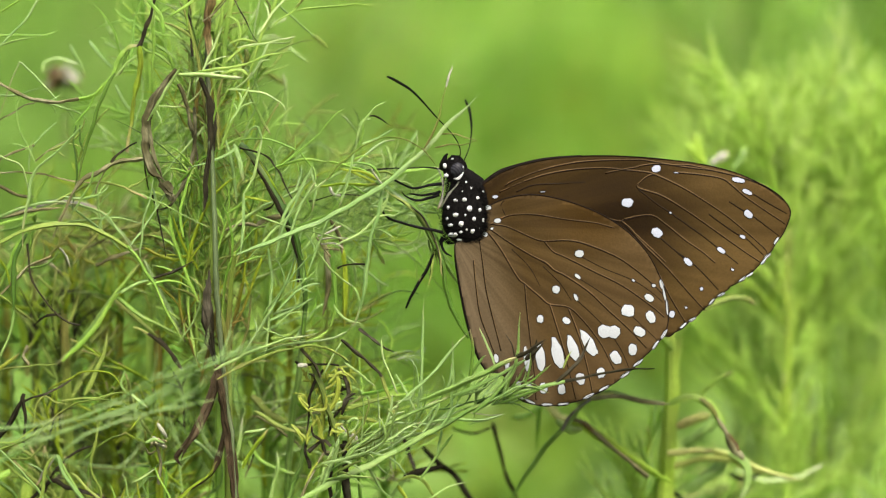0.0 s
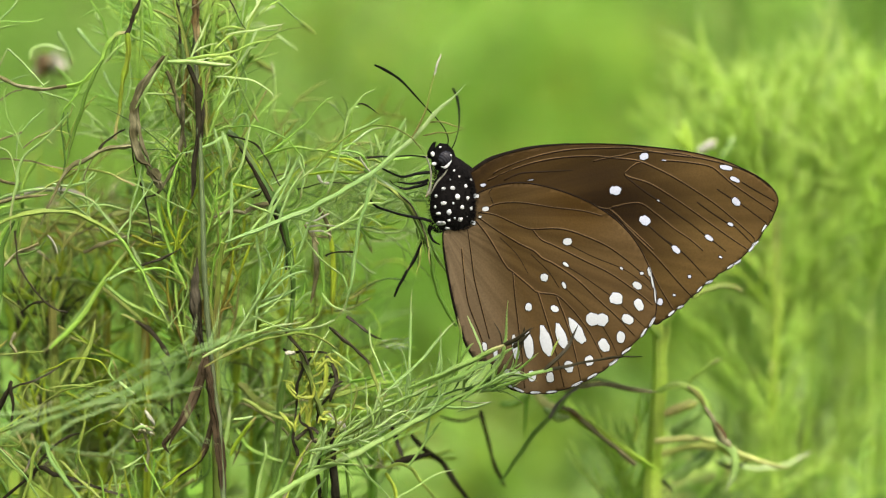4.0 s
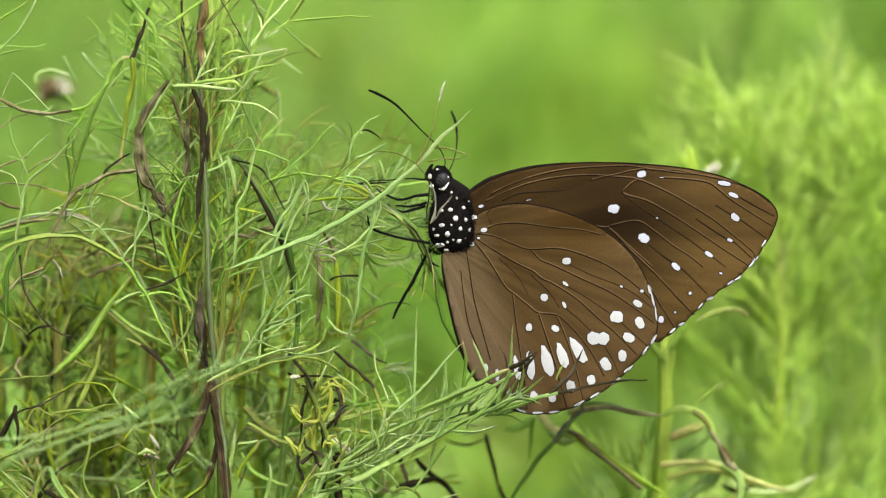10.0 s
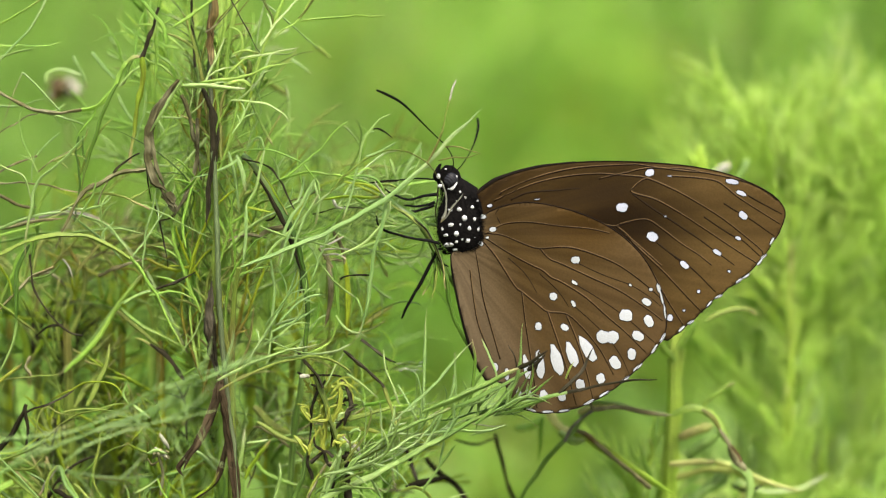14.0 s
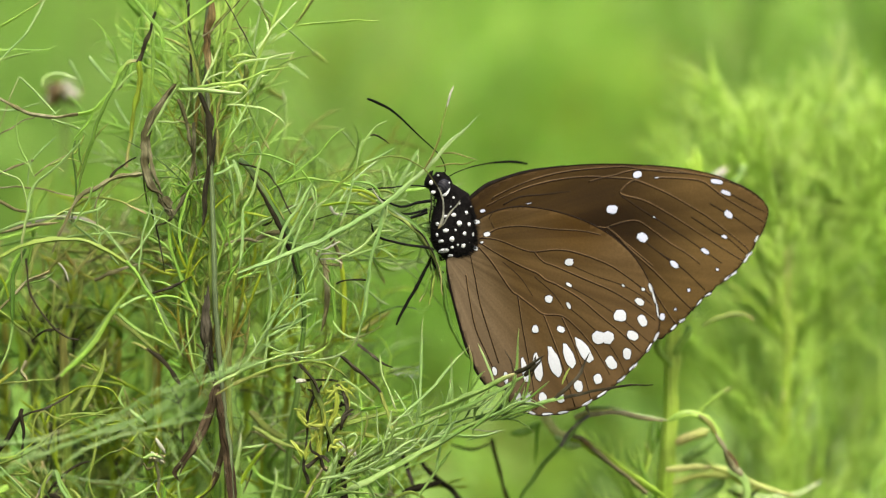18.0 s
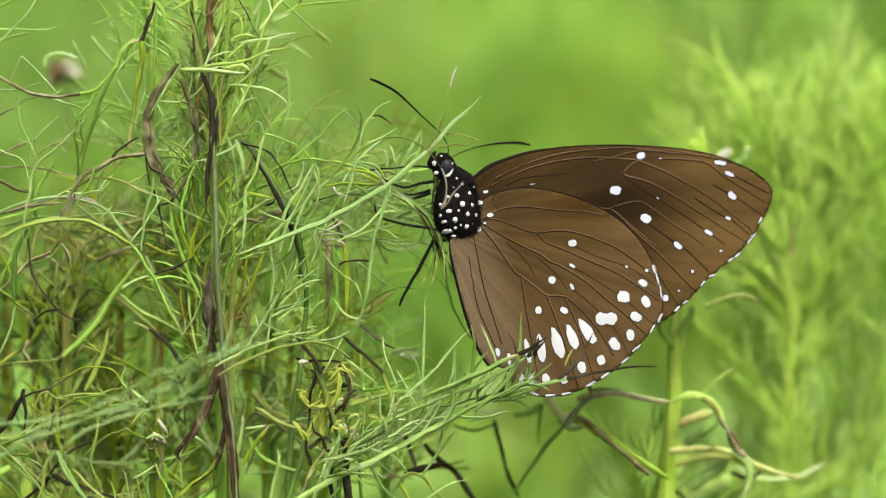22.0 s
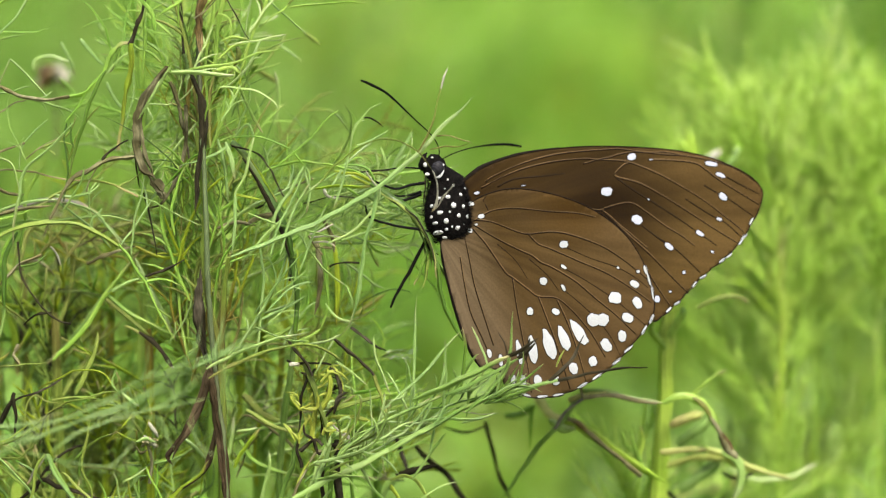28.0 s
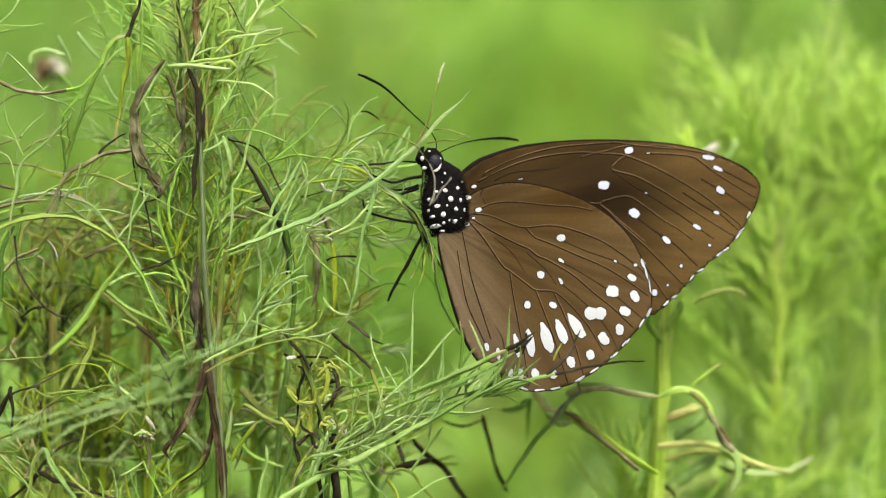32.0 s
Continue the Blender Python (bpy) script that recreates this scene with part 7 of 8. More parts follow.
    strand(side, 'leaf', F, [(-20.0, -2.0, 12.4), (-22.2, -2.0, 8.5), (-24.3, -2.0, 5.1), (-25.6, -2.0, -0.7)], [0.205, 0.286, 0.286])
    strand(side, 'leaf', F, [(-26.4, 2.0, -10.2), (-24.2, 2.0, -9.4), (-22.0, 2.0, -8.5), (-20.2, 2.0, -7.4)], [0.166, 0.332, 0.29, 0.166])
    strand(sprig, 'leaf', T, [(-13.1, 10.0, -10.0), (-10.9, 10.0, -8.5), (-8.5, 10.0, -6.8)], [0.228, 0.418, 0.342])
    strand(main, 'sheath', K, [(-37.2, -3.0, 26.2), (-35.8, -3.0, 22.6), (-35.4, -3.0, 18.7), (-35.6, -3.0, 14.0), (-36.1, -3.0, 8.9), (-36.4, -3.0, 5.0)], [0.292, 0.511, 0.475, 0.438, 0.292])
    strand(main, 'sheath', K, [(-35.6, -3.2, -3.2), (-35.8, -3.2, -6.6), (-36.0, -3.2, -10.0), (-35.7, -3.2, -13.5), (-35.2, -3.2, -16.2)], [0.183, 0.584, 0.876, 0.73, 0.292])
    strand(main, 'sheath', V, [(-34.2, -3.2, -17.7), (-33.8, -3.2, -21.2), (-33.2, -3.2, -25.0), (-32.6, -3.2, -29.8), (-31.8, -3.2, -38.8)], [0.329, 0.703, 0.66, 0.5, 0.365])
    strand(main, 'sheath', V, [(-34.4, -3.0, -20.2), (-35.6, -3.0, -24.2), (-37.3, -3.0, -27.7), (-38.9, -3.0, -30.2), (-39.9, -3.0, -32.2)], [0.292, 0.475, 0.438, 0.292, 0.146])
    strand(mid, 'twig', B, [(20.6, 15.0, -27.2), (22.9, 15.0, -28.2), (25.9, 15.0, -31.0), (29.1, 15.0, -33.4), (33.1, 15.0, -36.7)], [0.347, 0.425, 0.425, 0.347])
    strand(mid, 'twig', B, [(22.9, 9.0, -22.1), (23.7, 9.0, -23.6), (27.6, 9.0, -23.3), (31.3, 9.0, -24.0), (35.0, 9.0, -24.6)], [0.227, 0.341, 0.265, 0.303, 0.19])
    strand(mid, 'twig', N, [(23.8, 10.0, -23.7), (20.8, 10.0, -25.8), (18.9, 10.0, -28.8)], [0.228, 0.266, 0.228])
    strand(mid, 'twig', R, [(22.4, 14.5, -27.8), (23.3, 14.5, -28.6), (24.2, 14.5, -29.4)], [0.308, 0.385, 0.231])
    strand(mid, 'twig', R, [(45.8, 13.0, -29.5), (46.6, 13.0, -30.8), (47.4, 13.0, -32.3)], [0.192, 0.307, 0.192])
    # small fine threads of the leaf tufts
    rnd = random.Random(11)

    def fill(parent, count, x0, x1, z0, z1, y0, y1, angle, spread, short, long, mats, slope=0.0, wild=1.0, thick=0.66):
        for i in range(count):
            x = rnd.uniform(x0, x1)
            p = Vector((x, rnd.uniform(y0, y1), rnd.uniform(z0, z1) + (x - x0) * slope))
            a, ln = rnd.gauss(angle, spread), rnd.uniform(short, long)
            bow, hook = rnd.gauss(0, 0.17) * ln * wild, rnd.gauss(0, 0.13) * ln * wild
            go, sag = Vector((math.cos(a), rnd.uniform(-0.3, 0.3), math.sin(a))), Vector((math.sin(a), 0, -math.cos(a)))
            r = rnd.uniform(0.15, 0.29) * thick
            strand(parent, "leaf", rnd.choice(mats), [tuple(p), tuple(p + go * ln * 0.3 + sag * bow * 0.7), tuple(p + go * ln * 0.62 + sag * bow), tuple(p + go * ln * 0.88 + sag * (bow * 0.6 + hook)), tuple(p + go * ln + sag * hook * 2)], [r, r * 1.15, r, r * 0.6], steps=3, lobes=[(rnd.uniform(0.12, 0.7), rnd.choice((-1, 1)), ln * rnd.uniform(0.22, 0.5)) for q in range(rnd.choice((0, 1, 1, 2, 3)))])

    fill(main, 34, -40, -32.5, -19, 28, 2, 14, 1.5, 0.28, 8, 20, (G, Y, G, PLUME, O))
    fill(main, 40, -51, -38, 12, 36, 4, 20, 1.3, 0.9, 6, 14, (G, P, G))
    fill(left, 34, -68, -46, -5, 4, 10, 26, 0.1, 0.5, 6, 14, (B, O, Y, O), 0, 1, 1.1)
    fill(left, 66, -68, -40, -38, 5, 14, 60, 1.2, 0.6, 7, 17, (Y, O, Y, G, D))
    fill(left, 60, -68, -35, -38, -24, 14, 50, 1.4, 0.7, 5, 12, (Y, G, O, K))
    fill(side, 110, -33, -12, -17, 15, 7, 40, 0.9, 0.6, 6, 15, (P, G, E, Y, O, D))
    fill(wilt, 110, -33, -5, -38, -18, 8, 42, 1.0, 0.8, 5, 13, (G, P, E, Y, D, PLUME, B))
    fill(sprig, 42, -19, -4, -2, 11, 2, 13, 0.2, 0.55, 5, 11, (P, F, P, E))
    fill(bright, 34, -20, 8, -36, -32.5, -5.5, -1.5, 0.75, 0.45, 4, 11, (E, F, E, F, D), 0.43, 0.4, 0.75)
    fill(main, 30, -40, -33, -22, 22, 1, 8, 1.52, 0.2, 12, 24, (G, Y, G, O), 0, 0.5, 1.0)
    fill(mid, 26, 36, 78, -50, -42, 28, 70, 0.7, 0.8, 6, 13, (PLUME, P, G, T), 0, 0.7, 1.4)
    fill(front, 6, -64, -36, -32, -29, -26, -16, 0.42, 0.22, 12, 22, (F,), 0.46, 0.35, 0.5)
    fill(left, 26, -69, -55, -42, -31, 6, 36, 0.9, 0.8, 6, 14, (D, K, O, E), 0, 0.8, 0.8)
    fill(main, 16, -51, -34, -42, -32, 2, 22, 1.4, 0.5, 6, 14, (E, Y, D, P), 0, 0.7)
    # dark leaf colours stand in for shade in the herb's depth, pale threads in front
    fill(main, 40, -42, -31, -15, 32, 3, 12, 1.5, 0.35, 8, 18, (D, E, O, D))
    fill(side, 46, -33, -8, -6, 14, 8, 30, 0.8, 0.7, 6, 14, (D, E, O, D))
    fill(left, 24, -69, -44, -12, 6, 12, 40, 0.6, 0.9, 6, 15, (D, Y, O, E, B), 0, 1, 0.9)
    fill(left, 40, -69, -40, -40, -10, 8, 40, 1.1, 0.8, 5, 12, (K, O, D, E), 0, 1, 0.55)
    fill(main, 12, -50, -24, 0, 34, -4, 1, 1.1, 0.6, 6, 14, (F, P, G), 0, 0.4)
    fill(side, 18, -33, -16, -16, 10, -4, 1, 0.75, 0.5, 6, 13, (F, P, G, F), 0, 0.4)
    fill(left, 8, -69, -48, 2, 24, -4, 2, 0.7, 0.7, 7, 14, (F, P, O, F), 0, 0.4)
    fill(wilt, 30, -21.5, -14.5, -31, -18, -2, 1, 1.2, 1.3, 1.5, 4, (Q, Q, K, P), 0, 1.6, 0.9)
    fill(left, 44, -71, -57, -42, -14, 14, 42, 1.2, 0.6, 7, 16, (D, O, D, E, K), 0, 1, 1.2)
    return sprig


def withered_flowers():
    """Dried flower heads caught among the leaves."""
    for place, size, label, mats in (((-44, 0, -30), 1.6, "bleached dry flower head on a thin stalk", (W, W, B)), ((-70, 62, 30.8), 3.6, "withered pinkish-white flower head with brown sepals", (W, R, W, R, B))):
        head = thing("dry_flower", place, label, "flower", "dry flowers")
        rnd = random.Random(int(place[1]) + 3)
        strand(head, "stalk", B, [(place[0], place[1] + 2, place[2] - size * 4), (place[0] + 0.5, place[1] + 1, place[2] - size * 2), place], [0.25, 0.25, 0.3])
        for i in range(14 if size < 2 else 34):
            a, up = i * 2.4, rnd.uniform(-0.5, 1.3)
            go = Vector((math.cos(a) * math.cos(up), math.sin(a) * math.cos(up), math.sin(up)))
            p = Vector(place)
            strand(head, "petal", rnd.choice(mats), [tuple(p), tuple(p + go * size * 0.6), tuple(p + go * size + Vector((0, 0, -0.3)))], [0.25, 0.4 * size * 0.5, 0.12], steps=3)


def cobweb():
    rnd = random.Random(4)
    bm = bmesh.new()
    for i in range(34):
        a = Vector((rnd.uniform(-7.8, -3.6), -2.5 + rnd.uniform(-0.4, 0.4), rnd.uniform(-17.2, -15.4)))
        b = a + Vector((rnd.uniform(0.3, 1.6), rnd.uniform(-0.3, 0.3), rnd.uniform(-0.7, 0.7)))
        tube(bm, [q * 0.001 for q in (a, (a + b) / 2 + Vector((0, 0, 0.15)), b)], [0.000014, 0.000014], 3)
    web = part("cobweb", bm, WEB, None)
    web.location = ORIGIN
    tagged(web, "wisp of dusty cobweb between leaf tips", "cobweb", "", "stuff")


# ---- the butterfly; its own places are in millimetres from its feet, x towards the wing tips ----
def wing_depth(x, z, near, kind):
    """Gently domed wing with faint radial pleats."""
    r, a = math.hypot(x - 5, z - 2), math.atan2(z - 2, x - 5)
    dome = (1.5 if kind == "hind" else 0.95) + 0.5 * math.sin(min(r / 50, 1) * math.pi) - 0.010 * r
    pleat = 0.10 * math.sin(a * 17) * min(1, r / 14)
    return (-1 if near else 1) * (dome + pleat)


def inside(x, z, ring):
    hit = False
    for (ax, az), (bx, bz) in zip(ring, ring[1:] + ring[:1]):
        if (az > z) != (bz > z) and x < (bx - ax) * (z - az) / (bz - az) + ax:
            hit = not hit
    return hit


def wing(parent, name, outline, kind, near, material, label, scallop):
    from mathutils.geometry import delaunay_2d_cdt
    ring = [(p.x, p.z) for p in glide([(x, 0, z) for x, z in outline] + [(*outline[0][:1], 0, outline[0][1])], 6)][:-1]
    out = []
    for i, (x, z) in enumerate(ring):
        t = i / len(ring)
        if scallop[0] < t < scallop[1]:
            r = math.hypot(x, z)
            d = -0.28 * abs(math.sin((t - scallop[0]) / (scallop[1] - scallop[0]) * math.pi * scallop[2])) ** 0.6 + 0.14
            x, z = x * (1 - d / r), z * (1 - d / r)
        out.append((x, z))
    grid = [(x * 0.8, z * 0.8) for x in range(-4, 72) for z in range(-36, 20) if inside(x * 0.8, z * 0.8, out)]
    verts, _, faces, *_ = delaunay_2d_cdt([Vector(p) for p in out + grid], [(i, (i + 1) % len(out)) for i in range(len(out))], [], 1, 0.01)
    bm = bmesh.new()
    sheets = []
    for skin in (0, 0.07):
        sheets.append([bm.verts.new(Vector((v.x, wing_depth(v.x, v.y, near, kind) + (skin if near else -skin), v.y)) * 0.001) for v in verts])
    for f in faces:
        bm.faces.new([sheets[0][i] for i in f])
        bm.faces.new([sheets[1][i] for i in f][::-1])
    for i in range(len(out)):
        j = (i + 1) % len(out)
        bm.faces.new((sheets[0][i], sheets[0][j], sheets[1][j], sheets[1][i]))
    bmesh.ops.recalc_face_normals(bm, faces=bm.faces)
    ob = part(name, bm, material, parent, label)
    # the dark rim
    bm = bmesh.new()
    line = [Vector((x, wing_depth(x, z, near, kind), z)) * 0.001 for x, z in out + out[:1]]
    tube(bm, line, [0.00009, 0.00009] if near else [0.00024, 0.00024], 5, 1.0)
    part("rim", bm, RIM, ob)
    return ob


def scale_spot(wing_ob, kind, x, z, rx, rz, turn, seed, material, name="wing_spot"):
    """A patch of pale scales with a ragged edge, inside a thin dark ring."""
    bm = bmesh.new()
    c, s = math.cos(radians(turn)), math.sin(radians(turn))

    def edge(grow, lift):
        ring = []
        for i in range(22):
            a = i * math.tau / 22
            k = 1 + 0.16 * noise.noise(Vector((math.cos(a) * 1.1, math.sin(a) * 1.1, seed * 3.7))) + 0.05 * math.sin(a * 7 + seed)
            u, v = math.copysign(abs(math.cos(a)) ** 0.8, math.cos(a)) * (rx * k + grow), math.copysign(abs(math.sin(a)) ** 0.85, math.sin(a)) * (rz * k + grow)
            if rz > 1.5:  # the long spots are drop-shaped, pointed towards the wing's base
                u *= 1 - 0.5 * max(0, math.sin(a)) ** 1.3
            px, pz = x + u * c - v * s, z + u * s + v * c
            ring.append(bm.verts.new(Vector((px, wing_depth(px, pz, True, kind) - lift, pz)) * 0.001))
        return ring

    out, low, high = edge(0.11, -0.015), edge(0.10, 0.045), edge(0, 0.062)
    top = bm.verts.new(Vector((x, wing_depth(x, z, True, kind) - 0.070, z)) * 0.001)
    for i in range(22):
        bm.faces.new((out[i - 1], out[i], low[i], low[i - 1])).material_index = 1
        bm.faces.new((low[i - 1], low[i], high[i], high[i - 1])).material_index = 1
        bm.faces.new((high[i - 1], high[i], top))
    bmesh.ops.recalc_face_normals(bm, faces=bm.faces)
    ob = part(name, bm, material, wing_ob)
    ob.data.materials.append(VEIN)
    return ob


def vein(wing_ob, kind, points, r, highlight):
    """A dark vein sunk in the scales; the stronger ones have a paler strip along one side, a highlight put in as
    colour.
    """
    for dx, dz, sunk, thick, material in ((0, 0, 0.68, r, VEIN), (0.06, 0.12, 0.78, r * 0.85, VEIN_HIGHLIGHT))[:2 if highlight else 1]:
        bm = bmesh.new()
        line = [Vector((p.x + dx, wing_depth(p.x, p.z, True, kind) + sunk * thick, p.z + dz)) * 0.001 for p in glide([(x, 0, z) for x, z in points], 6)]
        tube(bm, line, [thick * 0.001, thick * 0.001, thick * 0.0009], 8, 1.0)
        part("vein" if highlight else "wing_fold", bm, material, wing_ob)


def loft(stations, sides=20, fuzz=0.0):
    """A body through stations (x, z, half width, half depth), millimetres."""
    bm = bmesh.new()
    pts = [Vector((s[0], 0, s[1])) for s in stations]
    rings = []
    for i, s in enumerate(stations):
        along = (pts[min(i + 1, len(pts) - 1)] - pts[max(i - 1, 0)]).normalized()
        side = Vector((-along.z, 0, along.x))
        ring = []
        for j in range(sides):
            a = j * math.tau / sides
            co = pts[i] + side * math.cos(a) * s[2] + Vector((0, math.sin(a) * s[3], 0))
            co *= 1 + fuzz * noise.noise(co * 1.7)
            ring.append(bm.verts.new(co * 0.001))
        rings.append(ring)
    for a, b in zip(rings, rings[1:]):
        for j in range(sides):
            bm.faces.new((a[j], a[j - 1], b[j - 1], b[j]))
    bm.faces.new(rings[0])
    bm.faces.new(rings[-1][::-1])
    bmesh.ops.recalc_face_normals(bm, faces=bm.faces)
    return bm


THORAX = [(1.9, 8.6, 1.2, 0.9), (2.4, 7.6, 2.0, 1.4), (3.0, 6.5, 2.8, 1.85), (3.2, 5.0, 3.3, 2.25), (3.1, 2.8, 3.7, 2.6), (3.0, 0.5, 3.75, 2.7), (2.8, -1.2, 3.3, 2.3), (2.4, -2.4, 2.1, 1.6), (2.2, -3.0, 0.8, 0.7)]


def on_thorax(x, z):
    """How far the near flank of the thorax stands out at (x, z)."""
    for (ax, az, aw, ad), (bx, bz, bw, bd) in zip(THORAX, THORAX[1:]):
        if bz <= z <= az:
            t = (az - z) / (az - bz)
            u = (x - (ax + (bx - ax) * t)) / (aw + (bw - aw) * t)
            return (ad + (bd - ad) * t) * math.sqrt(max(0.02, 1 - u * u))
    return 0.6


def butterfly():
    b = thing("butterfly", FEET, "brown butterfly with white-spotted closed wings and black body", "butterfly")
    hind = wing(b, "hindwing", HIND_OUTLINE, "hind", True, HIND, "brown hindwing with a band of white spots", (0.39, 0.66, 9))
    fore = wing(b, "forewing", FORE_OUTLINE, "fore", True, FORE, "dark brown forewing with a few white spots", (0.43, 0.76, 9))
    for name, outline, kind, mat in (("hindwing", HIND_OUTLINE, "hind", HIND), ("forewing", FORE_OUTLINE, "fore", FORE)):
        far = wing(b, name, outline, kind, False, mat, "brown far-side wing almost hidden behind the near one", (0.39, 0.66, 9))
        far.matrix_basis = pose(-0.1, 0, 0.0, 0, 0, 0) if kind == "fore" else pose(-0.32, 0, 0.0, 0, 0.4, 0)
        if kind == "fore":
            far.matrix_basis = pose(-0.2, 0, 0.36, 0, 0.7, 0)
    bm = bmesh.new()
    tube(bm, [Vector((p.x - 0.12, 0.2 + wing_depth(p.x, p.z, True, "hind"), p.z)) * 0.001 for p in glide([(1.4, 0, -2.8), (1.5, 0, -5.2), (2.2, 0, -9.6), (3.3, 0, -14.8), (4.8, 0, -19.6), (6.3, 0, -22.2)], 5)], [0.00008, 0.00016, 0.0002, 0.00022, 0.00018], 6, 1.0)
    part("inner_margin", bm, RIM, hind, "black inner edge of the hindwing")
    i = 0
    for x, z, rx, rz, turn in HIND_SPOTS:
        i += 1
        scale_spot(hind, "hind", x, z, rx, rz, turn, i, SPOT)
    for x, z, rx, rz, turn in FORE_SPOTS:
        i += 1
        scale_spot(fore, "fore", x, z, rx, rz, turn, i, BLUE_SPOT)
    for x, z, turn in HIND_DASHES:
        i += 1
        scale_spot(hind, "hind", x, z, 0.85, 0.19, turn, i, SPOT, "margin_dash")
    for x, z, turn in FORE_DASHES:
        i += 1
        scale_spot(fore, "fore", x, z, 0.60, 0.17, turn, i, SPOT, "margin_dash")
    for ob, kind, veins, folds in ((hind, "hind", HIND_VEINS, HIND_FOLDS), (fore, "fore", FORE_VEINS, FORE_FOLDS)):
        for points in veins:
            vein(ob, kind, points, 0.16, True)
        for points in folds:
            vein(ob, kind, points, 0.10 if kind == "hind" else 0.145, False)
    thorax = part("thorax", loft(THORAX, 24, 0.012), FUZZ, b, "black furry thorax with white dots")
    part("abdomen", loft([(3.0, -2, 1.3, 1.0), (4.2, -6, 1.35, 1.1), (5.6, -11, 1.2, 1.0), (7.0, -16, 0.8, 0.7), (7.6, -18, 0.2, 0.2)], 14), FUZZ, b)
    for x, z, rx, rz in BODY_SPOTS:
        i += 1
        rnd = random.Random(i)
        bm = bmesh.new()
        ring = []
        for k in range(12):
            a, q = k * math.tau / 12, 0.95 + rnd.uniform(-0.16, 0.16)
            px, pz = x + math.cos(a) * rx * q * 0.9, z + math.sin(a) * rz * q * 0.9
            ring.append([bm.verts.new(Vector((px, -on_thorax(px, pz) - lift, pz)) * 0.001) for lift in (-0.12, 0.03)])
        top = bm.verts.new(Vector((x, -on_thorax(x, z) - 0.045, z)) * 0.001)
        for p, q in zip(ring, ring[1:] + ring[:1]):
            bm.faces.new((p[0], q[0], q[1], p[1]))
            bm.faces.new((p[1], q[1], top))
        bmesh.ops.recalc_face_normals(bm, faces=bm.faces)
        part("body_spot", bm, BODY_SPOT, thorax)
    # short hairs on the body's outline
    bm, rnd = bmesh.new(), random.Random(9)
    for k in range(2400):
        t, a = rnd.uniform(0.3, 7.4), rnd.uniform(0, math.tau)
        s, e = THORAX[int(t)], THORAX[int(t) + 1]
        f = t - int(t)
        c = [s[q] + (e[q] - s[q]) * f for q in range(4)]
        out = Vector((math.cos(a), math.sin(a) * 0.8, rnd.uniform(-0.5, 0.2))).normalized()
        p = Vector((c[0] + math.cos(a) * c[2] * 0.97, math.sin(a) * c[3] * 0.97, c[1]))
        tube(bm, [p * 0.001, (p + out * rnd.uniform(0.25, 0.95)) * 0.001], [0.000045, 0.00001], 3)
    for k in range(700):
        z = rnd.uniform(-2.2, 6.0)
        p = Vector((rnd.uniform(4.2, 6.1) - 0.12 * max(0, z - 2) ** 1.5 - 0.9 * max(0, -0.8 - z), -rnd.uniform(1.55, 2.0), z))
        q = p + Vector((rnd.uniform(0.3, 0.9), 0.15, rnd.uniform(-0.5, 0.3)))
        tube(bm, [p * 0.001, q * 0.001], [0.00006, 0.00001], 3)
    part("body_hair", bm, FUZZ, thorax)
    bm = bmesh.new()
    tube(bm, [Vector((p.x, 0.3 + wing_depth(p.x, p.z, True, "fore"), p.z)) * 0.001 for p in glide([(5.0, 0, 6.1), (7.0, 0, 7.6), (9.2, 0, 8.8), (14.8, 0, 10.3), (20.8, 0, 10.9)], 5)], [0.0003, 0.00035, 0.00032, 0.00022, 0.00008], 6, 1.0)
    part("leading_edge", bm, RIM, fore, "black leading edge of the forewing")
    head = part("head", loft([(0.5, 10.7, 0.5, 0.4), (0.9, 10.3, 1.3, 1.0), (1.2, 9.4, 1.85, 1.5), (1.4, 8.5, 1.9, 1.55), (1.7, 7.6, 1.5, 1.2), (1.9, 6.9, 1.2, 1.0)], 18, 0.01), FUZZ, b, "small black head with white marks")
    for side in (-1, 1):
        bm = bmesh.new()
        bmesh.ops.create_uvsphere(bm, u_segments=20, v_segments=12, radius=1, matrix=Matrix.Translation((0.00160, side * 0.0010, 0.0087)) @ pose(0, 0, 0, 0, 20, 0) @ Matrix.Diagonal((0.00112, 0.0008, 0.00118, 1)))
        part("eye", bm, EYE, head, "dark striped compound eye")
        strand(head, "palp", FUZZ, [(0.2, side * 0.5, 8.6), (-0.45, side * 0.6, 9.3), (-0.2, side * 0.6, 10.4), (0.25, side * 0.5, 11.2)], [0.3, 0.55, 0.45, 0.1], local=True)
    for x, y, z, rx, rz in ((-0.25, -1.15, 9.3, 0.32, 0.4), (-0.05, -1.25, 7.8, 0.4, 0.28), (2.55, -1.3, 9.1, 0.12, 0.2), (0.9, -1.2, 10.35, 0.22, 0.15)):
        bm = bmesh.new()
        bmesh.ops.create_uvsphere(bm, u_segments=10, v_segments=6, radius=1, matrix=Matrix.Translation(Vector((x, y, z)) * 0.001) @ Matrix.Diagonal((rx * 0.001, 0.00022, rz * 0.001, 1)))
        part("head_spot", bm, BODY_SPOT, head)
    strand(head, "head_spot", BODY_SPOT, [(1.1, -1.35, 7.35), (1.7, -1.5, 7.35), (2.3, -1.4, 7.9), (2.55, -1.2, 8.3)], [0.08, 0.2, 0.18, 0.06], local=True)
    strand(head, "proboscis", K, [(-0.1, -1.0, 8.0), (-0.4, -1.4, 6.5), (-0.7, -1.7, 4.6), (-0.9, -1.6, 3.0)], [0.12, 0.13, 0.12, 0.08], "coiled grey feeding tube", local=True)
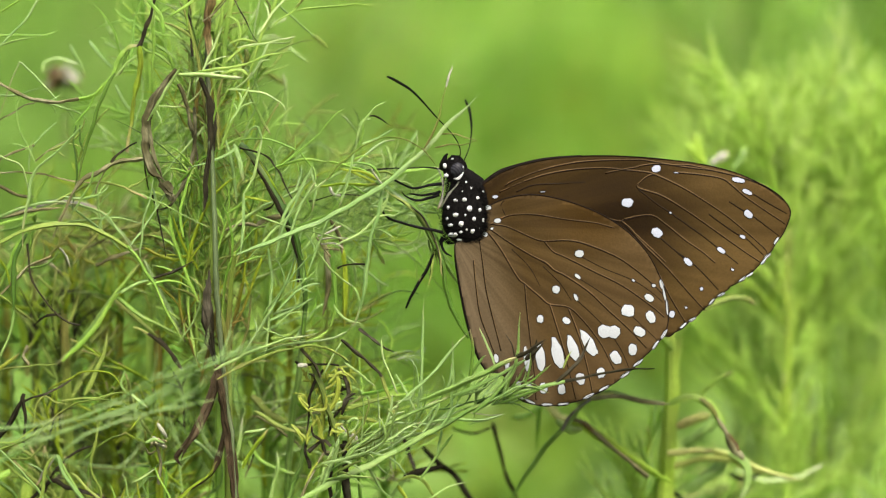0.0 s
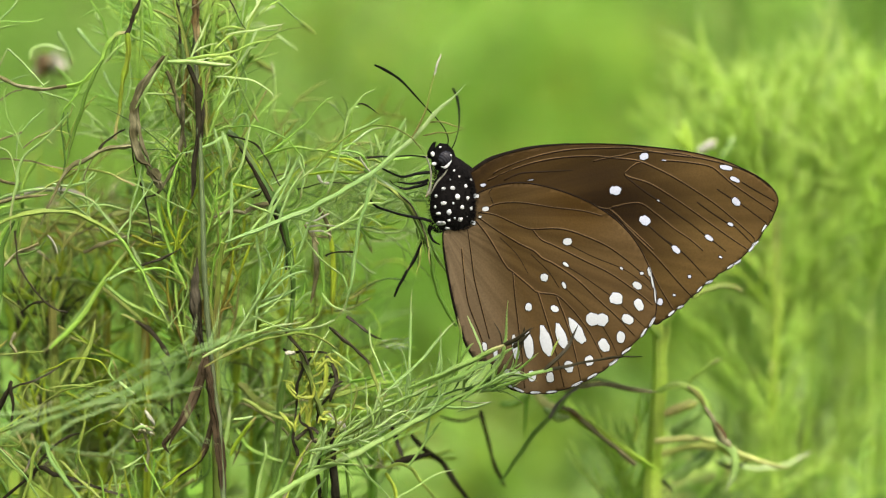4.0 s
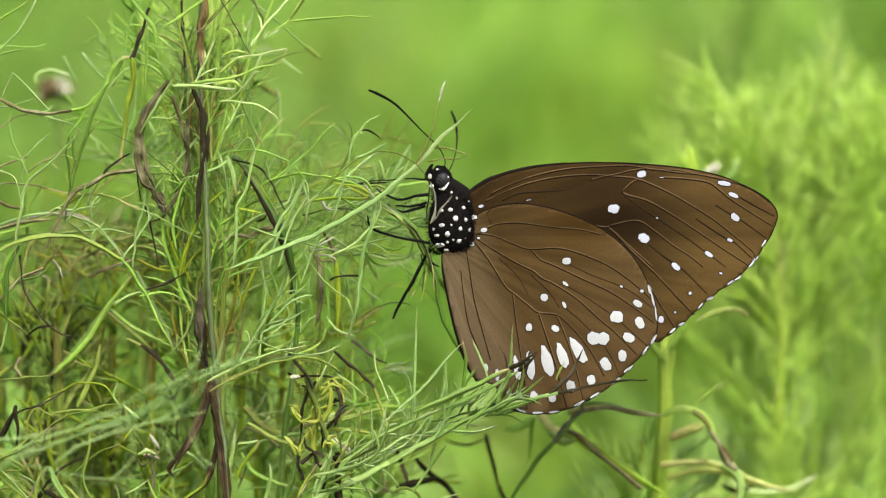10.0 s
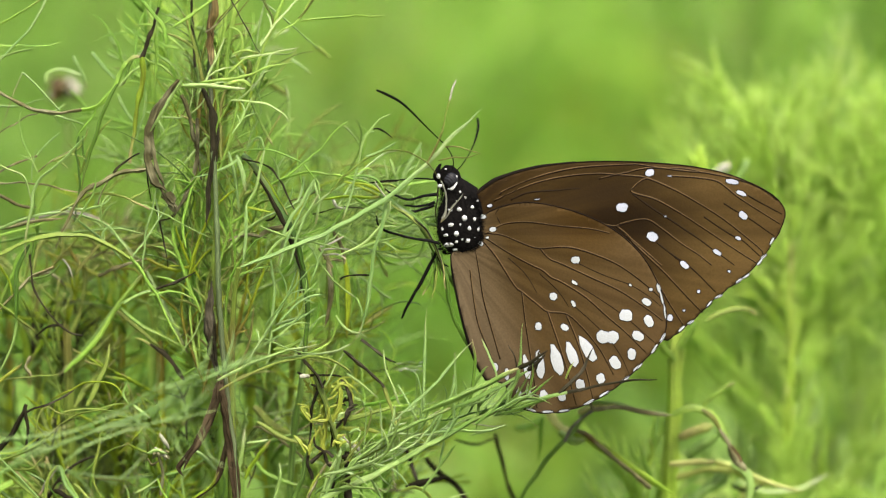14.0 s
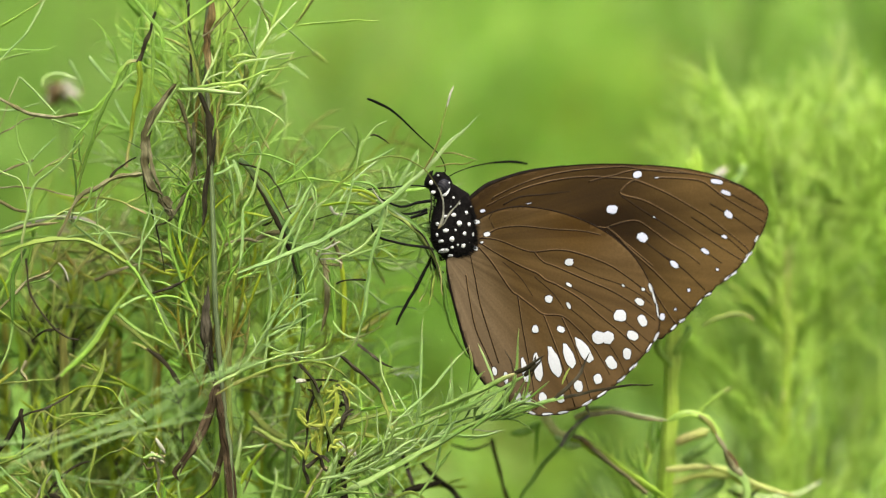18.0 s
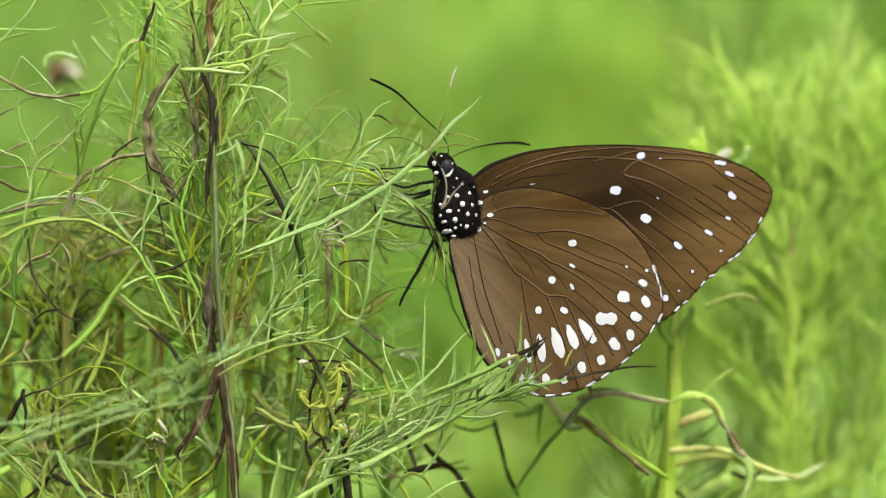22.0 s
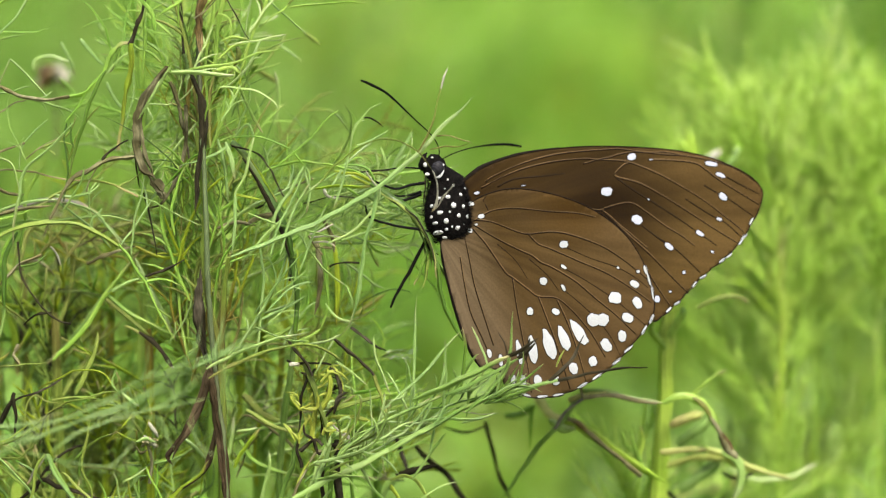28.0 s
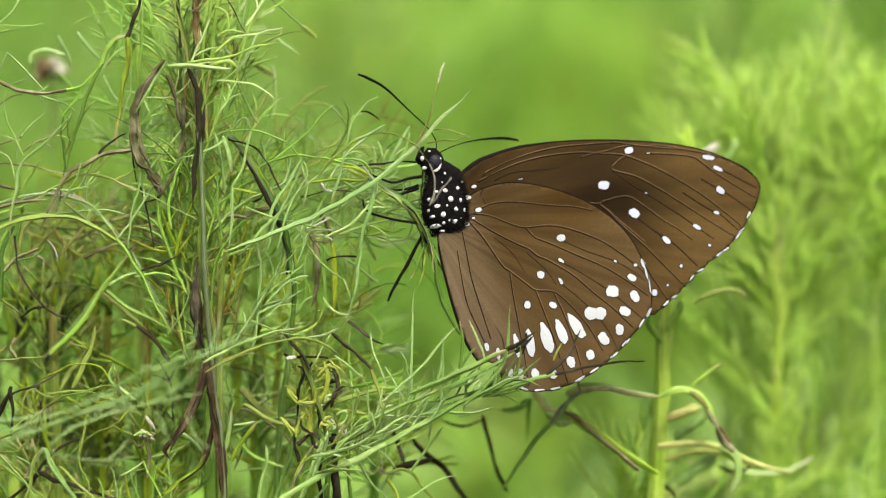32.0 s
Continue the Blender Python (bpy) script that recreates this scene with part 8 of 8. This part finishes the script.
    for points in LEGS:
        slim = 0.55 if points[0][2] > 8 else 1.0
        strand(b, "leg", LEG, points, [slim * r for r in (0.26, 0.22, 0.20, 0.17, 0.10)], local=True, steps=3)
    leg = strand(b, "leg", LEG, [(0, 0, 0), (-1.6, 0, -3.4), (-3.6, 0.2, -7.0), (-4.6, 0.3, -9.0), (-5.6, 0.4, -11.0)], [0.24, 0.26, 0.24, 0.26, 0.2], "thin black hind leg hanging free", local=True)
    leg.location = (-0.6 * 0.001, -0.4 * 0.001, -1.6 * 0.001)
    feelers = []
    for line, wide in (([(0, 0, 0), (0.1, 0, 1.6), (-0.9, -0.2, 3.6), (-3.5, -0.5, 6.4), (-7.0, -0.9, 10.2), (-9.6, -1.2, 11.9), (-11.1, -1.5, 12.6)], 1.0), ([(0, 0, 0), (0.5, 0, 1.6), (0.95, 0, 4.2), (1.05, 0, 7.5), (0.7, 0, 11.0), (0, 0, 13.4)], 1.0)):
        bm = bmesh.new()
        tube(bm, [q * 0.001 for q in glide(line, 5)], [wide * q for q in (0.00009, 0.00009, 0.00009, 0.00011, 0.00019, 0.00024, 0.00016)], 7, 1.0)
        feelers.append(part("antenna", bm, LEG, b, "long black feeler with a thicker tip"))
    return b, feelers, leg


FEET = (0.52, 0, 3.56)
FORE_OUTLINE = [(5.04, 6.09), (9.13, 8.61), (14.78, 10.17), (20.87, 10.78), (26.95, 10.78), (33.04, 10.35), (39.13, 9.56), (44.34, 8.26), (48.26, 6.52), (51.13, 4.78), (52.78, 2.61), (52.43, 0.43), (50.95, -2.09), (48.86, -4.87), (46.08, -7.56), (43.65, -9.22), (41.39, -10.96), (39.13, -12.96), (36.95, -14.87), (34.78, -16.43), (33.21, -16.69), (29.56, -13.91), (23.48, -8.69), (14.78, -2.61), (7.83, 1.3), (4.87, 3.65)]
HIND_OUTLINE = [(4.87, 2.09), (8.26, 4.0), (12.61, 4.87), (17.39, 4.17), (22.61, 2.35), (26.95, -0.17), (30.43, -3.65), (32.61, -7.56), (33.74, -11.3), (33.91, -14.95), (32.61, -17.56), (30.43, -19.82), (27.82, -22.26), (24.78, -24.52), (21.74, -26.0), (18.26, -27.21), (14.78, -27.39), (11.74, -26.69), (9.74, -25.21), (9.22, -23.3), (7.83, -22.43), (6.26, -22.17), (4.78, -19.56), (3.3, -14.78), (2.17, -9.56), (1.48, -5.22), (1.39, -2.61), (3.3, -1.91), (4.7, -0.17)]
HIND_SPOTS = []
HIND_SPOTS += [(20.35, -4.17, 0.65, 0.53, -10), (20.08, -7.65, 0.49, 0.24, -35), (16.78, -9.65, 0.57, 0.57, -10), (19.82, -10.87, 0.53, 0.24, -65), (14.35, -14.17, 0.49, 0.57, 0), (18.35, -14.43, 0.65, 0.44, -30), (28.61, -8.26, 0.24, 0.16, -30), (31.74, -9.04, 0.28, 0.24, 0), (31.04, -10.96, 0.73, 0.49, -35), (27.82, -12.87, 0.97, 0.89, -20), (31.3, -13.91, 0.65, 0.89, 25), (24.17, -16.0, 0.97, 0.97, -20)]
HIND_SPOTS += [(25.65, -16.17, 0.89, 0.97, -30), (29.56, -16.09, 0.89, 0.65, -30), (28.52, -18.87, 0.61, 0.89, 5), (25.91, -20.08, 0.73, 1.05, 25), (12.35, -20.26, 0.49, 1.94, 8), (14.35, -20.0, 0.69, 2.1, 6), (16.95, -19.3, 0.85, 2.34, 14), (19.3, -18.52, 0.73, 2.02, 18), (21.74, -17.82, 0.81, 2.18, 30), (20.52, -23.3, 0.65, 0.89, 10), (23.65, -22.43, 0.65, 0.73, 10), (17.65, -24.95, 0.57, 0.73, 0)]
HIND_SPOTS += [(14.87, -24.78, 0.57, 0.81, 10), (12.61, -24.61, 0.44, 0.81, 5), (11.04, -24.35, 0.4, 0.65, 0), (32.95, -8.87, 0.26, 0.73, 14), (33.39, -10.35, 0.19, 0.97, 10), (33.82, -12.43, 0.15, 1.21, 5), (9.3, -21.3, 0.32, 0.97, 0), (7.65, -20.17, 0.32, 0.65, 10), (6.35, 2.87, 0.49, 0.32, 0), (7.83, 0.87, 0.49, 0.32, 10), (6.96, -0.35, 0.24, 0.16, 0), (5.91, -1.22, 0.4, 0.32, -20)]

FORE_SPOTS = []
FORE_SPOTS += [(27.74, 3.65, 0.85, 0.65, -5), (32.26, -0.96, 0.81, 0.69, -30), (32.17, 8.87, 0.69, 0.49, 10), (44.78, 7.13, 0.97, 0.36, -10), (46.17, 5.3, 0.77, 0.32, -22), (46.34, 1.91, 0.73, 0.49, -35), (45.47, -1.57, 0.44, 0.24, -25), (42.17, -3.65, 0.69, 0.32, -35), (37.04, -5.39, 0.77, 0.4, -42), (43.91, -6.61, 0.24, 0.16, -30), (39.13, -9.56, 0.24, 0.24, 0), (36.78, -12.43, 0.18, 0.16, 0)]
FORE_SPOTS += [(34.34, 2.09, 0.18, 0.12, -20), (14.78, 5.3, 0.4, 0.06, 5), (35.21, 8.26, 0.32, 0.07, -5), (34.61, -13.48, 0.4, 0.49, 0), (7.48, 4.52, 0.4, 0.24, 10)]

BODY_SPOTS = []
BODY_SPOTS += [(4.0, 7.48, 0.24, 0.32), (3.91, 5.91, 0.32, 0.32), (5.65, 5.48, 0.21, 0.4), (5.39, 6.35, 0.16, 0.16), (4.78, 4.35, 0.32, 0.32), (1.39, 4.0, 0.44, 0.28), (2.78, 4.09, 0.44, 0.32), (0.26, 2.87, 0.28, 0.32), (3.56, 2.7, 0.49, 0.49), (1.39, 1.74, 0.53, 0.4), (2.87, 1.74, 0.18, 0.24), (4.26, 1.13, 0.32, 0.36)]
BODY_SPOTS += [(5.65, 0.96, 0.24, 0.36), (0.61, 0.17, 0.49, 0.28), (2.26, 0.35, 0.44, 0.49), (4.0, -0.78, 0.49, 0.4), (1.04, -1.3, 0.97, 0.4), (2.0, -2.09, 0.49, 0.24), (2.43, 5.39, 0.12, 0.16), (3.0, 6.75, 0.2, 0.24), (4.55, 6.55, 0.2, 0.26), (2.2, -0.9, 0.3, 0.26), (3.1, -0.55, 0.2, 0.22), (5.1, 2.5, 0.28, 0.34), (5.0, -0.3, 0.22, 0.2), (0.1, 1.2, 0.24, 0.3)]

HIND_DASHES = []
HIND_DASHES += [(11.13, -26.0, -30), (12.87, -26.87, -25), (15.39, -27.3, 0), (17.91, -27.21, 5), (21.74, -26.0, 25), (24.17, -24.78, 27), (27.39, -22.69, 35), (29.39, -20.87, 38), (32.0, -18.17, 55), (33.3, -16.52, 60)]

FORE_DASHES = []
FORE_DASHES += [(50.69, -2.17, 60), (49.3, -4.52, 35), (48.69, -5.3, 50), (46.52, -7.39, 28), (45.39, -8.09, 35), (42.17, -10.43, 25), (40.69, -11.56, 50), (37.74, -14.26, 28), (36.34, -15.22, 40), (33.04, -16.61, 5)]

HIND_VEINS = []
HIND_VEINS.append([(6.61, 0.17), (9.13, 1.48), (11.3, 1.83), (13.91, 1.74), (18.26, 1.04), (22.61, 0.52), (25.65, -0.26)])
HIND_VEINS.append([(6.96, 0.35), (9.56, -0.17), (13.04, -1.74), (14.95, -2.26), (18.26, -2.17), (20.87, -2.61), (24.35, -3.91), (26.95, -5.22), (29.56, -7.13), (32.17, -9.39), (33.56, -10.78)])
HIND_VEINS.append([(14.95, -2.26), (16.35, -3.91), (18.26, -4.78), (22.61, -6.96), (26.95, -9.13), (31.3, -12.17), (33.39, -13.91)])
HIND_VEINS.append([(6.43, -1.04), (8.26, -3.48), (10.87, -7.83), (12.0, -8.87), (14.35, -10.87), (15.82, -12.0), (18.69, -12.43), (20.87, -14.35), (22.61, -16.52), (23.91, -18.43), (25.65, -21.91)])
HIND_VEINS.append([(6.78, -0.52), (9.56, -2.43), (13.04, -4.52), (15.22, -5.65), (16.52, -6.78), (18.26, -7.65), (21.74, -10.0), (24.78, -12.87), (27.82, -15.65), (30.61, -18.61)])
HIND_VEINS.append([(12.0, -8.87), (12.35, -13.04), (12.87, -17.39), (13.48, -22.61), (13.74, -26.61)])
HIND_VEINS.append([(15.82, -12.0), (16.95, -15.65), (18.26, -20.0), (19.82, -26.43)])
HIND_VEINS.append([(18.69, -12.61), (20.17, -16.52), (21.39, -20.87), (22.43, -25.74)])

HIND_VEINS.append([(5.05, -2.13), (5.54, -5.51), (6.1, -9.81), (7.13, -14.12), (8.36, -19.04)])
HIND_VEINS.append([(4.16, -5.19), (4.43, -8.57), (5.14, -13.48), (6.48, -17.18), (7.53, -19.95)])

FORE_VEINS = []
FORE_VEINS.append([(8.13, 5.22), (11.32, 6.63), (15.09, 7.89), (19.72, 8.7), (24.35, 8.92), (27.23, 8.62), (29.83, 8.37), (31.85, 7.94), (35.87, 6.08), (39.6, 3.87), (42.9, 1.67), (45.62, -0.53), (48.77, -3.31), (49.28, -4.18)])
FORE_VEINS.append([(9.01, 6.16), (9.88, 6.79), (13.36, 8.2), (17.42, 9.31), (22.05, 9.98), (28.98, 10.19), (30.72, 10.09), (34.46, 9.41), (37.35, 9.32), (41.1, 8.48)])
FORE_VEINS.append([(24.34, 8.14), (26.66, 8.63), (28.97, 9.01), (30.13, 9.32), (33.02, 9.57), (37.35, 8.95), (41.1, 8.48), (46.0, 7.27), (49.16, 5.93), (51.74, 4.03)])
FORE_VEINS.append([(31.85, 7.94), (30.98, 7.72), (29.81, 6.86), (29.37, 5.86), (32.97, 4.66), (36.7, 2.46), (40.14, 0.11), (44.44, -2.97), (48.45, -5.7)])
FORE_VEINS.append([(23.98, 1.44), (25.41, 0.99), (26.71, 0.83), (28.89, 1.39), (27.15, 1.06), (31.2, 1.71), (33.78, 0.18), (36.65, -2.16), (39.23, -3.92), (41.23, -5.62)])
FORE_VEINS.append([(26.71, 0.83), (28.0, -0.19), (28.86, -1.16), (28.86, -1.16), (31.43, -3.55), (33.57, -5.54)])
FORE_VEINS.append([(35.03, 8.25), (38.78, 7.92), (42.24, 7.31), (43.96, 6.13), (45.68, 4.67), (49.12, 2.32), (52.05, 0.39)])
FORE_VEINS.append([(27.3, 0.35), (30.43, -3.04), (33.91, -6.52), (37.39, -10.43), (39.65, -12.87)])
FORE_VEINS.append([(28.69, -1.74), (31.74, -5.91), (34.34, -10.87), (36.69, -14.78)])

HIND_FOLDS = []
HIND_FOLDS.append([(9.13, 1.48), (8.69, 2.43), (8.35, 3.3), (8.87, 4.0)])
HIND_FOLDS.append([(20.43, -4.52), (24.35, -6.52), (28.61, -8.26), (31.3, -10.0), (33.21, -11.65)])
HIND_FOLDS.append([(20.08, -7.83), (23.48, -10.0), (27.39, -12.87), (30.43, -15.65), (32.34, -17.48)])
HIND_FOLDS.append([(19.82, -11.13), (22.61, -13.74), (25.21, -16.52), (26.95, -19.3), (28.0, -21.74)])
HIND_FOLDS.append([(14.78, -6.09), (17.39, -8.69), (19.13, -11.3)])
HIND_FOLDS.append([(10.0, -3.48), (12.61, -6.09), (14.35, -9.13)])

FORE_FOLDS = []
FORE_FOLDS.append([(29.37, 5.71), (32.37, 3.37), (34.38, 2.05), (37.25, -0.0), (39.54, -1.62), (41.54, -3.23), (43.26, -4.55), (44.75, -5.72)])
FORE_FOLDS.append([(40.3, 1.84), (42.74, 0.08), (44.75, -1.24), (46.18, -1.98), (48.75, -4.46)])
FORE_FOLDS.append([(43.36, 3.83), (45.65, 2.36), (47.38, 1.33), (51.1, -1.45)])
FORE_FOLDS.append([(47.13, 4.94), (49.71, 3.41), (52.35, 1.94)])
FORE_FOLDS.append([(32.89, -1.83), (34.9, -3.59), (36.33, -4.82), (37.04, -5.63)])
FORE_FOLDS.append([(10.73, 5.28), (13.34, 6.32), (17.39, 6.56), (21.44, 6.81)])
FORE_FOLDS.append([(34.78, -3.48), (38.26, -6.09), (41.73, -9.74)])

LEGS = []
LEGS.append([(-0.43, -1, 6.52), (-2.61, -1, 6.35), (-5.22, -1, 5.83), (-7.39, -1, 6.78), (-8.52, -1, 7.65)])
LEGS.append([(-1.04, -0.5, 4.87), (-3.91, -0.5, 4.0), (-5.91, -0.5, 4.35), (-6.87, -0.5, 5.3)])
LEGS.append([(-0.52, -2, -1.04), (-4.35, -2, -0.17), (-7.83, -2, 0.78), (-9.65, -2, 2.09), (-9.91, -2, 3.48)])
LEGS.append([(-0.35, -0.4, 8.87), (-3.48, -0.4, 9.04), (-7.83, -0.4, 8.87), (-11.74, -0.4, 8.43)])
LEGS.append([(-0.35, -1.2, -1.74), (-0.7, -1.2, -2.78), (-0.17, -1.2, -4.0), (0.87, -1.2, -4.61)])
LEGS.append([(-0.87, 0.8, 5.39), (-3.48, 0.8, 4.78), (-5.74, 0.8, 5.04)])



ground_sheet()
meadow()
herbs_behind()
perch = plants()
withered_flowers()
cobweb()
fly, antennae, hind_leg = butterfly()


def pointing(base, tip, bow):
    """The pose of a feeler from base towards tip, arched towards bow, in the butterfly's millimetres."""
    z = (Vector(tip) - Vector(base)).normalized()
    y = z.cross(Vector(bow)).normalized()
    m = Matrix((y.cross(z), y, z)).transposed().to_4x4()
    return Matrix.Translation(Vector(base) * 0.001) @ m


def motions():
    """The butterfly shifts its footing and turns away a little; its feelers and the sprig move with it."""
    foot = Vector(FEET)

    def stand(dx, dz, roll, turn, tip=0.0):
        p = ORIGIN + (foot + Vector((dx, tip * 0.25, dz))) * 0.001
        return pose(p.x, p.y, p.z, -tip, roll, turn)

    walk(fly, [
        (0, stand(0.00, -0.09, 0, 0)),
        (3.5, stand(0.00, -0.17, -0.25, 0)),
        (6, stand(0.00, -0.26, -0.3, 0)),
        (8, stand(-0.22, -0.30, -0.6, -0.3)),
        (8.5, stand(-0.30, -0.27, -0.75, -0.5)),
        (9, stand(-0.58, -0.11, -1.0, -0.8)),
        (9.5, stand(-0.83, 0.09, -1.2, -1)),
        (10, stand(-0.94, 0.05, -1.4, -1)),
        (13.5, stand(-0.97, 0.00, -1.5, -1)),
        (15.5, stand(-1.52, -0.09, -3.2, 7, 2.0)),
        (16, stand(-1.51, -0.21, -3.3, 7.3, 2.2)),
        (20, stand(-1.52, -0.26, -3.45, 7.5, 3.0)),
        (26.5, stand(-1.41, -0.22, -3.3, 7.5, 3.8)),
        (32, stand(-1.39, -0.21, -3.3, 7.5, 4.4)),
    ])
    near, far = antennae
    walk(near, [(t, pose(0.0020, -0.0008, 0.0103, 0, a, 0)) for t, a in ((0, 0), (8.5, 0), (9.5, -1.0), (13.5, -1.0), (15.5, -1.5), (32, -1.5))])
    walk(far, [(t, pointing((2.7, 0.3, 10.2), tip, bow)) for t, tip, bow in (
        (0, (3.0, 9.0, 19.8), (1, 0, 0)), (13.6, (3.4, 9.0, 19.3), (1, 0, 0)), (14.1, (7.0, 9.0, 17.5), (0.8, 0, 0.4)), (14.7, (12.0, 7.0, 14.5), (0.3, 0, 1)), (15.4, (15.6, 3.2, 11.8), (0, 0, 1)), (32, (15.6, 3.2, 11.8), (0, 0, 1)))])
    hang = hind_leg.location.copy() * 1000
    walk(hind_leg, [(t, pose(hang.x * 0.001, hang.y * 0.001, hang.z * 0.001, 0, a, 0)) for t, a in ((0, 0), (9, 0), (10, 1.5), (13.5, 1.5), (15.5, 3.5), (32, 3.5))])
    p = perch.location.copy()
    walk(perch, [(t, pose(p.x + dx * 0.001, p.y, p.z + dz * 0.001)) for t, dx, dz in (
        (0, 0.15, 0.05), (7, 0.18, -0.03), (9.2, 0.2, -0.1), (10, 0.13, -0.35), (13.5, 0.3, -0.2), (15.5, 0.35, -0.45), (20, 0.42, -0.5), (24.5, 0.35, -0.52), (27, 0.5, -0.55), (32, 0.5, -0.58))])


motions()
